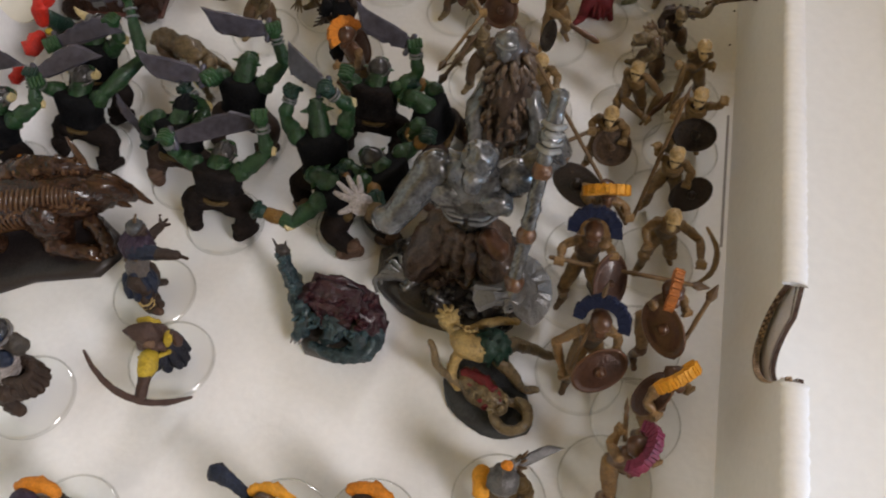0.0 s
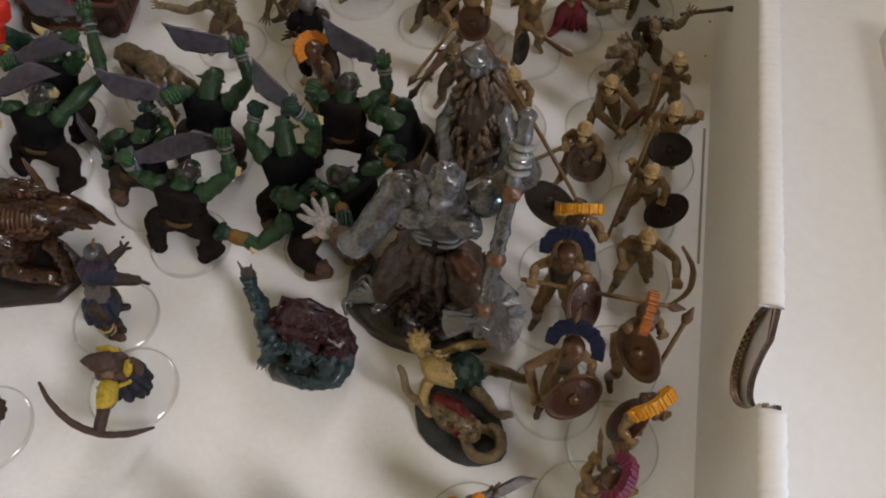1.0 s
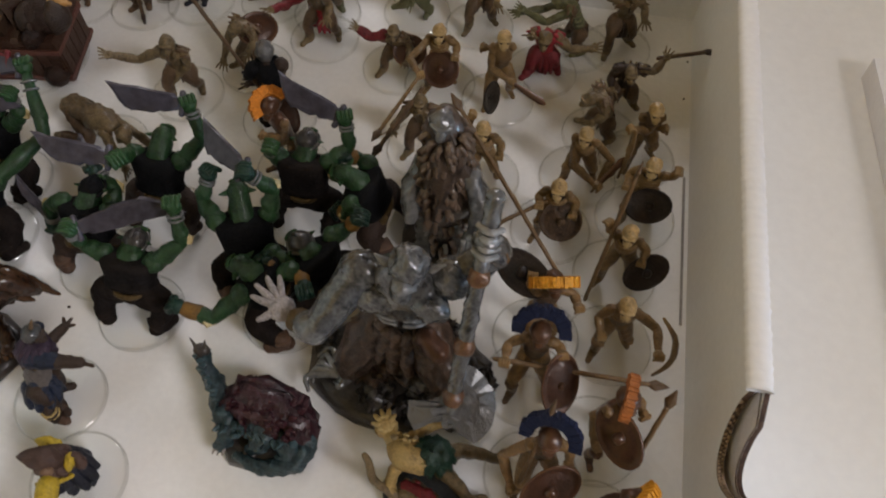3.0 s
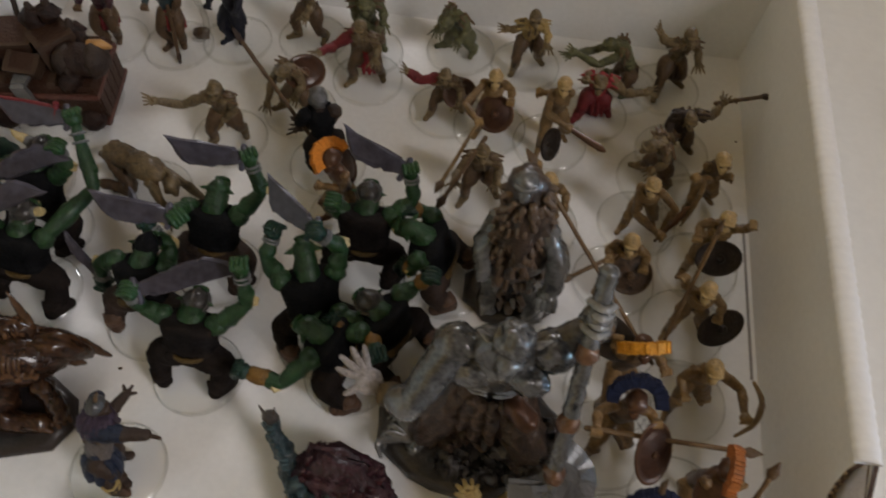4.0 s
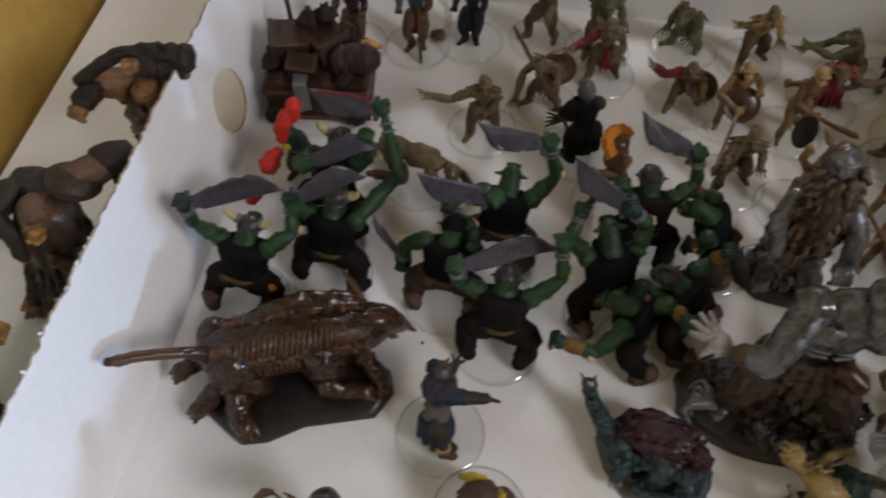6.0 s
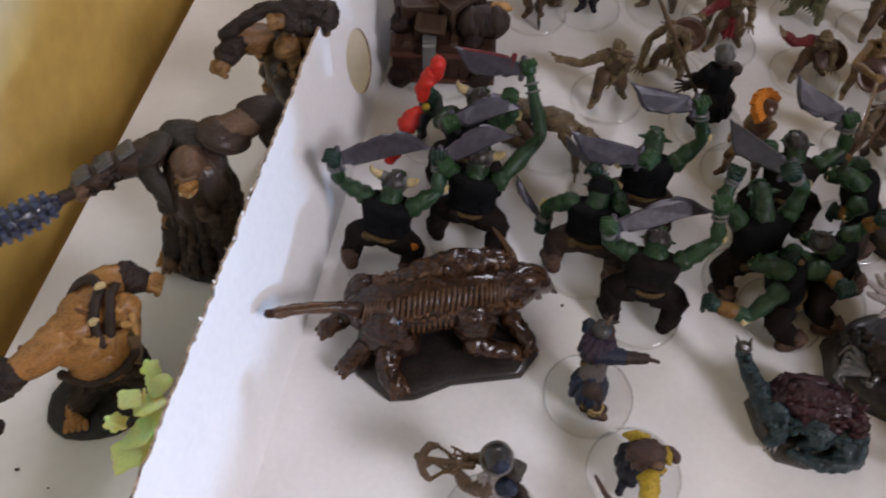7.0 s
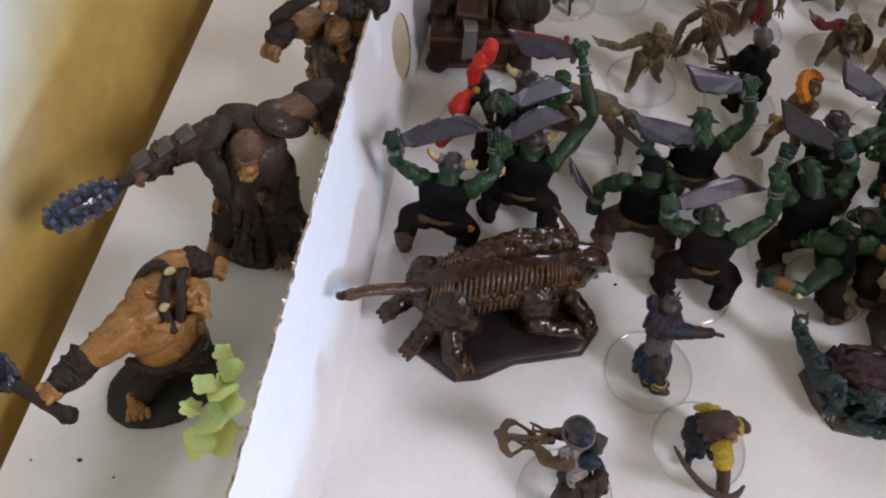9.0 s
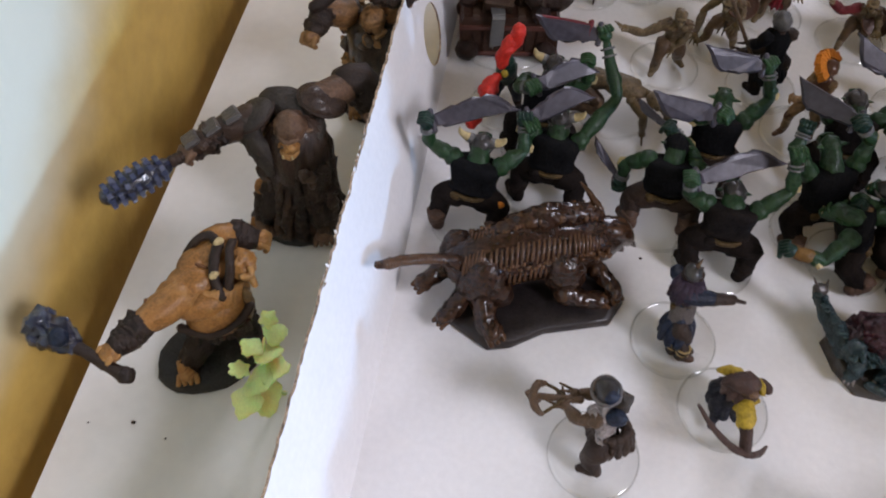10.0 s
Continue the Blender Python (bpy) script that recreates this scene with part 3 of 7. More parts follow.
def leg(C, hip, foot, fore, mat, boot, r=1.6, thick=1.0, foot_len=3.4, slack=1.08):
    hip, foot, fore = Vector(hip), Vector(foot), Vector(fore).normalized()
    ankle = foot + Vector((0, 0, r * 1.1))
    ln = (hip - ankle).length * slack
    knee = bend(hip, ankle, ln, fore)
    C.tube([hip, hip.lerp(knee, 0.5), knee, knee.lerp(ankle, 0.4), ankle], [r * 1.35 * thick, r * 1.3 * thick, r * 1.02, r * 1.05, r * 0.8], mat, n=9)
    C.tube([knee.lerp(ankle, 0.5), ankle, foot + fore * foot_len * 0.45 + Vector((0, 0, r * 0.62))], [r * 0.95, r * 0.98, r * 0.78], boot, n=9)
    C.tube([foot - fore * r * 0.4 + Vector((0, 0, r * 0.55)), foot + fore * foot_len + Vector((0, 0, r * 0.5))], [r * 0.75, r * 0.62], boot, n=8, squash=0.8)


def arm(C, sh, hand, mat, hand_mat, r=1.3, pole=(0, 0, -1), slack=1.1, cuff=None, fist=1.0, fingers=False, muscle=1.25, ring_mat=None):
    sh, hand = Vector(sh), Vector(hand)
    el = bend(sh, hand, (hand - sh).length * slack, pole)
    d, e = (hand - el).normalized(), (el - sh).normalized()
    C.blob(sh + e * r * 0.3, (r * 1.4 * muscle / 1.25,) * 3, mat)
    C.tube([sh, sh.lerp(el, 0.45), el], [r * 1.0, r * muscle, r * 0.85], mat, n=9)
    C.tube([el, el.lerp(hand, 0.32), el.lerp(hand, 0.9)], [r * 0.92, r * 1.12, r * 0.66], mat, n=9)
    if muscle > 1.3:
        out = (sh.lerp(hand, 0.5) - el)
        out = out.normalized() if out.length > 0.1 else Vector((0, 0, 1))
        C.blob(sh.lerp(el, 0.55) + out * r * 0.35, (r * 1.15,) * 3, mat)
        C.blob(el.lerp(hand, 0.28) - out * r * 0.35, (r * 1.0,) * 3, mat)
    if cuff:
        C.tube([el.lerp(hand, 0.38), el.lerp(hand, 0.58), el.lerp(hand, 0.80)], [r * 1.22, r * 1.15, r * 1.06], cuff, n=10)
    s = d.cross(Vector((0, 0, 1)) if abs(d.z) < 0.9 else Vector((1, 0, 0))).normalized()
    up = s.cross(d)
    if ring_mat:
        for u in (0.66, 0.78):
            p = el.lerp(hand, u)
            C.tube([p + (s * math.cos(a) + up * math.sin(a)) * r * 1.05 for a in [6.28319 * j / 9 for j in range(10)]], r * 0.2, ring_mat, n=6)
    C.blob(hand, r * 0.95 * fist, hand_mat, n=9, rings=6, rough=0.12)
    for k in range(4):
        o = s * (k - 1.5) * r * 0.46 * fist
        if fingers:
            spread = s * (k - 1.5) * r * 0.5
            C.tube([hand + o + d * r * 0.5, hand + o * 1.3 + d * r * 1.4 + spread * 0.5, hand + o * 1.4 + d * r * 2.3 + spread], [r * 0.27, r * 0.24, r * 0.16], hand_mat, n=6)
        else:
            C.tube([hand + o + d * r * 0.35 * fist + up * r * 0.75 * fist, hand + o + d * r * 0.95 * fist + up * r * 0.2, hand + o + d * r * 0.75 * fist - up * r * 0.75 * fist], r * 0.3 * fist, hand_mat, n=6, rough=0.05)
    if fingers:
        C.tube([hand + up * r * 0.2 - s * r * 0.6, hand - s * r * 1.5 + d * r * 0.7], [r * 0.3, r * 0.2], hand_mat, n=6)
    return el


def stick(C, a, b, r, mat, tip=None, tip_len=5.0, tip_w=1.5):
    a, b = Vector(a), Vector(b)
    C.tube([a, a.lerp(b, 0.33), a.lerp(b, 0.67), b], r, mat, n=7)
    if tip:
        d = (b - a).normalized()
        C.tube([b, b + d * tip_len * 0.35, b + d * tip_len], [r * 1.1, tip_w, 0.15], tip, n=6, squash=0.45)


def cleaver(C, grip, tip, face, mat, width=5.0, hilt=None):
    """A broad single-edged blade from the grip to the tip; face is where its flat side looks."""
    grip, tip = Vector(grip), Vector(tip)
    x = (tip - grip)
    ln = x.length
    x.normalize()
    z = Vector(face)
    z = (z - x * z.dot(x)).normalized()
    y = z.cross(x)
    m = Matrix((x, y, z)).transposed().to_4x4()
    m.translation = grip
    w = width
    r = random.Random(int(ln * 100))
    back = [(0.0, -0.24), (0.10, -0.27), (0.13, -0.36), (0.35, -0.40), (0.6, -0.42), (0.82, -0.45), (0.93, -0.48), (1.02, -0.50)]
    edge = [(0.97, -0.34), (0.91, -0.12), (0.84, 0.12), (0.76, 0.36), (0.66, 0.50), (0.6, 0.45), (0.5, 0.50), (0.38, 0.46), (0.3, 0.36), (0.25, 0.40), (0.14, 0.32), (0.0, 0.24)]
    shape = [(ln * a, w * (b + r.uniform(-0.025, 0.025))) for a, b in back + edge]
    C.prism(shape, 1.5, m, mat, bevel=0.13, rough=0.3)
    C.tube([grip + x * 0.4 - y * w * 0.42, grip + x * 0.4 + y * w * 0.42], 0.9, mat, n=7)
    if hilt:
        C.tube([grip - x * 3.0, grip + x * 0.5], 0.8, hilt, n=7)

# ---- kinds of figurine; all places in millimetres of the tray ----
def local(at, p):
    return Vector((p[0] - at[0], p[1] - at[1], p[2]))


def axes(yaw):
    a = radians(yaw)
    return Vector((-math.sin(a), math.cos(a), 0)), Vector((math.cos(a), math.sin(a), 0))


SEED = [0]


def clay():
    SEED[0] += 1
    return Clay(SEED[0])


def orc(head, yaw, left=None, right=None, left_tip=None, right_tip=None, horns=True, label="", helmet="studs_plate", back=12.0, waist=12.4, slim=False, cuff=None, stain=None, charm=None):
    """A squat green warrior in a stiff black vest, knees bent wide, with broad blades."""
    C = clay()
    r = random.Random(SEED[0])
    fore, side = axes(yaw)
    up = Vector((0, 0, 1))
    h = Vector(head)
    at = (h.x - fore.x * back, h.y - fore.y * back)
    hd = local(at, head)
    cloth = M["trouser"] if SEED[0] % 3 else M["brown_trouser"]
    boot = M["boot"] if SEED[0] % 2 else cloth
    hip = up * (waist - 0.5) + fore * 1.6
    top = up * (hd.z * 0.5 + 9.6) + fore * (back * 0.52)
    C.disc()
    # trousers: wide bent knees, baggy thighs, thick boots
    C.tube([hip - side * 3.6 - up * 1.2, hip - up * 0.8, hip + side * 3.6 - up * 1.2], [3.6, 3.9, 3.6], cloth, n=14, rough=0.06)
    for s in (-1, 1):
        knee = hip + side * s * 9.2 + fore * r.uniform(-1.0, 1.0) - up * 2.4
        foot = side * s * r.uniform(8.0, 9.4) - fore * r.uniform(2.5, 6.0) + up * 1.6
        C.tube([hip + side * s * 3.2 - up * 1.2, (hip + knee) / 2 + side * s * 1.4 + up * 0.2, knee], [4.2, 4.4, 3.5], cloth, n=12, rough=0.08)
        C.tube([knee, knee.lerp(foot, 0.45) - fore * 0.6, foot + up * 3.0], [3.5, 3.1, 2.7], cloth, n=11, rough=0.09)
        for k in range(3):
            p = knee.lerp(foot, 0.28 + 0.14 * k)
            C.tube([p + side * 2.3 - fore * 1.4, p - fore * 2.7, p - side * 2.3 - fore * 1.4], 0.45, cloth, n=6)
        toe = (fore * 0.85 + side * s * 0.7).normalized()
        C.tube([foot + up * 4.4, foot + up * 2.2, foot + toe * 2.6 + up * 1.7], [2.6, 2.7, 2.3], boot, n=11, rough=0.06)
        C.tube([foot - toe * 1.6 + up * 1.3, foot + toe * 4.2 + up * 1.4], [2.2, 1.9], boot, n=10, rough=0.06)
        C.tube([foot + up * 5.0 + side * 2.4, foot + up * 5.0 - fore * 2.4, foot + up * 5.0 - side * 2.4], 0.6, boot, n=6)
    # belt with a pouch
    loop = [hip + side * math.cos(a) * 5.0 + fore * math.sin(a) * 3.9 + up * 2.0 for a in [6.28319 * j / 16 for j in range(17)]]
    C.tube(loop, 0.8, M["belt"], n=8, rough=0.1)
    C.blob(hip - fore * 3.2 - side * 4.2 + up * 1.4, (1.9, 1.4, 1.7), M["belt"] if SEED[0] % 2 else cloth, turn=(0, 0, yaw))
    if charm:
        C.blob(hip + side * 9.4 - fore * 1.5 - up * 0.6, (1.6, 1.3, 2.0), M[charm], turn=(0, 25, yaw), rough=0.2)
    # vest: a stiff drum, flat on top, with a rolled hem and arm holes
    axis = (top - hip).normalized()
    low, high = hip + axis * 1.8, top + axis * 0.8
    n, prof = 22, [(0.55, -0.02), (0.93, -0.03), (1.0, 0.02), (0.98, 0.14), (0.93, 0.2), (0.97, 0.45), (1.05, 0.72), (1.06, 0.9), (1.0, 0.98), (0.86, 1.03), (0.4, 1.05)]
    w = fore - axis * fore.dot(axis)
    w.normalize()
    vs, fs = [], []
    for q, u in prof:
        for k in range(n):
            a = 6.28319 * k / n
            ca, sa = math.cos(a), math.sin(a)
            ca, sa = math.copysign(abs(ca) ** 0.8, ca), math.copysign(abs(sa) ** 0.8, sa)
            pt = low.lerp(high, u) + side * ca * 7.5 * q + w * sa * 5.0 * q
            vs.append(pt + C.jitter(pt, 0.28, 0.3))
    for i in range(len(prof) - 1):
        for k in range(n):
            a, b = i * n + k, i * n + (k + 1) % n
            fs.append([a, b, b + n, a + n])
    fs += [list(range(n))[::-1], [(len(prof) - 1) * n + k for k in range(n)]]
    C.put(vs, fs, M["black"] if SEED[0] % 4 else M["brown_vest"])
    # neck, jaw, ears, helmet
    C.tube([high - axis * 1.0, hd], [3.6, 2.8], M["green"], n=10)
    C.blob(hd, (3.0, 3.3, 3.0), M["green"], turn=(0, 0, yaw))
    C.tube([hd + fore * 1.5 - up * 1.2, hd + fore * 4.0 - up * 2.0], [2.3, 1.7], M["green"], n=9)
    C.tube([hd + fore * 3.2 + side * 1.8 + up * 0.7, hd + fore * 3.8 + up * 0.5, hd + fore * 3.2 - side * 1.8 + up * 0.7], 0.6, M["green"], n=6)
    for s in (-1, 1):
        C.tube([hd + side * s * 2.6, hd + side * s * 5.0 + up * 0.9 - fore * 1.0], [1.2, 0.2], M["green"], n=6, squash=0.5)
        C.tube([hd + fore * 4.2 + side * s * 1.1 - up * 2.2, hd + fore * 4.6 + side * s * 1.2 - up * 0.6], [0.4, 0.12], M["cream"], n=5)
    if helmet:
        C.blob(hd + up * 0.9 - fore * 0.5, (3.2, 3.5, 2.7), M[helmet], turn=(0, 0, yaw), rough=0.05)
        C.tube([hd + side * math.cos(a) * 3.5 + fore * (math.sin(a) * 3.7 - 0.4) + up * 0.2 for a in [6.28319 * j / 12 for j in range(13)]], 0.55, M[helmet], n=6)
        C.tube([hd + fore * 3.0 + up * 1.4, hd + up * 3.9, hd - fore * 3.8 + up * 0.6], 0.5, M[helmet], n=6)
        for k in range(6):
            a = 6.28319 * k / 6
            C.blob(hd + side * math.cos(a) * 3.7 + fore * (math.sin(a) * 3.9 - 0.4) + up * 0.4, 0.42, M["steel"], n=6, rings=4)
    if horns:
        for s in (-1, 1):
            a = hd + side * s * 3.0 + up * 1.2
            C.tube([a, a + side * s * 1.0 + up * 0.2], [1.7, 1.6], M["steel"], n=8)
            C.tube([a, a + side * s * 2.2 + up * 0.8, a + side * s * 3.7 + up * 2.4 - fore * 0.3, a + side * s * 4.1 + up * 4.4 - fore * 0.5], [1.5, 1.35, 0.95, 0.2], M["cream"], n=8)
    for s, hand, tip in ((-1, left, left_tip), (1, right, right_tip)):
        sh = top.lerp(high, 0.3) + side * s * 7.0
        q = local(at, hand) if hand else sh + side * s * 3 + fore * 6 - up * 5
        el = arm(C, sh, q, M["green"], M["green_dark"] if SEED[0] % 2 else M["green"], r=1.9, pole=side * s * 1.0 - up * 0.6, slack=1.14, cuff=M[cuff] if cuff else None, fist=1.3, muscle=1.4, ring_mat=None if cuff else M["steel"])
        if (SEED[0] + s) % 3:
            m = Matrix.Translation(el + (el - sh).normalized() * 1.3) @ pose(0, 0, 0, 50, 0, yaw + 30 * s)
            C.prism([(-1.6, -1.2), (1.4, -1.6), (2.2, 0.4), (0.4, 2.4), (-1.8, 1.2)], 1.5, m, M["cream"], bevel=0.25, rough=0.2)
        if tip:
            tp = local(at, tip)
            tp = q + (tp - q).normalized() * max((tp - q).length, 14.0 if slim else 22.0)
            cleaver(C, q + (tp - q).normalized() * 1.5, tp, (0.1, -0.75, 0.65), M["blade"], width=3.0 if slim else 7.4, hilt=cloth)
            if stain:
                cleaver(C, q.lerp(tp, 0.2) + Vector((0, 0.9, 0.9)), tp.lerp(q, 0.06) + Vector((0, 0.9, 0.9)), (0.1, -0.75, 0.65), M["crimson"], width=5.0)
    return C.finish("orc_figurine", label, "figurine", at, "orc figurines")


def skeleton(head, yaw, right=None, left=None, spear=None, sword=None, bow=None, shield=None, plume=None, label="", tone="bone", skull="skull", lean=3.0, disc=True, armour=None, name="skeleton_figurine", spear_mat="wood", group="skeleton figurines"):
    """A thin bony warrior; shield: place, facing, half width, half height, material."""
    C = clay()
    fore, side = axes(yaw)
    h = Vector(head)
    at = (h.x - fore.x * lean, h.y - fore.y * lean)
    hd = local(at, head)
    mb = M[tone]
    hip = Vector((0, 0, hd.z * 0.50)) - fore * 0.8
    chest = hip.lerp(hd, 0.62)
    if disc:
        C.disc()
    C.blob(hip, (2.9, 2.1, 2.0), mb, turn=(0, 0, yaw), rough=0.2)
    C.tube([hip, hip.lerp(chest, 0.5) - fore * 0.5, chest, hd - Vector((0, 0, 1.5))], [1.1, 1.0, 1.2, 0.9], mb, n=7)
    if armour:
        C.tube([hip.lerp(chest, 0.1), chest - Vector((0, 0, 1)), chest + Vector((0, 0, 1.2))], [2.6, 3.5, 2.7], M[armour], n=12, squash=0.72, side=fore)
        for k in range(5):
            a = hip + side * (k - 2) * 1.1 + fore * 0.6
            C.tube([a, a + Vector((0, 0, -4.0)) + side * (k - 2) * 0.4], [0.9, 0.7], M[armour], n=6, squash=0.5, side=fore)
    else:
        # solid dark core in the chest with a cage of ribs round it and a breastbone
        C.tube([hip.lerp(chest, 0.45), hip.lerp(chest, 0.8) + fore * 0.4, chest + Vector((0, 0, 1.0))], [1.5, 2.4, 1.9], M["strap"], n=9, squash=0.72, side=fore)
        for k in range(5):
            z = hip.lerp(chest, 0.46 + 0.15 * k)
            rx, ry = 3.15 - 0.3 * abs(k - 2.4), 2.3 - 0.15 * abs(k - 2.4)
            loop = [z + side * math.cos(a) * rx + fore * (math.sin(a) * ry + 0.4) - Vector((0, 0, 0.8 * math.sin(a))) for a in [6.28319 * j / 11 for j in range(12)]]
            C.tube(loop, 0.52, mb, n=6, rough=0.15)
        C.tube([hip.lerp(chest, 0.6) + fore * 2.5, chest + fore * 2.3 + Vector((0, 0, 0.6))], [0.5, 0.75], mb, n=6)
    C.tube([chest + side * 3.4 + Vector((0, 0, 1)), chest + Vector((0, 0, 1.4)), chest - side * 3.4 + Vector((0, 0, 1))], [1.0, 0.85, 1.0], mb, n=7)
    C.blob(hd, (2.35, 2.75, 2.35), M[skull], turn=(0, 0, yaw), rough=0.06)
    C.tube([hd + fore * 1.2 - Vector((0, 0, 1.5)), hd + fore * 2.3 - Vector((0, 0, 2.5))], [1.6, 1.25], M[skull], n=8)
    C.tube([hd + fore * 2.2 + side * 1.6 + Vector((0, 0, 0.4)), hd + fore * 2.7 + Vector((0, 0, 0.5)), hd + fore * 2.2 - side * 1.6 + Vector((0, 0, 0.4))], 0.42, M[skull], n=6)
    for s in (-1, 1):
        C.blob(hd + fore * 2.15 + side * s * 0.95 - Vector((0, 0, 0.3)), (0.62, 0.62, 0.62), M["strap"], n=7, rings=5)
    C.tube([hd + fore * 2.9 + side * 0.9 - Vector((0, 0, 2.3)), hd + fore * 3.1 - Vector((0, 0, 2.4)), hd + fore * 2.9 - side * 0.9 - Vector((0, 0, 2.3))], 0.22, M["strap"], n=5)
    if not armour:
        rr = random.Random(SEED[0] * 3)
        for k in range(9):
            a = 6.28319 * k / 9
            q = hip + side * math.cos(a) * 2.4 + fore * math.sin(a) * 1.7
            C.tube([q + Vector((0, 0, 0.5)), q * 1.0 + side * math.cos(a) * 0.6 - Vector((0, 0, rr.uniform(2.0, 4.6)))], [0.85, 0.35], M["strap"] if k % 3 else M["umber"], n=5, squash=0.5, rough=0.25)
    for s in (-1, 1):
        leg(C, hip + side * s * 1.6, side * s * 3.8 + fore * (3.2 if s > 0 else -3.0) + Vector((0, 0, 1.6 if disc else 0.4)), fore + side * s * 0.4, M["limb"] if plume else mb, mb, r=1.42, thick=1.2, foot_len=3.9, slack=1.14)
        C.blob(bend(hip + side * s * 1.6, side * s * 3.8 + fore * (3.2 if s > 0 else -3.0) + Vector((0, 0, 3.1)), ((hip + side * s * 1.6) - (side * s * 3.8 + fore * (3.2 if s > 0 else -3.0) + Vector((0, 0, 3.1)))).length * 1.14, fore + side * s * 0.4), (1.75, 1.75, 1.75), mb, n=9, rings=6, rough=0.2)
        hand = right if s > 0 else left
        sh = chest + side * s * 3.0 + Vector((0, 0, 0.8))
        q = local(at, hand) if hand else sh + side * s * 2.5 + fore * 3.5 - Vector((0, 0, 4.0))
        arm(C, sh, q, M["limb"] if plume else mb, M["limb"] if plume else mb, r=1.25, pole=side * s - Vector((0, 0, 0.5)) - fore * 0.3, slack=1.2, muscle=1.1, fist=1.15)
        if s > 0 and sword:
            a, b = q, local(at, sword)
            d = (b - a)
            C.tube([a - d * 0.18, a, a + d * 0.06], [0.5, 0.45, 0.45], M["umber"], n=6)
            C.tube([a + d * 0.05, a + d * 0.5, a + d * 0.85, b], [0.7, 1.25, 1.3, 0.2], M["bronze"], n=6, squash=0.35, side=(0.2, -0.7, 0.7))
        if s < 0 and bow:
            a, b, c = (local(at, p) for p in bow)
            C.tube([a, a.lerp(b, 0.5) + (b - (a + c) / 2) * 0.3, b, b.lerp(c, 0.5) + (b - (a + c) / 2) * 0.3, c], [0.4, 0.8, 0.95, 0.8, 0.4], M[tone], n=6)
    if spear:
        stick(C, local(at, spear[0]), local(at, spear[1]), 0.62, M[spear_mat], tip=M["umber"])
    if shield:
        p, facing, rx, ry, mt = shield[:5]
        C.shield(local(at, p), facing, rx, ry, M[mt], M[mt], boss=M[mt] if rx > 4 else None, roll=shield[5] if len(shield) > 5 else 0)
    if plume:
        C.blob(hd + Vector((0, 0, 0.7)), (2.7, 3.0, 2.5), M["bronze"], turn=(0, 0, yaw))
        colour, py, up, rad = plume
        pf, _ = axes(py)
        C.plume(hd + Vector((0, 0, 0.3)), pf, up, rad, M[colour], width=1.45 if colour == "amber" else 1.25, high=2.9, teeth=21)
    return C.finish(name, label, "figurine", at, group)


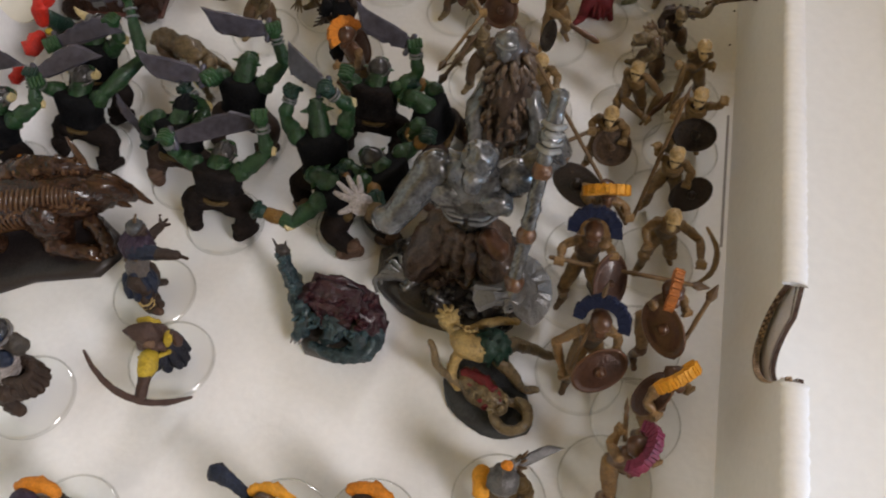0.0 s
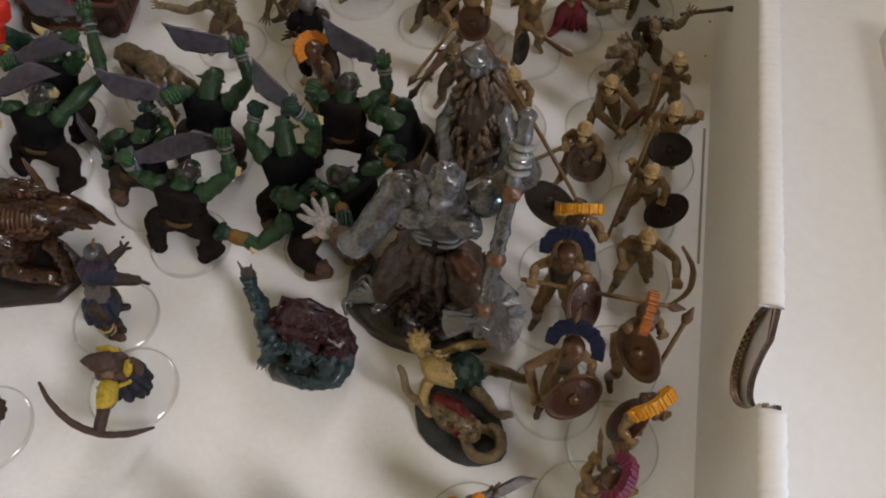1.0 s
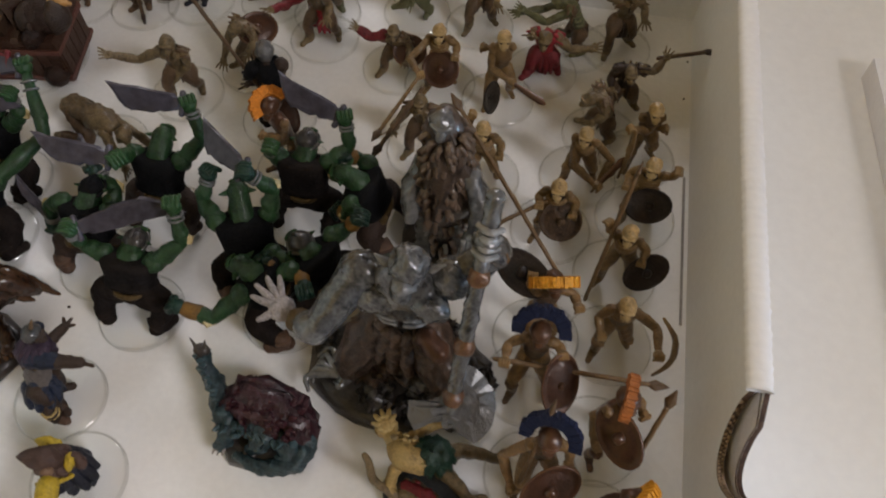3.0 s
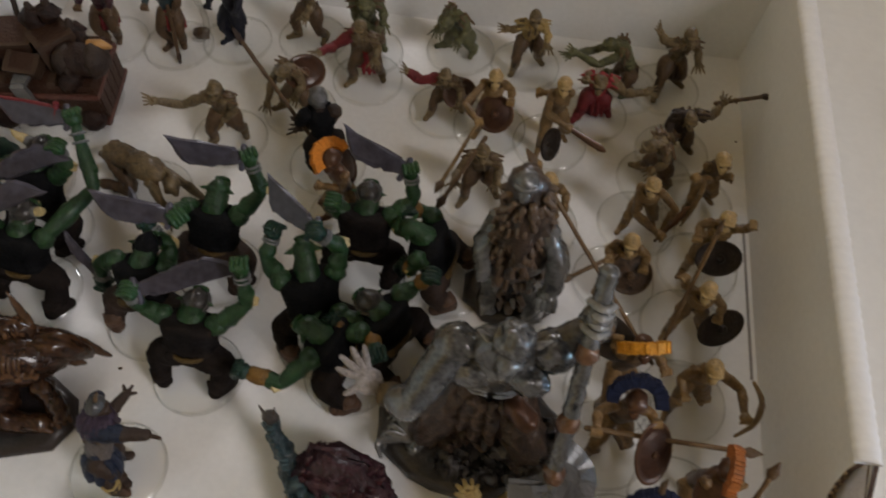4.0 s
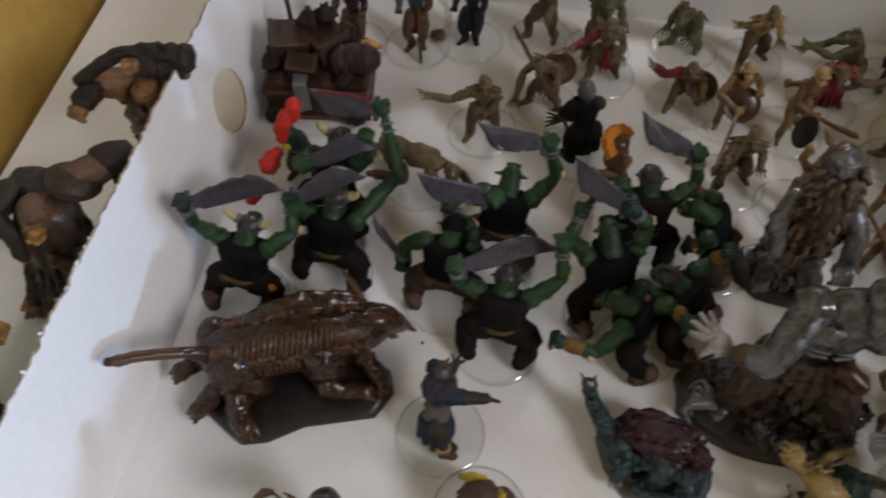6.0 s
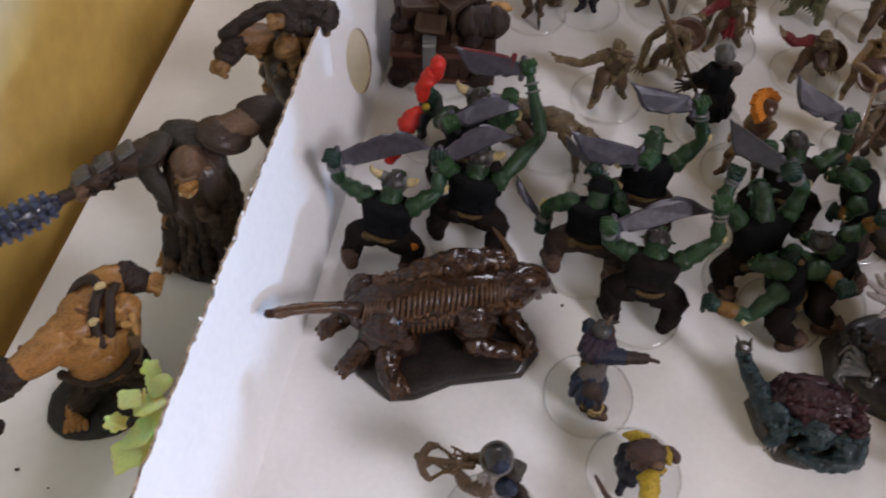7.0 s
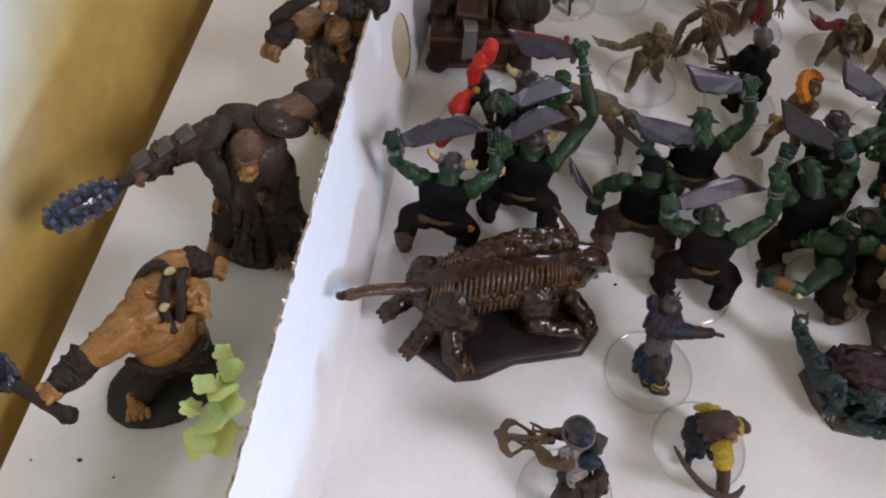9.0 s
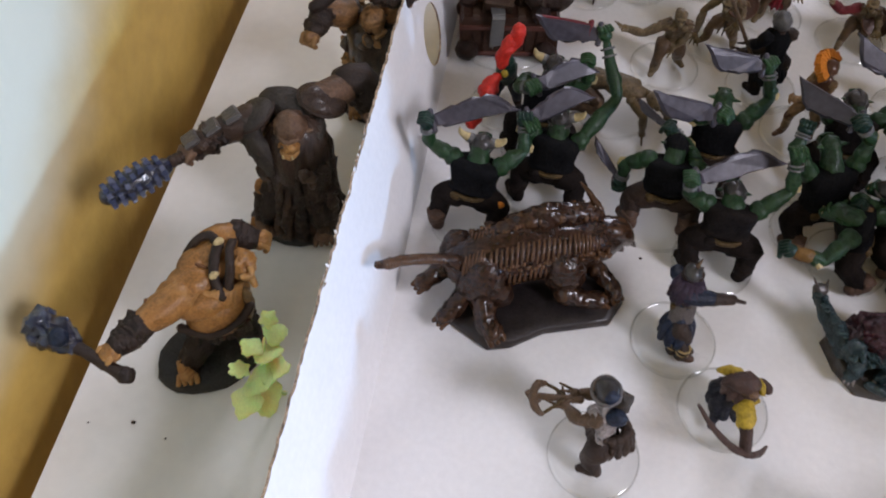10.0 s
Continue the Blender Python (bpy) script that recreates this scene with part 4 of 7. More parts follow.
def zombie(head, yaw, left=None, right=None, skin="rot", top=None, legs="umber", skirt=None, lean=4.0, label="", bulk=1.0, disc=True, shield=None, name="zombie_figurine", group="zombie figurines", hood=None, spear=None, hump=0.0, extra=None, fingers=True, stance=1.0, arms=True, at=None):
    """A shambling figure of plain lumpy body, arms reaching."""
    C = clay()
    fore, side = axes(yaw)
    h = Vector(head)
    at = at or (h.x - fore.x * lean, h.y - fore.y * lean)
    hd = local(at, head)
    sk = M[skin]
    hip = Vector((0, 0, max(9.0, hd.z * 0.47))) - fore * 1.0
    chest = hip.lerp(hd, 0.66) + Vector((0, 0, hump)) - fore * hump * 0.4
    b = bulk
    if disc:
        C.disc()
    C.blob(hip, (3.2 * b, 2.6 * b, 2.4 * b), M[legs], turn=(0, 0, yaw), rough=0.15)
    C.tube([hip, hip.lerp(chest, 0.45), hip.lerp(chest, 0.85), chest, chest.lerp(hd, 0.45)], [2.4 * b, 2.5 * b, 3.3 * b, 2.9 * b, 1.5 * b], M[top] if top else sk, n=11, squash=0.75, side=fore, rough=0.1)
    C.tube([chest, hd], [1.6 * b, 1.4 * b], sk, n=8)
    C.blob(hd, (2.2 * b, 2.6 * b, 2.6 * b), M[hood] if hood else sk, turn=(0, 0, yaw), rough=0.12)
    C.tube([hd + fore * 1.2 * b - Vector((0, 0, 1.2 * b)), hd + fore * 2.4 * b - Vector((0, 0, 1.9 * b))], [1.5 * b, 1.0 * b], sk, n=8)
    rr = random.Random(SEED[0] * 5)
    for s in (-1, 1):
        C.blob(hd + (fore * 2.2 + side * s * 0.9 - Vector((0, 0, 0.2))) * b, (0.55 * b,) * 3, M["strap"], n=7, rings=5)
        C.blob(chest + (side * s * 1.5 + fore * 1.6 + Vector((0, 0, 0.2))) * b, (1.7 * b, 1.2 * b, 1.4 * b), M[top] if top else sk, rough=0.15)
    C.tube([hd + (fore * 2.0 + side * 1.4 + Vector((0, 0, 0.5))) * b, hd + (fore * 2.6 + Vector((0, 0, 0.5))) * b, hd + (fore * 2.0 - side * 1.4 + Vector((0, 0, 0.5))) * b], 0.5 * b, M[hood] if hood else sk, n=6)
    if not skirt and not hood:
        for k in range(10):
            a = 6.28319 * k / 10
            q = hip + (side * math.cos(a) * 2.7 + fore * math.sin(a) * 2.2) * b
            C.tube([q + Vector((0, 0, 1.2)), q + (side * math.cos(a) + fore * math.sin(a)) * 0.6 - Vector((0, 0, rr.uniform(1.5, 4.8)))], [1.1 * b, 0.45 * b], M["strap"] if k % 2 else M[legs], n=6, squash=0.5, rough=0.25)
        for k in range(3):
            z = hip.lerp(chest, 0.35 + 0.2 * k)
            C.tube([z + (side * math.cos(a) * (2.55 + 0.25 * k) + fore * math.sin(a) * (2.0 + 0.15 * k)) * b for a in [math.pi * j / 6 + math.pi for j in range(7)]], 0.38 * b, M[top] if top else sk, n=5)
    if name == "zombie_figurine":
        for k in range(7):
            a = rr.uniform(0, 6.28319)
            q = chest + (side * math.cos(a) * 2.9 + fore * math.sin(a) * 2.3) * b
            C.tube([q + Vector((0, 0, 0.8)), q - Vector((0, 0, rr.uniform(1.6, 3.6))) + side * rr.uniform(-0.8, 0.8)], [0.75 * b, 0.4 * b], (sk, M[legs], M["strap"])[k % 3], n=6, squash=0.6, rough=0.25)
    if skirt:
        C.tube([hip + Vector((0, 0, 1.5)), hip - Vector((0, 0, 1.0)), hip - Vector((0, 0, 3.4)), hip - Vector((0, 0, 5.4))], [2.7 * b, 3.1 * b, 3.6 * b, 3.9 * b], M[skirt], n=16, rough=0.10, squash=0.85, side=fore)
        for k in range(13):
            a = 6.28319 * k / 13
            d = side * math.cos(a) + fore * math.sin(a) * 0.85
            C.tube([hip + d * 2.5 * b, hip + d * 3.6 * b - Vector((0, 0, 3.2)), hip + d * 4.0 * b - Vector((0, 0, rr.uniform(5.4, 7.6)))], [0.7 * b, 0.95 * b, 0.5 * b], M[skirt], n=6)
    for s in (-1, 1):
        leg(C, hip + side * s * 1.7 * b, side * s * 4.2 * stance + fore * (3.0 if s > 0 else -2.6) * stance + Vector((0, 0, 1.6 if disc else 0.4)), fore + side * s * 0.5, M[legs], M[legs] if legs != "umber" else sk, r=1.7 * b, thick=1.25, foot_len=4.0, slack=1.15)
        hand = right if s > 0 else left
        sh = chest + side * s * 3.2 * b + Vector((0, 0, 0.4))
        q = local(at, hand) if hand else sh + side * s * 2 + fore * 4 - Vector((0, 0, 6))
        if arms:
            arm(C, sh, q, M[top] if top and hand is None else sk, sk, r=1.38 * b, pole=side * s * 0.6 - Vector((0, 0, 0.8)), slack=1.12, fingers=fingers, muscle=1.2)
        if not hood and name == "zombie_figurine":
            for k in range(6):
                a = 6.28319 * k / 6
                o = (fore * math.cos(a) + Vector((0, 0, 1)) * math.sin(a)) * 1.5 * b
                C.tube([sh - side * s * 0.6 + o, sh + side * s * rr.uniform(1.4, 3.2) + o * 1.15 - Vector((0, 0, 0.9))], [0.85 * b, 0.35 * b], M[top] if top else M["umber"], n=6, squash=0.55, rough=0.25)
    if spear:
        stick(C, local(at, spear[0]), local(at, spear[1]), 0.7, M["umber"], tip=M["strap"])
    if shield:
        p, facing, rx, ry, mt = shield[:5]
        C.shield(local(at, p), facing, rx, ry, M[mt], M[mt], boss=M[mt])
    if extra:
        extra(C, at, hip, chest, hd, fore, side)
    return C.finish(name, label, "figurine", at, group)


def red_arm(hand):
    """One arm and its shoulder daubed dark red."""
    def dress(C, at, hip, chest, hd, fore, side):
        q = local(at, hand)
        sh = chest + side * 3.2 + Vector((0, 0, 0.4))
        el = bend(sh, q, (q - sh).length * 1.12, side * 0.6 - Vector((0, 0, 0.8)))
        C.tube([sh, sh.lerp(el, 0.5), el, el.lerp(q, 0.5), q], [2.0, 1.85, 1.6, 1.7, 1.3], M["crimson"], n=10, rough=0.15)
    return dress


def clear_wave(C, at, hip, chest, hd, fore, side):
    """A curl of clear plastic standing beside the figure."""
    c = Vector((6.5, 2.5, 13.0))
    C.tube([c + Vector((math.cos(a) * 5.2, 0.6 * math.sin(a), math.sin(a) * 10.0)) for a in [radians(-100 + 22 * k) for k in range(14)]], [1.1, 1.3, 1.4, 1.4, 1.3, 1.2, 1.1, 1.0, 0.9, 0.8, 0.7, 0.6, 0.5, 0.3], M["rim"], n=8, rough=0.15)
    C.blob(Vector((7.5, 4.5, 3.8)), (3.2, 2.4, 2.2), M["umber"], rough=0.25)


# ---- figurines in the tray ----
orc((-232.8, -136.4, 24), -8, left=(-249.4, -139.6, 34), right=(-221.0, -131.5, 31), right_tip=(-205.0, -121.0, 36), left_tip=(-224.0, -127.5, 36), charm="orange", label="painted green orc figurine in black vest with two raised cleavers")
orc((-210.2, -123.4, 25), -5, left=(-219.4, -132.4, 30), right=(-200.2, -100.6, 40), right_tip=(-217.0, -101.5, 41), stain=True, label="painted green orc figurine in black vest raising a red-stained cleaver high")
orc((-174.3, -127.0, 24), -5, left=(-188.7, -133.5, 11), left_tip=(-200.0, -126.5, 22), right=(-176.0, -121.5, 24), right_tip=(-187.0, -110.0, 23), slim=True, helmet="black", horns=False, label="painted green orc figurine in black vest holding a short sword low")
orc((-157.0, -140.2, 21.5), -3, left=(-171.4, -144.6, 29), left_tip=(-145.0, -131.0, 31), right=(-143.6, -136.6, 36), horns=False, label="painted green orc figurine in black vest with a plain steel helmet")
orc((-126.4, -142.7, 21), 75, left=(-140.6, -156.0, 17.5), right=(-107.6, -146.8, 22), helmet=None, horns=False, back=10, cuff="bracer", label="painted green orc figurine in black vest stooping with brown bracer")
orc((-160.3, -107.4, 26), -5, left=(-164.2, -124.6, 36), left_tip=(-185.2, -126.6, 40), right=(-150.2, -104.0, 38), right_tip=(-171.3, -108.4, 43), helmet=None, horns=False, label="painted green orc figurine in black vest bareheaded with two broad blades")
orc((-131.0, -125.0, 30), 20, left=(-139.2, -123, 33), right=(-126.2, -125.4, 40), right_tip=(-144.3, -112.4, 39), helmet=None, horns=False, label="painted green orc figurine in black vest swinging a pitted blade")
orc((-118.8, -100.2, 25), 0, left=(-127.6, -107.0, 27), right=(-107.2, -98.0, 34), right_tip=(-126.4, -96.6, 43), horns=False, label="painted green orc figurine in black vest with a raised blade")
orc((-105.4, -110.3, 25), 82, left=(-105.2, -118.6, 18), right=(-106.4, -103.3, 24), helmet=None, horns=False, cuff="bracer", back=11, label="painted green orc figurine in black vest crouching beside the troll")
orc((-213.9, -102.6, 27), -10, left=(-220.6, -118.4, 32), left_tip=(-203.0, -108.0, 35), right=(-204.1, -107.6, 34), cuff=None, label="painted green orc figurine in black vest with a horned steel helmet")
orc((-112.6, -133.2, 22), 60, left=(-120.1, -140, 21), right=(-97.4, -125.5, 26), horns=False, back=10, cuff="bracer", label="painted green orc figurine in black vest stooping in a grey helmet")
skeleton((-19.4, -96.2, 31), 170, left=(-12.7, -96.6, 30), shield=((-18, -100.7, 18), (0.1, -0.6, 0.75), 7, 5.2, "shield_dark"), label="brown skeleton figurine with a dark round shield on a clear disc")
skeleton((-24.3, -117.9, 28), 170, right=(-29.7, -114, 25), spear=((-32.2, -127.9, 6), (-25.9, -108.4, 40)), shield=((-17.1, -121.3, 15), (0.2, -0.7, 0.7), 7, 5, "shield_dark", 20), label="brown skeleton figurine with a long spear and dark shield")
skeleton((-24.1, -141.2, 30), 180, left=(-14.2, -149.2, 22), right=(-28.8, -145.1, 20), bow=((-15.5, -144.1, 32), (-9.8, -146.6, 20), (-13.5, -150.5, 12)), armour="bone", label="brown skeleton figurine with a curved bow")
skeleton((-44.6, -105.5, 27), 175, right=(-49.4, -107.2, 20), spear=((-47.1, -105.5, 20), (-58.8, -113.5, 18)), shield=((-42.4, -109, 16), (0, -0.75, 0.65), 6.3, 6.3, "umber"), label="brown skeleton figurine with a round brown shield and short spear")
skeleton((-38.4, -83.3, 25), 170, left=(-32, -87.6, 8), right=(-32.3, -89.5, 9), sword=(-25, -82.1, 16), label="brown skeleton figurine with a drawn curved sword")
skeleton((-19, -72.8, 28), 190, left=(-24.8, -76.2, 22), right=(-15.1, -72.6, 20), bow=((-26, -84.2, 8), (-24.8, -83.6, 20), (-25.1, -83.5, 30)), armour="umber", label="brown skeleton figurine with a drawn bow")
skeleton((-68.5, -89.3, 28), 180, right=(-72.6, -84.9, 28), spear=((-34.4, -132.6, 10), (-74.1, -98.9, 46)), label="brown skeleton figurine half hidden behind the troll with a long spear")
skeleton((-88.5, -51.9, 28), 185, right=(-91.9, -67.7, 24), spear=((-91.5, -67.6, 24), (-99.1, -91.9, 24)), shield=((-87.3, -55.7, 15), (0, -0.75, 0.65), 6.3, 6.3, "bronze"), spear_mat="bone", label="brown skeleton figurine with a round dark red shield and staff")
skeleton((-67.4, -55.2, 32), 190, left=(-73.7, -50.5, 22), right=(-63.7, -58.1, 16), shield=((-68.7, -67.7, 18), (-0.8, -0.5, 0.3), 4.2, 6.2, "shield_dark"), sword=(-51.6, -67.5, 18), armour="bone", label="brown skeleton figurine in ragged armour with a small dark shield")
skeleton((-129.7, -96.8, 33), 150, left=(-134.9, -95.5, 18), right=(-128.5, -95.5, 18), shield=((-127.4, -91.3, 24), (0.9, -0.3, 0.3), 4, 7, "bronze"), tone="bronze", skull="bronze", armour="bronze", plume=("orange", -30, (-0.7, 0.3, 0.6), 3.4), label="bronze crested figurine with an orange plume")
skeleton((-43.5, -142.4, 38), 200, left=(-36.3, -143.5, 30), right=(-48.7, -139.1, 33), shield=((-51.1, -137.5, 32), (-0.3, -0.45, 0.85), 8.6, 5.2, "shield_dark"), armour="umber", skull="bronze", plume=("amber", 281, (0, -0.50, 0.86), 3.3), label="bronze crested figurine with an amber plume and dark oval shield")
skeleton((-45.3, -157.2, 40), 180, left=(-39.2, -158.6, 33), right=(-52.5, -162.1, 32), spear=((-55, -162.1, 32), (-17.9, -160.7, 29)), shield=((-38.6, -164.6, 29), (0.35, -0.6, 0.7), 4.9, 8.0, "bronze", -20), tone="umber", skull="bronze", armour="umber", plume=("navy", 90, (0, 0.55, 0.8), 4.2), label="bronze crested figurine with a navy plume, oval shield and spear")
skeleton((-40.5, -182.2, 40), 190, right=(-46.5, -188.4, 20), shield=((-38.2, -189.7, 29), (0.2, -0.65, 0.7), 7.6, 5.2, "bronze", 25), spear=((-44.7, -186.7, 20), (-41.5, -178.6, 46)), tone="umber", skull="bronze", armour="umber", plume=("navy", 80, (0.1, 0.5, 0.8), 4.2), label="bronze crested figurine with a navy plume and broad oval shield")
skeleton((-24.1, -169.2, 38), 215, right=(-22.5, -171.6, 29), shield=((-23.9, -175, 29), (-0.3, -0.6, 0.75), 8.0, 5.0, "bronze", -35), spear=((-19.4, -179.1, 22), (-15, -168.7, 36)), tone="bronze", skull="bronze", armour="bronze", plume=("rust", 172, (-0.05, -0.42, 0.9), 3.0), label="bronze crested figurine with a pale orange plume, oval shield, spear")
skeleton((-21.8, -191.6, 38), 230, shield=((-25.1, -193, 29), (-0.8, -0.4, 0.45), 4.3, 8.6, "bronze"), tone="bronze", skull="bronze", armour="bronze", plume=("amber", 134, (0, -0.5, 0.85), 3.1), label="bronze crested figurine with an amber plume and oval shield")
skeleton((-28.4, -210.2, 38), 220, right=(-32.2, -204.8, 32), spear=((-30.5, -205.9, 30), (-31.8, -202.4, 37)), tone="bronze", skull="bronze", armour="bronze", plume=("pink", 165, (0.5, -0.1, 0.85), 3.6), label="bronze crested figurine with a pink plume and a raised mace")
zombie((-173.4, -70.1, 25), 185, right=(-191.5, -75.7, 22), left=(-172.9, -70.9, 12), legs="umber", lean=0.8, bulk=1.08, label="zombie figurine with one arm flung wide on a clear disc")
zombie((-134.2, -38.9, 28), 175, right=(-146.6, -46.1, 22), skin="rot", legs="umber", skirt="scarlet", extra=red_arm((-146.6, -46.1, 22)), label="zombie figurine in a torn red loincloth and red sleeve")
zombie((-104.7, -46.5, 20), 180, right=(-117.4, -45.3, 18), shield=((-99.8, -46.3, 12), (0.2, -0.6, 0.8), 6, 5.5, "bronze"), skin="rot", lean=2.0, bulk=0.95, extra=red_arm((-117.4, -45.3, 18)), label="zombie figurine kneeling with a red outstretched arm and round shield")
zombie((-54.9, -40.8, 20), 175, right=(-59.5, -40.3, 20), left=(-39, -38.1, 16), skin="rot", top="scarlet", legs="crimson", skirt="crimson", hump=2.5, bulk=1.12, label="zombie figurine stooping in torn dark red cloth")
zombie((-135.5, -25.5, 26), 190, right=(-134.2, -23.3, 14), skin="rot_green", hump=3.0, bulk=1.15, legs="umber", label="zombie figurine hunched forward beside the end wall")
zombie((-159.6, -22.3, 30), 150, right=(-171.3, -19.1, 28), skin="rot", legs="umber", label="zombie figurine leaning back with raised arms")
zombie((-108, -20.2, 18), 140, right=(-111.8, -17.2, 12), skin="rot_green", hump=4.0, bulk=1.1, legs="rot_green", lean=7.0, label="zombie figurine crawling with a green tinge")
zombie((-78.8, -22, 27), 190, right=(-87.6, -21.5, 20), skin="rot", top="tan", legs="umber", label="zombie figurine with torn brown clothes and outstretched arms")
zombie((-52.1, -22.6, 20), 90, right=(-65.4, -25.7, 16), left=(-63.9, -26.1, 18), skin="rot_green", hump=3.0, lean=8.0, legs="umber", label="zombie figurine bending low with reaching arms")
zombie((-28.4, -24.3, 30), 195, right=(-37.6, -22.5, 28), skin="rot", legs="umber", skirt="strap", label="zombie figurine in a dark loincloth with both arms raised")
zombie((-26.4, -53.3, 22), 185, left=(-15.1, -41.7, 20), spear=((-17.9, -43, 20), (-3.1, -37.4, 20)), skin="rot", top="strap", hump=3.0, legs="umber", label="zombie figurine with a dark cloak and a thin stick")
zombie((-38, -63.6, 19), 110, right=(-33.6, -58.4, 14), skin="rot", hump=4.0, lean=6.0, bulk=1.05, label="zombie figurine bent double over its knees")
zombie((-88.7, -82.3, 28), 180, right=(-95.6, -91.9, 24), spear=((-88.5, -78.6, 30), (-97.6, -97.3, 24)), skin="rot", label="zombie figurine with a bone sceptre behind the troll")


def crawler():
    """A ragged figure on hands and knees, head low."""
    C = clay()
    at = (-191.0, -95.0)
    rr = random.Random(23)

    def L(x, y, z):
        return local(at, (x, y, z))

    C.disc()
    rump, mid, neck, head = L(-203, -89.5, 11), L(-195, -93.0, 13.5), L(-184.5, -97.8, 14.5), L(-179.5, -100.2, 14.5)
    C.tube([rump, mid, L(-188.5, -96, 14.5), neck], [4.0, 3.6, 4.4, 2.6], M["rot"], n=14, squash=0.85, rough=0.14)
    C.blob(head, (2.6, 2.9, 2.6), M["rot"], n=12, rings=9, rough=0.15)
    C.tube([head + Vector((0.8, -1.2, -0.8)), head + Vector((1.6, -2.4, -1.6))], [1.6, 1.1], M["rot"], n=8)
    for x in (-0.4, 1.6):
        C.blob(head + Vector((x + 0.4, -2.0 + 0.5 * x, 0.2)), 0.5, M["strap"], n=7, rings=5)
    for a, b in (((-187.0, -99.5, 13), (-181.0, -105.5, 3.0)), ((-186.0, -94.0, 13), (-172.5, -97.0, 3.5))):
        arm(C, L(*a), L(*b), M["rot"], M["rot"], r=1.4, pole=(0.3, -0.4, 0.8), slack=1.15, fingers=True, muscle=1.2)
    for hip, knee, foot in (((-202, -92, 10), (-196.5, -97, 4.0), (-206, -96, 3.0)), ((-204, -87, 10), (-199.0, -85, 4.0), (-209, -84.5, 3.0))):
        C.tube([L(*hip), L(*knee), L(*foot)], [2.7, 2.2, 1.6], M["umber"], n=10, rough=0.15)
        C.tube([L(*foot), L(foot[0] - 3.0, foot[1], 2.4)], [1.5, 1.0], M["rot"], n=8)
    for k in range(16):
        p = rump.lerp(neck, rr.random()) + Vector((rr.uniform(-1.5, 1.5), rr.uniform(-3.4, 3.4), rr.uniform(0.5, 2.6)))
        C.tube([p, p + Vector((rr.uniform(-1.2, 1.2), rr.uniform(-1.8, 1.8), -rr.uniform(1.8, 4.2)))], [0.9, 0.4], (M["umber"], M["strap"], M["rot"])[k % 3], n=6, squash=0.6, rough=0.25)
    return C.finish("zombie_figurine", "zombie figurine fallen forward on hands and knees", "figurine", at, "zombie figurines")


crawler()
zombie((-227.6, -34, 30), 180, skin="umber", top="maroon", legs="umber", skirt="crimson", stance=0.4, lean=1.0, bulk=1.0, fingers=False, name="cloaked_figurine", group="cloaked figurines", label="cloaked figurine in dark red on a clear disc")
zombie((-204.1, -32, 33), 180, left=(-201.2, -32.5, 18), spear=((-202.9, -32.2, 20), (-201.5, -37.6, 4)), skin="umber", top="teal", legs="umber", skirt="scarlet", hood="umber", extra=clear_wave, stance=0.35, lean=1.0, bulk=1.0, fingers=False, name="cloaked_figurine", group="cloaked figurines", label="cloaked figurine in red and teal with a curved blade")
zombie((-184.5, -25.7, 30), 170, skin="blue_dark", top="blue_dark", legs="blue_dark", hood="blue_dark", skirt="blue_dark", stance=0.35, lean=1.0, bulk=1.0, fingers=False, name="cloaked_figurine", group="cloaked figurines", label="cloaked figurine in black robes")
zombie((-140.5, -70.8, 28), 20, right=(-147.9, -69.4, 12), spear=((-142.9, -72.4, 8), (-163.8, -63.7, 40)), skin="strap", top="black", legs="brown_vest", hood="steel", skirt="black", bulk=1.35, name="cloaked_figurine", group="cloaked figurines", label="cloaked figurine in black armour with a long spear")
zombie((-155.6, -56.6, 22), 150, right=(-163.6, -57.1, 6), shield=((-150.1, -52.7, 19), (0.3, -0.4, 0.85), 7, 6, "bronze"), skin="rot", hump=3.0, legs="umber", label="zombie figurine bent low under a round brown shield")

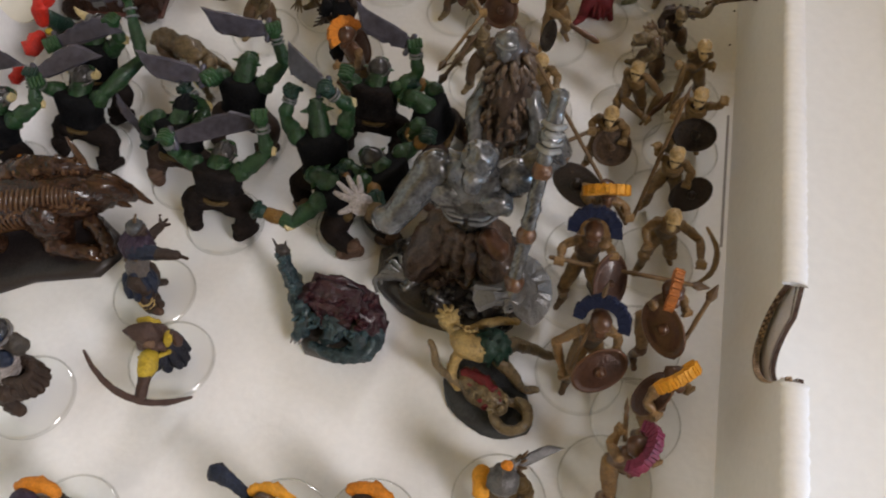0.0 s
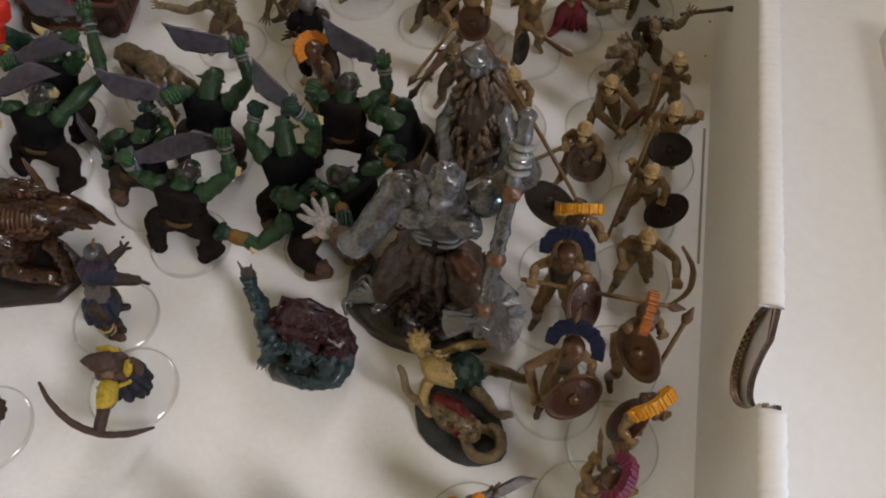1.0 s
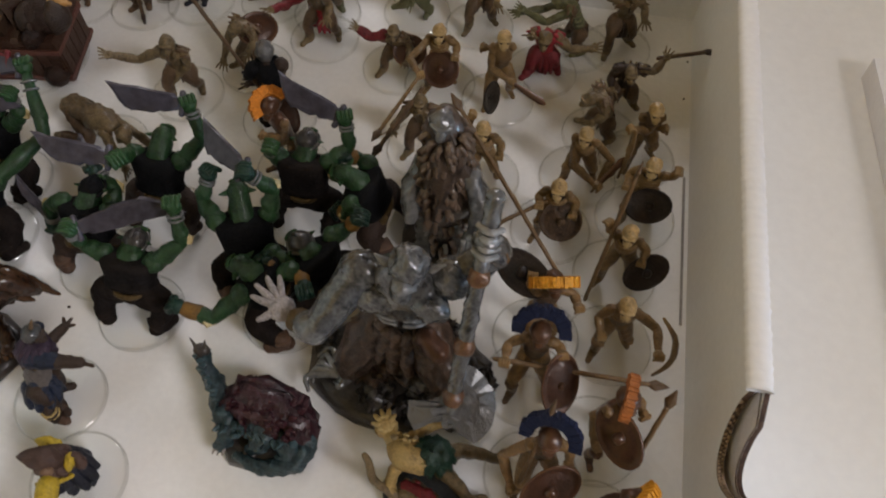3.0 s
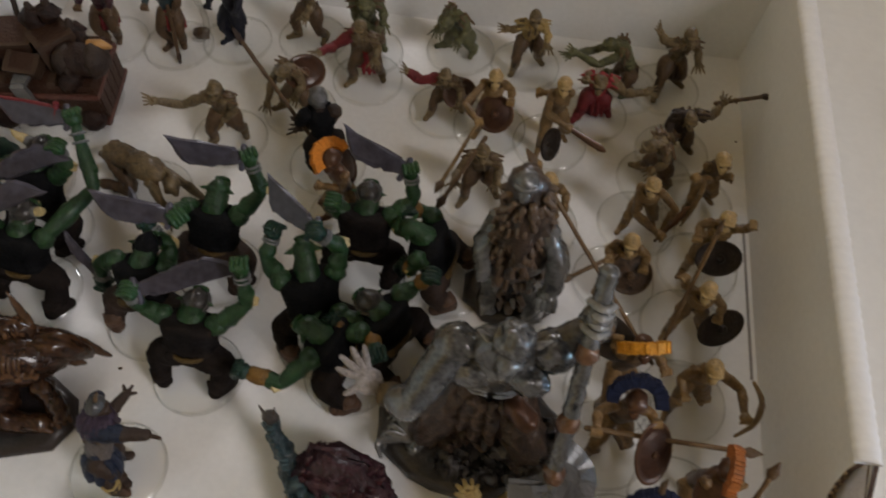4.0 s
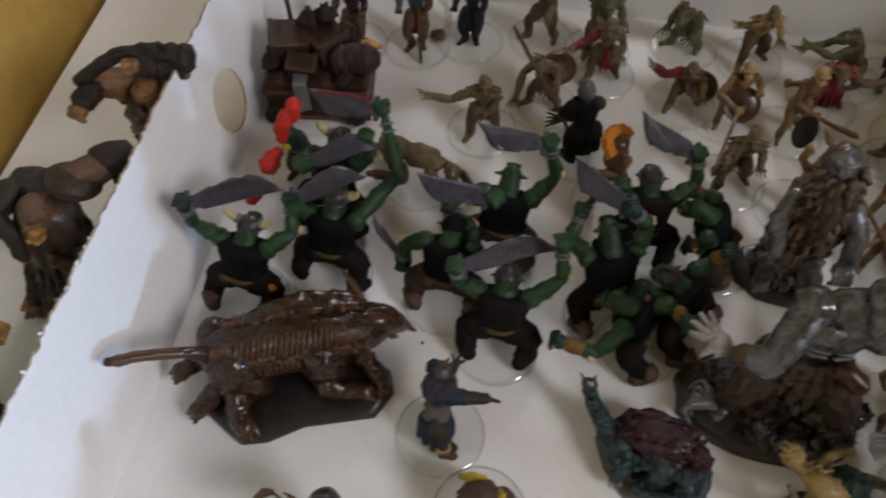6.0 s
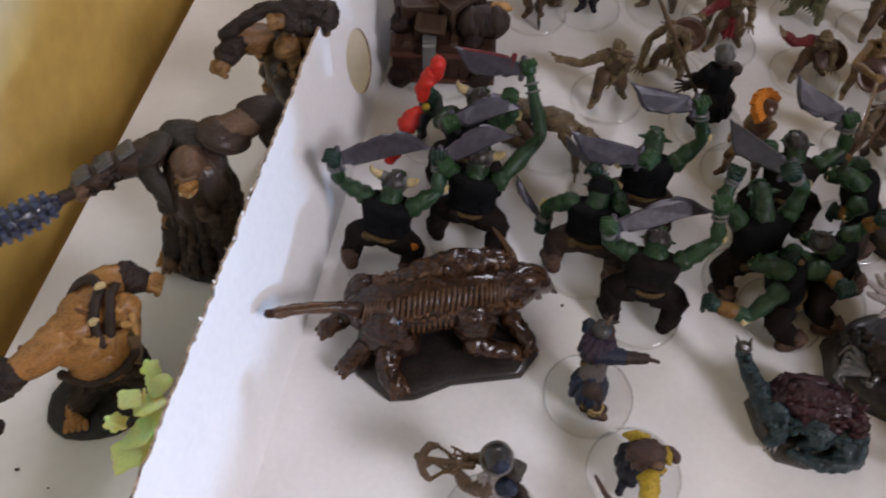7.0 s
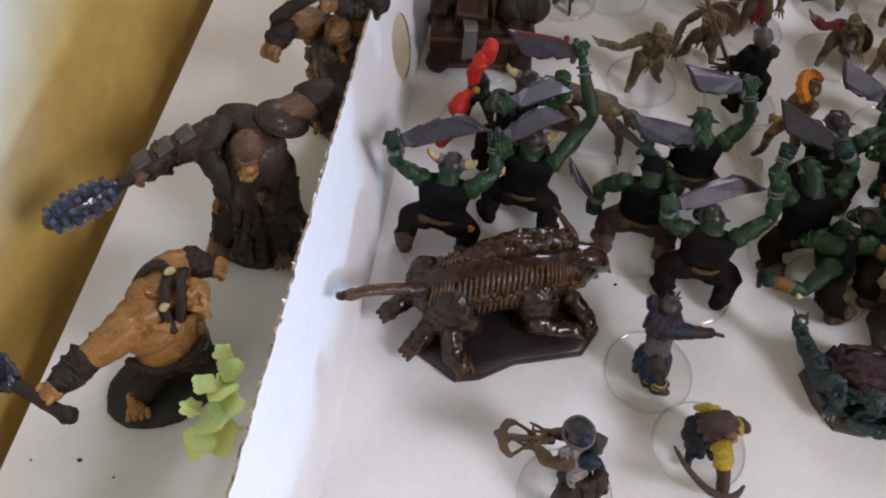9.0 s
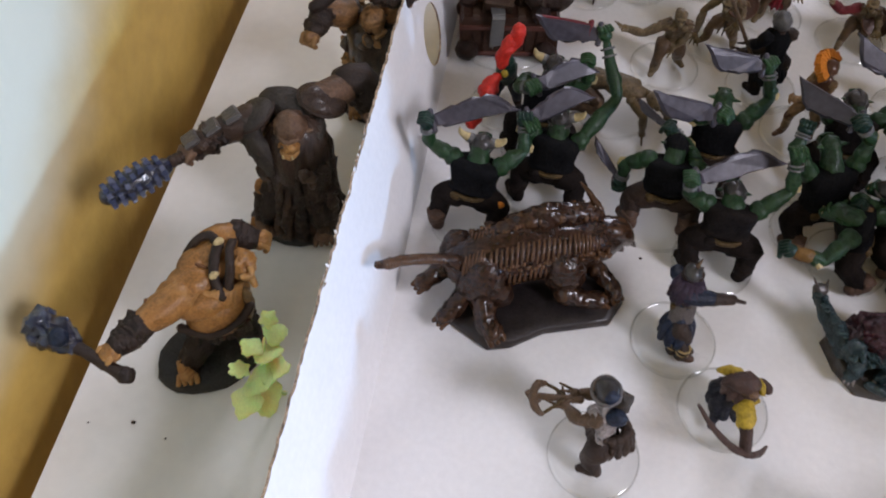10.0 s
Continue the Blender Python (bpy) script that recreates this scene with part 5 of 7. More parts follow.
# ---- the larger figurines ----
def beast():
    """A crouching horned beast with a ribbed back, its tail held straight out, on a glossy stand."""
    C = clay()
    C.crease, C.cell, C.dense = 0.20, 0.55, 2
    at = (-212.0, -176.0)

    def L(x, y, z):
        return local(at, (x, y, z))

    C.mound([(x - at[0], y - at[1]) for x, y in ((-238, -185), (-231, -189), (-223, -193.5), (-216, -191.5), (-207, -185.5), (-196, -182), (-188, -179.5), (-184.5, -172), (-187, -165), (-196, -160), (-208, -161), (-222, -164), (-233, -172))], 3.2, M["beast_base"], 0.5)
    spine = [L(-234, -173, 13), L(-226, -171.5, 15.5), L(-215, -167.5, 16.5), L(-204, -163.5, 16.5), L(-196, -159.5, 15), L(-190.5, -156.8, 13.5)]
    C.tube(spine, [6.6, 8.2, 8.6, 8.6, 7.4, 4.8], M["beast"], n=18, rough=0.03)
    rs = random.Random(7)
    # two rows of short rib plates on the near flank, one on the far one
    for k in range(36):
        u = k / 35 * 4.5 + 0.3
        i = min(4, int(u))
        p = spine[i].lerp(spine[i + 1], u - i)
        t = (spine[i + 1] - spine[i]).normalized()
        s = Vector((t.y, -t.x, 0)).normalized()
        r = 8.7 if k < 26 else 8.6 - 0.28 * (k - 25)
        for lo, hi, wide in ((36, 72, 0.50), (-38, 16, 0.50), (108, 146, 0.45)):
            if lo < 0 and not 9 < k < 22:
                continue
            lo, hi = lo + rs.uniform(-5, 5), hi + rs.uniform(-5, 5)
            arc = [radians(lo + (hi - lo) * j / 5) for j in range(6)]
            C.tube([p + s * math.cos(q) * r + Vector((0, 0, math.sin(q) * r)) - t * 2.6 * math.cos(q) for q in arc], [wide * 0.7, wide, wide * 1.15, wide * 1.15, wide, wide * 0.6], M["beast"], n=7, rough=0.14)
    # knobbed band between the rows
    for k in range(44):
        u = 0.5 + 4.0 * k / 43
        i = min(4, int(u))
        t = (spine[i + 1] - spine[i]).normalized()
        s = Vector((t.y, -t.x, 0)).normalized()
        q = radians(rs.uniform(16, 34))
        C.blob(spine[i].lerp(spine[i + 1], u - i) + s * math.cos(q) * 8.3 + Vector((0, 0, math.sin(q) * 8.3)) - t * 2.0, (rs.uniform(0.6, 1.3), rs.uniform(0.5, 0.9), rs.uniform(0.5, 0.9)), M["beast"], turn=(0, 0, rs.uniform(0, 90)), n=7, rings=5, rough=0.25)
    # crest along the back, notched into locks
    crest = [L(-232, -169, 19), L(-225, -166.5, 21.4), L(-217, -162.5, 23.6), L(-211, -160.5, 24.6), L(-203, -157.5, 24.2), L(-196, -155.5, 21.8)]
    C.tube(crest, [1.6, 2.6, 3.4, 3.6, 3.2, 2.2], M["beast"], n=12, rough=0.14)
    for k in range(46):
        u = 4.9 * k / 45
        i = min(4, int(u))
        p = crest[i].lerp(crest[i + 1], u - i)
        t = (crest[i + 1] - crest[i]).normalized()
        for w in (-1, 1):
            p2 = p + Vector((0, w * rs.uniform(0.8, 2.2), rs.uniform(0.2, 1.5)))
            C.tube([p2 - Vector((0, w * 0.4, -0.7)), p2 + Vector((0, w * 0.6, 0.3)), p2 + Vector((0, w * 1.3, -1.2))], [0.5, 0.75, 0.4], M["beast"], n=6, rough=0.2)
    # haunches, shoulder
    for c, q, turn in (((-227, -178, 12.5), (7.2, 5.6, 10.4), (0, 14, 15)), ((-222.5, -178.5, 9.5), (5.0, 4.4, 6.6), (0, -25, 15)), ((-235, -168.5, 12.5), (5.6, 5.6, 8.0), (0, 0, 10)), ((-203.5, -171.2, 13), (6.2, 5.2, 9.6), (0, -10, 15)), ((-206, -170, 17), (5.0, 4.6, 5.4), (0, 0, 0))):
        C.blob(L(*c), q, M["beast"], turn=turn, n=20, rings=14, rough=0.04)
    # wrinkled neck
    for k in range(9):
        p = L(-200.5, -164.0, 15.5).lerp(L(-190.5, -158.6, 13.5), k / 8)
        C.tube([p + Vector((-1.2 * math.cos(q), -math.cos(q) * (5.6 - 0.28 * k), math.sin(q) * (7.2 - 0.36 * k))) for q in [radians(-58 + 22 * j) for j in range(8)]], 0.60, M["beast"], n=7, rough=0.14)
    # paws and legs
    for a, b, c, r in ((L(-226, -181, 9), L(-224.5, -186.5, 6), L(-221.5, -190.0, 5.0), 3.4), (L(-231, -180, 9), L(-234, -184.5, 6.5), L(-236.5, -187.5, 5.2), 2.8), (L(-236, -171, 10), L(-241, -175, 8.0), L(-244.5, -178, 7.0), 2.8),
                       (L(-203, -175, 8), L(-197, -175.0, 6.0), L(-191.5, -174, 5.0), 2.9), (L(-195, -165, 9), L(-190, -168.5, 6.5), L(-187.5, -171.5, 5.2), 2.6)):
        C.tube([a, b, c], [r * 1.2, r, r * 0.95], M["beast"], n=12, rough=0.10)
        d = (c - b).normalized()
        s = d.cross(Vector((0, 0, 1))).normalized()
        for k in (-1, 0, 1):
            C.tube([c + s * k * r * 0.5, c + s * k * r * 0.62 + d * r * 0.8 - Vector((0, 0, 0.8))], [r * 0.42, r * 0.26], M["beast"], n=7)
    # head, tusks, ear and the ringed tail
    C.tube([L(-195, -159, 17), L(-190, -156.6, 16.5), L(-186.8, -155.2, 12.5), L(-185.4, -154.4, 9.0)], [5.2, 4.4, 3.0, 1.8], M["beast"], n=14, rough=0.08)
    C.tube([L(-189, -154.0, 17), L(-186.0, -153.4, 12), L(-184.0, -152.8, 7), L(-181.8, -152.2, 3.4)], [1.5, 1.6, 1.2, 0.4], M["beast"], n=9)
    C.tube([L(-190, -158.8, 13), L(-187.4, -157.6, 9.5), L(-186.2, -156.6, 6.5)], [1.5, 1.3, 0.4], M["beast"], n=9)
    C.blob(L(-190.4, -159.4, 10.6), (1.5, 1.3, 1.7), M["beast"])
    C.tube([L(-196, -154.5, 23), L(-199.5, -151.5, 26), L(-202.5, -149.0, 27.5)], [1.3, 0.9, 0.3], M["beast"], n=8)
    C.tube([L(-233, -176, 18), L(-238, -178.2, 22.5), L(-243, -181, 25.5), L(-249, -184.2, 27.8), L(-254.6, -186.6, 28.2)], [2.6, 1.7, 1.35, 1.3, 1.2], M["beast"], n=10)
    for k in range(22):
        p = L(-239.0, -178.8, 23.2).lerp(L(-252.5, -185.8, 28.2), k / 21) + Vector((0, 0, 1.1 * math.sin(math.pi * k / 21)))
        C.tube([p + Vector((0.12, 0.07, 0)), p - Vector((0.12, 0.07, 0))], [1.62, 1.62], M["beast"], n=9)
    return C.finish("beast_figurine", "glossy brown horned beast figurine with ribbed back on black stand", "figurine", at)


def grey_giant():
    """A grey mottled giant on a rock, one open hand stretched out, the other on a staff."""
    C = clay()
    C.crease, C.cell, C.dense = 0.13, 0.2, 2
    at = (-80.0, -157.0)

    def L(x, y, z):
        return local(at, (x, y, z))

    C.mound(ring(22, 25, 17.5, 4, 0.06, 3), 4.5, M["rock"], 1.4)
    for k, (x, y, z, r) in enumerate(((-92, -158, 5, 5), (-66, -165, 5, 6), (-70, -150, 6, 6), (-84, -166, 4, 5), (-60, -157, 5, 5), (-98, -152, 4, 4), (-76, -168, 4, 4.5))):
        C.blob(L(x, y, z), (r * 1.2, r, r * 0.7), M["rock"], turn=(0, 0, 40 * k), rough=0.35)
    # legs and loincloth
    for a, b, c in ((L(-84, -154, 26), L(-91, -161, 16), L(-93, -159, 5)), (L(-73, -155, 26), L(-67, -163, 17), L(-66, -160, 6))):
        C.tube([a, a.lerp(b, 0.5), b, b.lerp(c, 0.5), c], [6.0, 6.2, 4.6, 4.8, 3.4], M["loin"], n=12, rough=0.12)
        C.tube([c, c + Vector((-2, -6, -1.5))], [3.2, 2.6], M["stone"], n=9, rough=0.15)
        for k in range(4):
            C.tube([c + Vector((-3.8 + k * 1.6, -6, -2)), c + Vector((-4.2 + k * 1.7, -9.0, -2.6))], [1.0, 0.7], M["stone"], n=6)
    for k in range(14):
        a = 6.28319 * k / 14
        d = Vector((math.cos(a) * 6.6, math.sin(a) * 5.4, 0))
        C.tube([L(-78, -155.5, 31) + d * 0.85, L(-78, -156, 25) + d * 1.15, L(-78, -156.5, 18.5 - (k % 3)) + d * 1.4], [1.9, 2.2, 1.1], M["loin"], n=7, rough=0.2)
    # a big relief hand and rubble on the rock
    for k in range(5):
        C.tube([L(-96, -163, 6.5), L(-99 - 1.2 * k, -160 - 2.2 * k + 4, 6.6), L(-101.5 - 0.6 * abs(2 - k), -163.5 + 2.6 * (2 - k), 5.8)], [1.3, 0.9, 0.5], M["stone"], n=7, rough=0.15)
    rs = random.Random(31)
    for k in range(22):
        a = rs.uniform(0, 6.283)
        q = rs.uniform(0.5, 0.95)
        C.blob(L(-80 + math.cos(a) * 24 * q, -157 + math.sin(a) * 16.5 * q, 3.4 + 2.5 * (1 - q)), (rs.uniform(0.8, 2.6), rs.uniform(0.8, 2.0), rs.uniform(0.7, 1.6)), M["rock"], turn=(rs.uniform(0, 90), 0, rs.uniform(0, 180)), n=6, rings=4, rough=0.4)
    # carved rags, knees and broken stones over the front of the rock
    for k in range(24):
        q = rs.uniform(-1.0, 1.0)
        p = L(-76 + q * 15, -162 + rs.uniform(-4, 7), rs.uniform(6, 16) * (1 - 0.45 * abs(q)))
        C.blob(p, (rs.uniform(1.5, 3.6), rs.uniform(1.2, 2.8), rs.uniform(1.5, 4.0)), M["loin"] if k % 3 else M["rock"], turn=(rs.uniform(0, 60), rs.uniform(0, 60), rs.uniform(0, 180)), n=9, rings=6, rough=0.35)
    # torso, bent forward
    C.tube([L(-78, -154, 27), L(-78, -154.5, 36), L(-77.5, -156, 46), L(-77, -156.5, 54), L(-76, -157, 60)], [6.4, 6.4, 8.4, 8.8, 5.0], M["stone"], n=18, squash=0.72, side=(0, 1, 0), rough=0.025)
    C.blob(L(-83, -161, 51), (5.2, 3.2, 4.0), M["stone"], turn=(0, 0, 10))
    C.blob(L(-71, -161, 51), (5.2, 3.2, 4.0), M["stone"], turn=(0, 0, -10))
    # ribs and sinews
    for k in range(7):
        z = 38 + 2.6 * k
        for s in (-1, 1):
            C.tube([L(-78 + s * 1.0, -160.8, z + 1.0), L(-78 + s * 4.6, -159.6 - 0.1 * k, z), L(-78 + s * 7.4, -156.0, z - 0.6)], [0.5, 0.75, 0.4], M["stone"], n=6, rough=0.2)
    # head, bald, with a beard
    C.blob(L(-75.5, -158.5, 64), (4.3, 4.6, 5.0), M["stone"], n=14, rings=9)
    C.tube([L(-76, -162.5, 62), L(-76.3, -164.0, 59.5)], [3.0, 2.2], M["stone"], n=9)
    for s in (-1, 1):
        C.tube([L(-75.5 + s * 5, -158.5, 63.5), L(-75.5 + s * 7.5, -157.5, 64.5)], [1.2, 0.3], M["stone"], n=6, squash=0.5)
    # stretched arm with a gold cuff and a spread hand
    sh, el, wr = L(-87, -157, 55), L(-95, -169, 47), L(-99.5, -166.5, 44.5)
    C.blob(sh, (5.2, 4.9, 5.0), M["stone"], n=18, rings=12, rough=0.03)
    C.tube([sh, sh.lerp(el, 0.45), el], [4.5, 4.3, 3.4], M["stone"], n=12, rough=0.03)
    C.tube([el, el.lerp(wr, 0.5), wr], [3.8, 3.7, 2.6], M["stone"], n=12, rough=0.03)
    C.tube([L(-98.0, -167.2, 45), L(-100.4, -166, 44.4)], [3.1, 3.0], M["belt"], n=10)
    palm = L(-105, -163.5, 43)
    C.blob(palm, (3.4, 3.0, 1.7), M["glove"], turn=(20, 10, 35), n=12)
    for dx, dy, dz in ((-7.5, 1.2, 1.5), (-7.2, 4.0, 2.2), (-5.2, 6.4, 2.2), (-2.6, 7.6, 1.6), (-4.6, -4.0, 0.5)):
        d = Vector((dx, dy, dz))
        C.tube([palm + d * 0.3, palm + d * 0.62, palm + d * 0.98], [1.05, 0.95, 0.55], M["glove"], n=8)
    # arm with the staff
    sh, el, fist = L(-66.5, -155.5, 56), L(-58, -150, 60), L(-60, -153.5, 70)
    C.blob(sh, (5.2, 4.9, 5.0), M["stone"], n=18, rings=12, rough=0.03)
    C.tube([sh, sh.lerp(el, 0.5), el], [4.3, 4.0, 3.2], M["stone"], n=12, rough=0.03)
    C.tube([el, el.lerp(fist, 0.5), fist], [3.5, 3.4, 2.4], M["stone"], n=12, rough=0.03)
    C.blob(fist, (3.2, 3.0, 3.0), M["stone"], n=10)
    top, foot = L(-59.6, -147.5, 77.5), L(-63, -181, 36)
    d = (foot - top).normalized()
    s = d.cross(Vector((0, 0, 1))).normalized()
    for k in range(4):
        o = fist + d * (k - 1.5) * 1.9
        C.tube([o + s * 2.4, o + Vector((0, -2.2, 1.5)), o - s * 2.4], 0.85, M["knuckle"], n=7)
    C.tube([top, top.lerp(foot, 0.25), top.lerp(foot, 0.5), top.lerp(foot, 0.75), foot], [2.0, 1.8, 1.8, 1.8, 1.9], M["stone"], n=10, rough=0.1)
    for u in (0.32, 0.62, 0.86):
        C.tube([top.lerp(foot, u), top.lerp(foot, u + 0.03)], [2.35, 2.35], M["copper"], n=10)
    m = Matrix.Translation(foot - d * 4) @ pose(0, 0, 0, 35, 0, 22) @ Matrix.Scale(0.92, 4)
    edge = [(1.0 + 10.0 * math.cos(radians(a)), 10.5 * math.sin(radians(a))) for a in range(-72, 73, 12)]
    hollow = [(0.5, 6.4), (-1.6, 3.2), (-5.0, 2.6), (-9.5, 3.8), (-10.5, 0), (-9.5, -3.8), (-5.0, -2.6), (-1.6, -3.2), (0.5, -6.4)]
    C.prism(edge + hollow, 1.8, m, M["axe"], bevel=0.5, rough=0.3)
    C.prism([(0.8 * x - 2.0, 0.62 * y) for x, y in edge + hollow], 3.2, m, M["axe"], bevel=0.5, rough=0.3)
    C.tube([L(-72, -160, 33), L(-68, -163, 31)], [3.0, 3.0], M["bronze"], n=10)
    return C.finish("giant_figurine", "glossy grey giant figurine with staff and outstretched hand on rock", "figurine", at)


def shaggy_troll():
    """A tall troll covered in hanging fur, seen behind the grey giant."""
    C = clay()
    at = (-74.5, -112.5)
    r = random.Random(8)
    C.mound(ring(18, 14, 12, 0, 0.08, 5), 3.0, M["rock"], 0.8)
    C.tube([(-1, 2, 2), (-1, 0, 14), (0, -2, 28), (0, -2, 40), (-1, 0, 50), (-2, 1.5, 56)], [7.0, 7.0, 7.2, 7.0, 5.6, 4.2], M["fur"], n=16, rough=0.14)
    for k in range(360):
        a, z = r.uniform(0, 6.283), r.uniform(5, 55)
        rad = 6.6 + min(0.6, z * 0.02) if z < 38 else 7.0 - (z - 38) * 0.16
        d = Vector((math.cos(a), math.sin(a), 0))
        p = d * rad + Vector((-0.5, -1, z))
        C.tube([p, p + d * r.uniform(0.7, 1.6) + Vector((r.uniform(-0.8, 0.8), 0, -1.6)), p + d * r.uniform(0.2, 1.2) + Vector((r.uniform(-1, 1), r.uniform(-1, 1), -3.4))], [1.0, 0.85, 0.25], M["fur"] if z > 22 or k % 3 else M["stone"], n=5, rough=0.2)
    C.blob((-2, -0.5, 56.5), (3.4, 3.6, 3.4), M["stone"], n=14)
    C.tube([(-2, -2.5, 56), (-2.2, -4.2, 54.5)], [2.0, 1.4], M["stone"], n=9)
    C.tube([(-4.4, -2.6, 57.4), (-2, -3.8, 57.2), (0.4, -2.6, 57.4)], 0.7, M["stone"], n=7)
    C.tube([(-6.5, 1, 38), (-10, -4, 31), (-9, -9, 25)], [3.4, 2.9, 2.3], M["stone"], n=10, rough=0.2)
    C.tube([(6, -3, 40), (9.5, -8, 33), (9, -12, 26)], [3.4, 3.0, 2.4], M["stone"], n=10, rough=0.2)
    C.blob((8.5, -13, 25), (2.8, 2.8, 2.6), M["stone"])
    for k in range(4):
        C.tube([(6.4 + k * 1.4, -14.5, 26), (6.4 + k * 1.4, -16.3, 24), (6.4 + k * 1.4, -15, 21.5)], 0.75, M["stone"], n=6)
    C.tube([(4.5, -3, 14), (6, -6, 8), (6, -8, 3)], [4.2, 3.6, 3.0], M["stone"], n=10, rough=0.2)
    C.tube([(-4.5, -3, 14), (-6, -5, 8), (-6, -7, 3)], [4.2, 3.6, 3.0], M["stone"], n=10, rough=0.2)
    return C.finish("troll_figurine", "shaggy brown troll figurine with grey limbs beside the giant", "figurine", at)


def shell_monster():
    """A low scaly monster with a maroon spiny shell, a raised neck and a tail curled round its feet."""
    C = clay()
    C.crease, C.cell, C.dense = 0.3, 0.7, 2
    at = (-112.0, -179.0)
    r = random.Random(3)
    C.mound([(x - at[0], y - at[1]) for x, y in ((-127, -175), (-124, -184), (-119, -190.5), (-111, -191), (-103, -188.5), (-98, -181), (-99, -173), (-106, -168), (-115, -168), (-123, -170))], 3.4, M["rock"], 0.7)
    C.tube([(-9, 3, 5), (-3, 3.2, 8.0), (4, 2.2, 7.6), (11, -1.5, 5.2)], [5.0, 7.6, 7.4, 5.0], M["maroon"], n=16, rough=0.14)
    for k in range(90):
        u, a = r.random(), r.uniform(-0.2, 2.3)
        p = Vector((-8 + 19 * u, 2.0 - 3.4 * u * u + math.cos(a) * 7.2, 7.0 + math.sin(a) * 6.6))
        C.tube([p, p + Vector((r.uniform(0.4, 1.6), math.cos(a) * 1.6, math.sin(a) * 1.7))], [1.1, 0.2], M["maroon"], n=6)
    # spiny border of the shell
    for k in range(16):
        u = k / 15
        p = Vector((-8 + 21 * u, 9.0 - 9.0 * u * u, 6.0))
        C.tube([p, p + Vector((1.2, 2.6, 0.6))], [1.4, 0.2], M["maroon"], n=6)
    # legs, claws, chest
    C.tube([(-9, -1, 9), (-8, -5, 7), (-9.5, -8, 3.8)], [3.4, 2.6, 1.8], M["teal"], n=10, rough=0.2)
    C.tube([(0, -2, 9), (2, -5.5, 8.5), (-1.5, -7.5, 4.5)], [3.6, 2.8, 1.6], M["teal"], n=10, rough=0.2)
    C.tube([(7, -4, 8), (9, -7, 6), (6.5, -9, 4)], [3.4, 2.6, 1.8], M["teal"], n=10, rough=0.2)
    for x, y in ((-9.5, -8.5), (-1.5, -8.2), (6.5, -9.5)):
        for k in range(3):
            C.tube([(x - 1.2 + 1.2 * k, y, 4.0), (x - 1.6 + 1.3 * k, y - 1.6, 3.6)], [0.6, 0.2], M["glove"], n=5)
    C.tube([(12, -3, 5), (11.5, -8, 4.8), (6, -11.2, 4.6), (0, -11, 4.6), (-5, -9.5, 4.4)], [3.4, 2.6, 2.2, 1.8, 1.0], M["teal"], n=10, rough=0.15)
    for k in range(46):
        u = r.random()
        p = Vector((-10 + 21 * u, -3.5 - 1.5 * u + r.uniform(-2.0, 1.5), r.uniform(7.5, 10.5)))
        C.tube([p, p + Vector((r.uniform(-0.8, 0.8), -1.2, 0.9))], [1.1, 0.25], M["teal"], n=6, rough=0.25)
    # raised neck and head
    C.tube([(-10, 0, 6), (-13.5, 5, 8), (-17, 9.5, 10.5), (-19.5, 12.5, 13.5)], [3.8, 2.8, 2.2, 1.9], M["teal"], n=12, rough=0.16)
    C.blob((-19.5, 13.2, 14.2), (2.3, 1.9, 2.0), M["rock"], rough=0.15)
    for s in (-1, 1):
        C.tube([(-19.5 + s * 1.2, 13.4, 15.6), (-20.2 + s * 2.0, 14.8, 17.4)], [0.6, 0.2], M["rock"], n=6)
    for k in range(14):
        p = Vector((-11, 1.5, 7)).lerp(Vector((-20, 13, 13)), k / 13)
        C.tube([p + Vector((r.uniform(-1, 1.5), -1.8, 1.8)), p + Vector((r.uniform(-0.5, 1.5), -2.6, 3.2))], [0.8, 0.2], M["teal"], n=6)
    return C.finish("monster_figurine", "blue-green scaly monster figurine with maroon spiny shell and raised neck", "figurine", at)


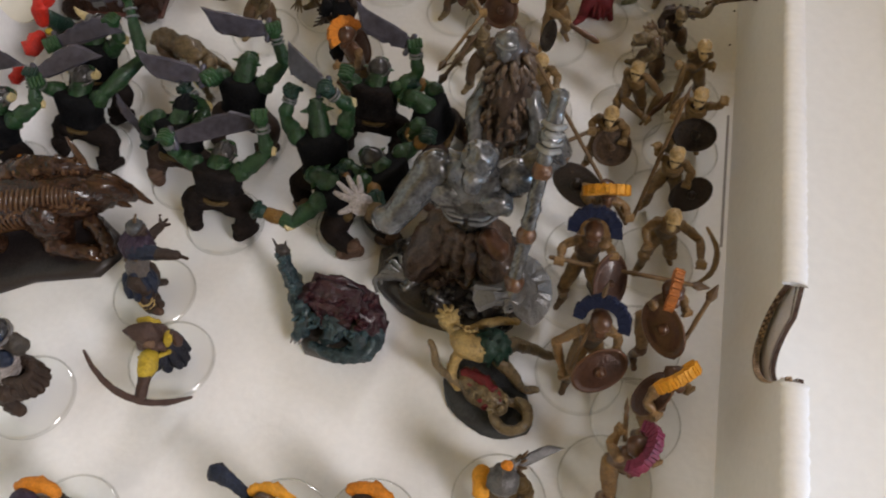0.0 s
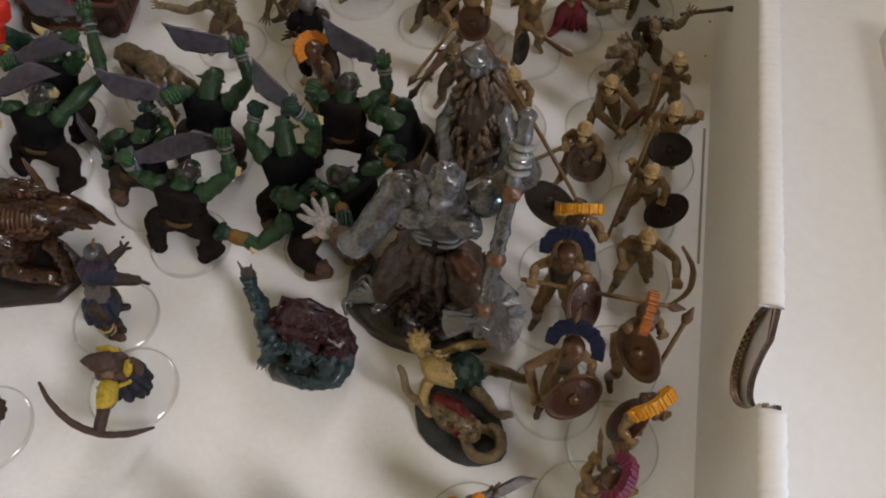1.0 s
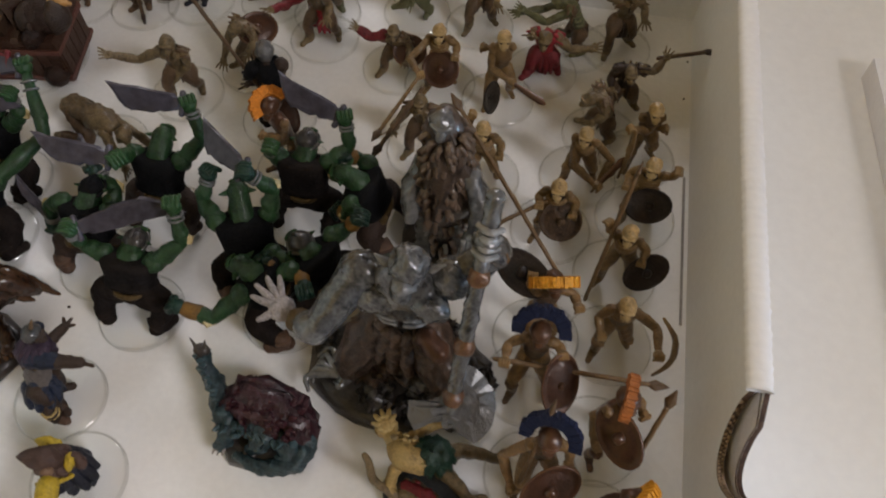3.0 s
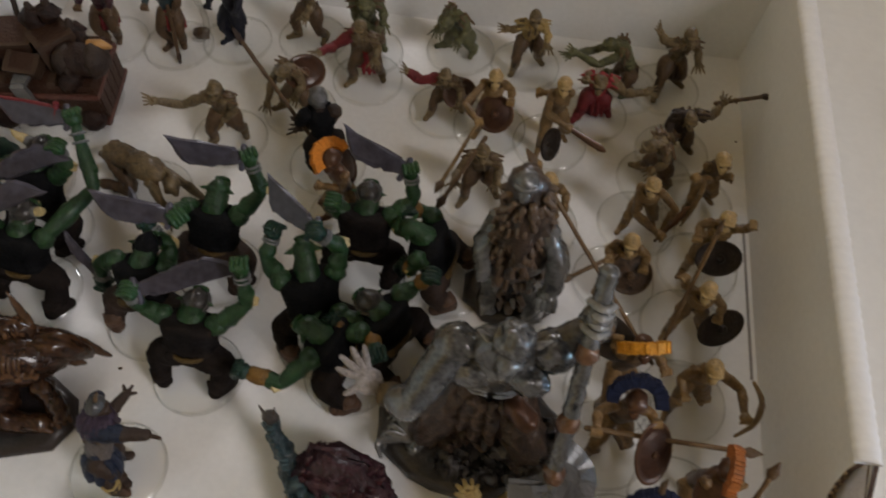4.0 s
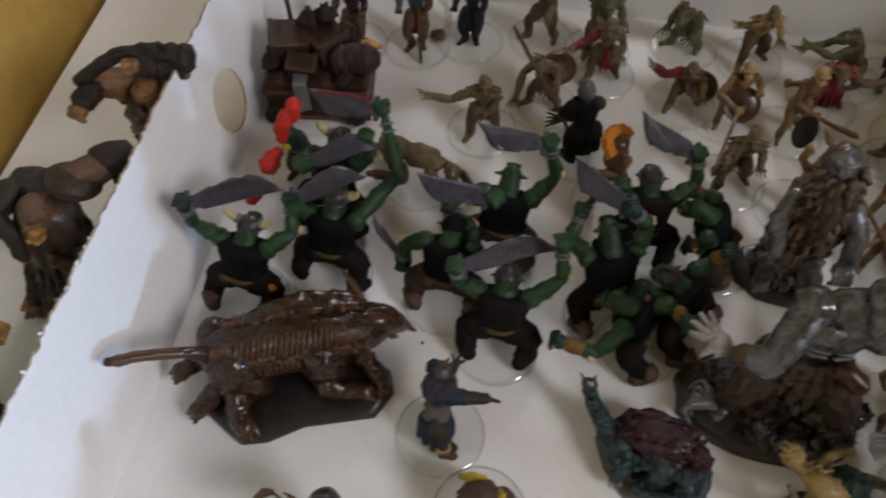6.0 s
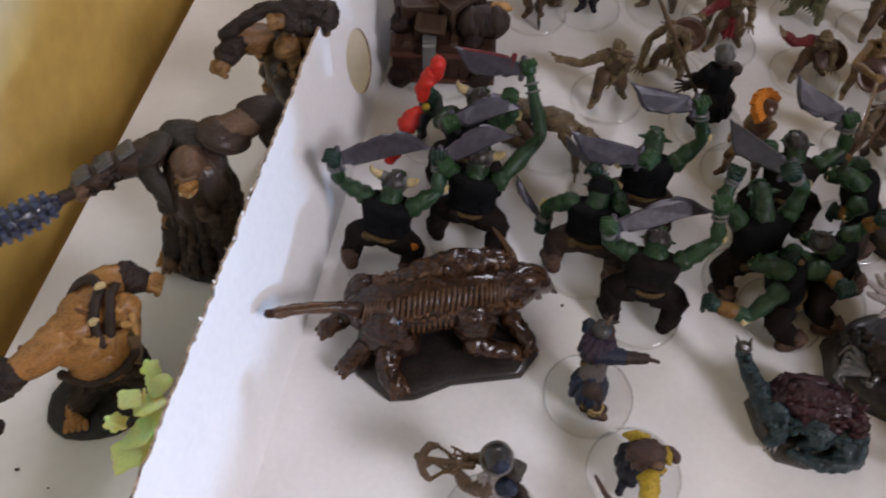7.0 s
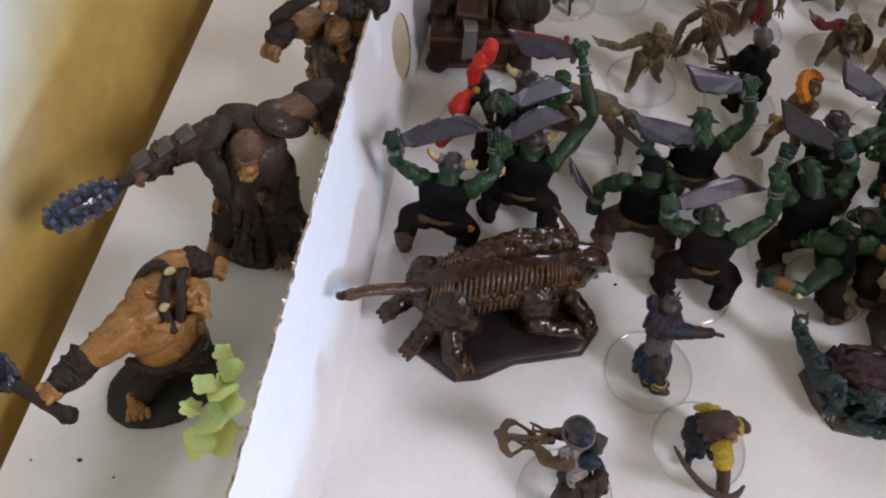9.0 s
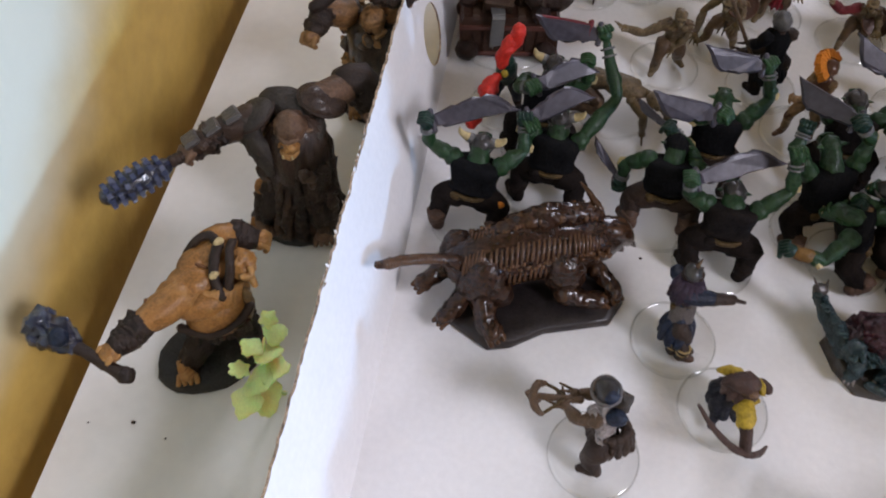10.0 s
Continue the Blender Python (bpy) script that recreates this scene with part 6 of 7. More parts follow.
def satyr():
    """A tan creature stretched over a dark oval stand, with a green cloth and a coiled serpent."""
    C = clay()
    at = (-65.0, -192.0)

    def L(x, y, z):
        return local(at, (x, y, z))

    C.mound(ring(22, 14.5, 9.8, -32, 0.03, 2), 3.0, M["slate"], 0.3)
    C.tube([L(-76, -181.5, 15), L(-73, -184, 15.5), L(-69, -184.5, 15), L(-65.5, -182.8, 14)], [2.2, 4.0, 3.4, 3.2], M["tan"], n=12, rough=0.12)
    C.blob(L(-79, -177.5, 15), (3.0, 3.0, 2.9), M["tan"])
    C.tube([L(-78, -179, 15), L(-75.5, -182, 15.2)], [1.8, 2.2], M["tan"], n=8)
    for k in range(9):
        a = 6.283 * k / 9
        C.tube([L(-79, -177.5, 17) + Vector((math.cos(a), math.sin(a), 0)) * 1.5, L(-79.5, -176.5, 17) + Vector((math.cos(a), math.sin(a), -0.4)) * 3.0], [0.9, 0.5], M["tan"], n=6)
    C.blob(L(-66, -182.5, 15.5), (5.0, 4.4, 3.8), M["green_dark"], turn=(10, 0, 20), rough=0.2)
    for k in range(12):
        a = 6.283 * k / 12
        C.tube([L(-66, -182.5, 17), L(-66, -182.5, 15) + Vector((math.cos(a) * 4.4, math.sin(a) * 4.0, 0)), L(-66, -182.5, 11.5) + Vector((math.cos(a) * 5.0, math.sin(a) * 4.6, 0))], [1.2, 1.2, 0.5], M["green_dark"], n=6, rough=0.25)
    for pts, rad in (([L(-64, -181, 13), L(-58.5, -178.5, 10), L(-51, -177.5, 4.5), L(-48.5, -176.5, 3)], [2.4, 1.9, 1.3, 1.2]), ([L(-64, -184.5, 12), L(-59, -187, 8), L(-55.5, -188.3, 3.2), L(-52, -187.3, 2)], [2.3, 1.7, 1.2, 1.2]),
                     ([L(-74, -181, 14.5), L(-68, -174, 11), L(-62.5, -170.8, 8), L(-60.5, -170.6, 7.5)], [1.7, 1.4, 1.1, 1.1]), ([L(-74, -185.5, 14), L(-75.5, -190, 10), L(-73, -193, 6.5)], [1.8, 1.5, 1.2])):
        C.tube(pts, rad, M["tan"] if rad[0] < 2 else M["rot"], n=9, rough=0.12)
    C.tube([L(-71, -192.5, 7), L(-75.5, -191.5, 9), L(-79.5, -190.5, 13.5), L(-80.5, -188.5, 17), L(-82, -186.6, 19)], [1.5, 1.3, 1.1, 1.0, 0.8], M["rot"], n=8)
    C.tube([L(-71, -190.5, 7), L(-65.5, -193, 7.5), L(-61, -196, 6.5)], [3.6, 4.0, 3.0], M["rot"], n=12, rough=0.15)
    C.tube([L(-72, -189.5, 9.5), L(-66, -191.5, 10.6), L(-61.5, -194.0, 9.2)], [1.4, 1.6, 1.0], M["crimson"], n=9, rough=0.2)
    r = random.Random(6)
    for k in range(60):
        u = r.random()
        p = L(-76, -181.5, 15).lerp(L(-64, -183.5, 14.5), u) + Vector((r.uniform(-1, 1), r.uniform(-3.4, 3.0), r.uniform(0.5, 3.2)))
        C.blob(p, (r.uniform(0.5, 1.1), r.uniform(0.4, 0.9), 0.6), M["tan"] if k % 3 else M["rot"], n=6, rings=4, rough=0.35)
        p = L(-71, -190.5, 9.5).lerp(L(-61, -196, 8.5), r.random()) + Vector((r.uniform(-2, 2), r.uniform(-3, 2.5), r.uniform(-0.5, 1.2)))
        C.blob(p, (r.uniform(0.5, 1.2), r.uniform(0.4, 1.0), 0.6), M["rot"] if k % 4 else M["crimson"], n=6, rings=4, rough=0.35)
    coil = [L(-57.5 + 4.6 * math.cos(a), -198.0 + 4.2 * math.sin(a), 4.6 + 0.35 * i) for i, a in enumerate([0.55 * j for j in range(15)])]
    C.tube(coil, [1.4] * 14 + [0.7], M["rot"], n=8)
    return C.finish("creature_figurine", "tan goat-legged creature figurine with green cloth on grey oval stand", "figurine", at)


def ogre(at, label, head, chest, belly, arms, feet, skin, torso, legs, cuffs, stand, extra):
    C = clay()
    C.crease, C.cell, C.dense = 0.05, 0.16, 2

    def L(p):
        return local(at, (p[0], p[1], p[2] + 6.0))

    C.mound([(x - at[0], y - at[1]) for x, y in stand], 3.6, M["slate"], 0.25)
    hd, ch, be = L(head), L(chest), L(belly)
    C.tube([be - Vector((0, 0, 5)), be, be.lerp(ch, 0.6), ch, ch.lerp(hd, 0.4)], [7.0, 9.4, 9.8, 8.8, 5.0], M[torso], n=18, squash=0.86, rough=0.03)
    C.blob(hd, (4.0, 4.3, 4.2), M[skin], n=12, rings=8)
    f = Vector((0.55, -0.7, -0.35))
    C.tube([hd + f * 2.0, hd + f * 4.0], [2.8, 2.0], M[skin], n=9)
    C.tube([hd + f * 3.0 + Vector((1.6, 1.6, 1.3)), hd + f * 3.9 + Vector((0, 0, 1.6)), hd + f * 3.0 + Vector((-1.8, -1.4, 1.3))], 0.9, M[skin], n=7)
    for (sh, el, hn), cf in zip(arms, cuffs):
        sh, el, hn = L(sh), L(el), L(hn)
        C.blob(sh, (4.6, 4.6, 4.4), M[torso], n=12)
        C.tube([sh, sh.lerp(el, 0.5), el], [4.8, 4.7, 3.6], M[torso] if cf == "plate" else M[skin], n=14, rough=0.04)
        C.tube([el, el.lerp(hn, 0.5), hn], [3.3, 3.2, 2.3], M[skin], n=12, rough=0.04)
        for k in range(6):
            p = el.lerp(hn, 0.05 + 0.13 * k)
            q = el.lerp(hn, 0.12 + 0.13 * k)
            C.tube([p, q], [4.3 - 0.15 * k, 4.15 - 0.15 * k], M[cf], n=10, rough=0.12)
        C.blob(hn, (2.9, 2.9, 2.6), M[skin], n=10)
        d = (hn - el).normalized()
        s = d.cross(Vector((0, 0, 1))).normalized()
        for k in range(4):
            o = hn + s * (k - 1.5) * 1.4
            C.tube([o + d * 1.0 + Vector((0, 0, 1.4)), o + d * 2.6, o + d * 1.6 - Vector((0, 0, 1.8))], 0.85, M[skin], n=7)
    for hip, ft in feet:
        hip, ft = L(hip), L(ft)
        kn = hip.lerp(ft, 0.5) + Vector((1.2, -2.5, 1.5))
        C.tube([hip, hip.lerp(kn, 0.5), kn, kn.lerp(ft, 0.6), ft + Vector((0, 0, 2))], [5.0, 4.9, 3.8, 3.4, 3.0], M[legs], n=12, rough=0.14)
        C.tube([ft + Vector((0, 0, 2.0)), ft + Vector((1.5, -3.8, 1.6))], [2.7, 2.5], M[skin], n=9)
        for k in range(4):
            C.tube([ft + Vector((-0.6 + k * 1.5, -4.4 + 0.4 * k, 1.5)), ft + Vector((-0.2 + k * 1.7, -7.0 + 0.6 * k, 1.1))], [0.95, 0.75], M[skin], n=7)
    extra(C, L)
    return C.finish("ogre_figurine", label, "figurine", at, "ogre figurines", z=TABLE)


def armoured(C, L):
    r = random.Random(5)
    # heavy coat down to the stand: a flared body with folds, sashes and torn hem
    C.tube([L((-287, -147.5, 31)), L((-287, -149, 24)), L((-287, -150.5, 12)), L((-287.5, -152, 0)), L((-288, -152.5, -2))], [9.5, 10.4, 10.8, 12.6, 12.8], M["plate"], n=24, squash=0.84, rough=0.07, side=(0, 1, 0))
    for k in range(15):
        a = 6.283 * k / 15 + r.uniform(-0.1, 0.1)
        d = Vector((math.cos(a) * 10.0, math.sin(a) * 8.6, 0))
        C.tube([L((-287, -150, 22 + r.uniform(-6, 3))) + d * 0.92, L((-287.5, -151.5, 9)) + d * 1.0 + Vector((r.uniform(-1, 1), 0, 0)), L((-288, -152.8, -1.0)) + d * r.uniform(1.1, 1.28)], [1.0, 2.0, 2.4], M["plate"] if k % 4 else M["strap"], n=9, rough=0.2)
    for k in range(14):
        a = r.uniform(3.3, 6.1)
        C.blob(L((-287.5, -151, r.uniform(2, 26))) + Vector((math.cos(a) * 10.4, math.sin(a) * 9.0, 0)), (r.uniform(1.5, 3.5), r.uniform(1.2, 2.2), r.uniform(1.5, 3.5)), M["strap"] if k % 3 else M["plate"], turn=(0, r.uniform(-40, 40), 0), n=8, rings=6, rough=0.3)
    # a heavy bald head sunk in a collar, with a flat pink muzzle
    C.tube([L((-287.3 + math.cos(a) * 7.4, -147.0 + math.sin(a) * 6.0, 33.5 + 1.6 * math.sin(a))) for a in [radians(-20 + 22 * k) for k in range(11)]], 1.9, M["cape"], n=10, rough=0.12)
    C.blob(L((-287.2, -149.6, 36.4)), (4.9, 5.4, 5.0), M["hide"], turn=(-25, 0, 0), n=18, rings=12, rough=0.05)
    C.blob(L((-286.9, -154.0, 33.4)), (3.4, 2.6, 2.6), M["flesh"], n=14, rings=10, rough=0.15)
    C.tube([L((-289.4, -153.8, 36.2)), L((-286.9, -155.4, 36.0)), L((-284.4, -153.6, 36.2))], 0.9, M["hide"], n=8)
    C.tube([L((-289.0, -155.0, 31.6)), L((-286.7, -156.4, 30.8)), L((-284.6, -154.8, 31.6))], 1.0, M["flesh"], n=8, rough=0.2)
    for x in (-288.3, -285.6):
        C.blob(L((x, -155.9, 34.4)), (0.8, 0.6, 0.6), M["strap"], n=6, rings=4)
        C.tube([L((x, -157.0, 31.0)), L((x, -157.3, 32.4))], [0.5, 0.2], M["cream"], n=5)
    for s in (-1, 1):
        C.tube([L((-287.2 + s * 4.6, -150, 35.5)), L((-287.2 + s * 6.2, -149.5, 36.0))], [1.2, 0.5], M["hide"], n=7)
    # a capped shoulder and a draped cape over the other
    for c, turn, q in (((-280.0, -139.8, 38.6), (8, 26, 30), (7.4, 6.2, 3.2)), ((-280.6, -140.2, 39.8), (8, 26, 30), (5.4, 4.6, 2.8)), ((-290.0, -141.5, 37.5), (0, 0, -12), (9.0, 5.0, 3.4)), ((-299.0, -147.5, 36.8), (10, -28, -24), (7.0, 6.6, 3.0))):
        C.blob(L(c), q, M["plate"] if c[0] > -285 else M["cape"], turn=turn, n=18, rings=10, rough=0.04)
        m = Matrix.Translation(L(c)) @ pose(0, 0, 0, *turn)
        C.tube([m @ Vector((math.cos(a) * q[0], math.sin(a) * q[1], -0.3)) for a in [6.283 * k / 16 for k in range(17)]], 0.55, M["strap"], n=6)
    C.tube([L((-303.0, -150.0, 37.5)), L((-299.5, -152.0, 34.0)), L((-296.5, -154.5, 29.0)), L((-294.0, -156.5, 22.0))], [3.6, 5.2, 4.4, 2.0], M["cape"], n=14, squash=0.55, rough=0.06, side=(-0.6, -0.7, 0.3))
    # overlapping plates down the sword arm
    for k in range(3):
        p = L((-303.8, -151.5, 40.2)).lerp(L((-313.6, -160.0, 37.6)), k / 2)
        C.prism([(-2.6, -3.4), (2.2, -3.2), (2.8, 0), (2.2, 3.2), (-2.6, 3.4)], 1.8, Matrix.Translation(p) @ pose(0, 0, 0, 14, 16, 222), M["studs_plate"], bevel=0.2, rough=0.2)
    for k in range(3):
        p = L((-306, -155.5, 35.5)).lerp(L((-312.0, -161.0, 33.5)), k / 2)
        C.blob(p, (2.6, 2.4, 2.4), M["strap"], rough=0.3)
    # studded club
    a, b = L((-312.5, -160, 34)), L((-332, -181.5, 34))
    C.tube([a, a.lerp(b, 0.3)], [1.5, 1.5], M["strap"], n=9)
    for k in range(5):
        C.tube([a.lerp(b, 0.06 + 0.05 * k), a.lerp(b, 0.08 + 0.05 * k)], [1.9, 1.9], M["strap"], n=9)
    C.tube([a.lerp(b, 0.34), a.lerp(b, 0.5), a.lerp(b, 0.75), a.lerp(b, 0.96)], [2.4, 3.6, 4.0, 2.6], M["studs"], n=12)
    d = (b - a).normalized()
    u = d.cross(Vector((0, 0, 1))).normalized()
    w = u.cross(d)
    for i in range(7):
        for k in range(8):
            an = 6.283 * (k + 0.5 * (i % 2)) / 8
            rad = (3.0, 3.7, 3.9, 4.0, 4.0, 3.6, 2.9)[i]
            p = a.lerp(b, 0.40 + 0.09 * i) + (u * math.cos(an) + w * math.sin(an)) * rad
            q = (u * math.cos(an) + w * math.sin(an))
            m = Matrix((d, q.cross(d), q)).transposed().to_4x4()
            m.translation = p
            C.box(m, (1.05, 1.15, 1.0), M["studs"], taper=0.62)
    # a bare knee, a wrapped shin and a bare foot before the coat
    C.blob(L((-300.0, -152.0, 8.0)), (3.0, 2.8, 3.4), M["flesh"], n=14, rings=10, rough=0.06)
    C.tube([L((-300.2, -153.0, 6.0)), L((-300.8, -156.5, -1.0))], [3.0, 2.9], M["strap"], n=12, rough=0.1)
    C.blob(L((-301.0, -159.0, -1.6)), (3.2, 3.4, 2.0), M["flesh"], n=14, rings=10, rough=0.06)
    for k in range(4):
        C.tube([L((-303.2 + 1.4 * k, -160.5, -1.6)), L((-303.6 + 1.5 * k, -162.6, -2.2))], [0.9, 0.7], M["flesh"], n=7)
    # thick dark guard on the other arm
    C.tube([L((-276, -131, 37)), L((-271.5, -128.5, 36)), L((-268, -131.5, 31))], [5.2, 5.8, 4.6], M["strap"], n=14, rough=0.06)


def bare(C, L):
    r = random.Random(14)
    # folds of flesh, shoulder blades, spine
    for c, q in (((-303.0, -198.5, 26.0), (7.4, 5.6, 4.6)), ((-299.5, -190.0, 28.0), (5.4, 5.0, 4.2)), ((-297.5, -202.0, 17.5), (8.0, 6.0, 6.5))):
        C.blob(L(c), q, M["flesh"], turn=(0, 0, 40), n=24, rings=16, rough=0.025)
    # muscles of the back and the swell of the arm
    for c, q, t in (((-306.5, -203.0, 25.5), (5.6, 4.6, 4.4), 55), ((-299.5, -203.5, 23.0), (6.8, 4.0, 4.0), 25), ((-303.5, -193.5, 28.5), (5.0, 3.6, 3.0), 60), ((-309.0, -207.0, 26.0), (4.2, 3.6, 3.6), 50), ((-294.5, -199.0, 18.0), (5.0, 4.4, 5.0), 20)):
        C.blob(L(c), q, M["flesh"], turn=(0, 0, t), n=20, rings=14, rough=0.03)
    # brow, ear, nose
    C.tube([L((-287.0, -194.5, 31.0)), L((-286.3, -196.0, 29.8)), L((-288.5, -197.0, 30.2))], 0.9, M["flesh"], n=7)
    C.tube([L((-286.8, -195.8, 28.2)), L((-285.6, -197.2, 27.0))], [1.2, 0.9], M["flesh"], n=7)
    C.blob(L((-293.2, -194.8, 28.6)), (1.0, 0.7, 1.5), M["flesh"])
    # grooves between the muscles, washed in brown
    for pts in ([(-306.5, -199.5, 27.0), (-302.0, -201.6, 26.3), (-297.6, -198.4, 26.6), (-296.0, -195.0, 26.6)], [(-308.5, -203.5, 29.6), (-305.0, -206.8, 26.6), (-300.5, -207.0, 22.0)], [(-303.6, -194.6, 31.0), (-299.8, -195.6, 30.6), (-297.4, -194.8, 28.0)], [(-312.0, -207.0, 29.4), (-310.0, -210.0, 29.2), (-307.5, -211.5, 26.5)], [(-300.5, -203.0, 25.6), (-297.0, -205.8, 21.6), (-293.0, -204.0, 17.5)]):
        C.tube([L((x, y, z - 0.6)) for x, y, z in pts], 0.5, M["flesh_fold"], n=6, rough=0.2)
    # harness: over the shoulder, round the neck, down to the belt; a buckle and a horn
    for pts, wide in (([(-307.0, -191.0, 27.2), (-303.5, -188.8, 31.8), (-299.5, -187.6, 33.2), (-296.6, -190.2, 32.2)], 1.25), ([(-296.8, -189.5, 32.6), (-297.0, -193.2, 31.6), (-296.4, -197.4, 29.2), (-294.2, -201.4, 24.8)], 1.5), ([(-293.6, -187.6, 32.0), (-293.2, -191.0, 33.4), (-292.2, -195.0, 31.6), (-292.6, -198.8, 26.5)], 1.3), ([(-305.0, -208.5, 18.0), (-297.0, -208.6, 16.4), (-290.5, -203.8, 17.0), (-288.0, -199.0, 19.0)], 1.3)):
        C.tube([L(p) for p in pts], wide, M["strap"], n=9, squash=0.7, rough=0.1)
    for p in ((-296.4, -189.6, 34.0), (-296.0, -197.8, 30.4)):
        C.blob(L(p), (1.5, 1.1, 0.9), M["cream"], turn=(20, 0, 40), n=8, rings=6, rough=0.25)
    for k in range(9):
        p = L((-303 + 1.6 * k, -205.5 + 0.9 * abs(k - 3), 12.5))
        C.tube([p, p - Vector((0, 0.6, 4.5 + (k % 2)))], [1.9, 1.2], M["strap"], n=7, rough=0.2)
    C.tube([L((-289.5, -196.5, 22)), L((-288.8, -198.5, 17)), L((-290, -200, 12))], [1.3, 1.6, 0.9], M["bone"], n=8)
    a, b = L((-312, -226, 23)), L((-338, -217.5, 28))
    C.tube([a, a.lerp(b, 0.35), a.lerp(b, 0.6)], [1.9, 1.6, 1.8], M["strap"], n=9)
    C.blob(a, (2.3, 2.3, 2.3), M["strap"])
    C.tube([a.lerp(b, 0.58), a.lerp(b, 0.75), a.lerp(b, 0.95)], [2.6, 4.2, 4.4], M["studs"], n=10, rough=0.2)
    for k in range(4):
        p = a.lerp(b, 0.92) + Vector((0, math.cos(1.57 * k) * 3.4, math.sin(1.57 * k) * 3.4))
        C.blob(p, (2.6, 1.9, 1.9), M["studs"], rough=0.15)
    C.blob(a.lerp(b, 0.72) + Vector((1.5, -1.5, 3.2)), (2.6, 2.4, 2.0), M["blue"])


def hairy(C, L):
    r = random.Random(17)
    for k in range(34):
        a, z = r.uniform(0, 6.283), r.uniform(12, 36)
        q = Vector((math.cos(a) * 8.6, math.sin(a) * 7.6, 0))
        C.blob(L((-275, -99.5, z)) + q, (r.uniform(1.2, 3.2), r.uniform(1.2, 2.6), r.uniform(1.4, 3.0)), M["tawny"] if k % 5 < 3 else M["fur"], turn=(0, r.uniform(0, 60), r.uniform(0, 180)), n=8, rings=6, rough=0.3)
    for k in range(12):
        a = 6.283 * k / 12
        C.blob(L((-275, -100, 24)) + Vector((math.cos(a) * 6.5, math.sin(a) * 5.5, 4 * math.sin(3 * a))), (2.8, 2.6, 3.0), M["tawny"] if k % 3 else M["strap"], rough=0.25)
    C.tube([L((-290, -108, 44)), L((-278, -100, 49)), L((-262, -95, 45))], [2.0, 2.2, 4.8], M["strap"], n=10, rough=0.15)


beast()
grey_giant()
shaggy_troll()
shell_monster()
satyr()
ogre((-289.0, -153.0), "armoured brown ogre figurine with studded club beside the tray", (-287.2, -149.4, 35.5), (-288, -146, 31), (-288, -149.5, 19),
     (((-299, -148, 36), (-309, -155, 35), (-314, -161.5, 34)), ((-281, -139, 38), (-272.5, -129, 36), (-267.5, -134.5, 29))),
     (((-293, -152, 12), (-300.5, -158, -3)), ((-284, -152, 12), (-281, -158, -3))), "hide", "plate", "strap", ("plate", "strap"), [(-289 + x, -152 + y) for x, y in ring(20, 17, 12, 10, 0.04, 1)], armoured)
ogre((-301.0, -203.0), "bare-chested ochre ogre figurine with dark club on grey stand", (-290.6, -192.0, 28.5), (-298.5, -192.5, 24), (-297.5, -198.5, 15),
     (((-304, -203, 26), (-311.5, -212.5, 26), (-317, -221.3, 25)), ((-300, -187, 28), (-296, -182.3, 27), (-289.5, -181.6, 24.5))),
     (((-302, -201, 9), (-308, -210.5, -3)), ((-294, -198, 9), (-291, -198.5, -3))), "flesh", "flesh", "strap", ("strap", "strap"), [(-303 + x, -205 + y) for x, y in ring(20, 16.5, 12.0, 38, 0.03, 4)], bare)
ogre((-276.0, -99.0), "brown hairy ogre figurine with both arms raised beside the tray", (-273.0, -103.5, 38), (-274.5, -100, 32), (-275, -99, 18),
     (((-282, -99, 36), (-288, -105, 40), (-290.5, -113, 37)), ((-268, -97, 36), (-264, -96, 42), (-275, -101.5, 47))),
     (((-280, -99, 9), (-282, -104, -3)), ((-271, -99, 9), (-269, -104, -3))), "tawny", "fur", "strap", ("strap", "strap"), [(-276 + x, -98 + y) for x, y in ring(20, 13, 11, 0, 0.04, 6)], hairy)


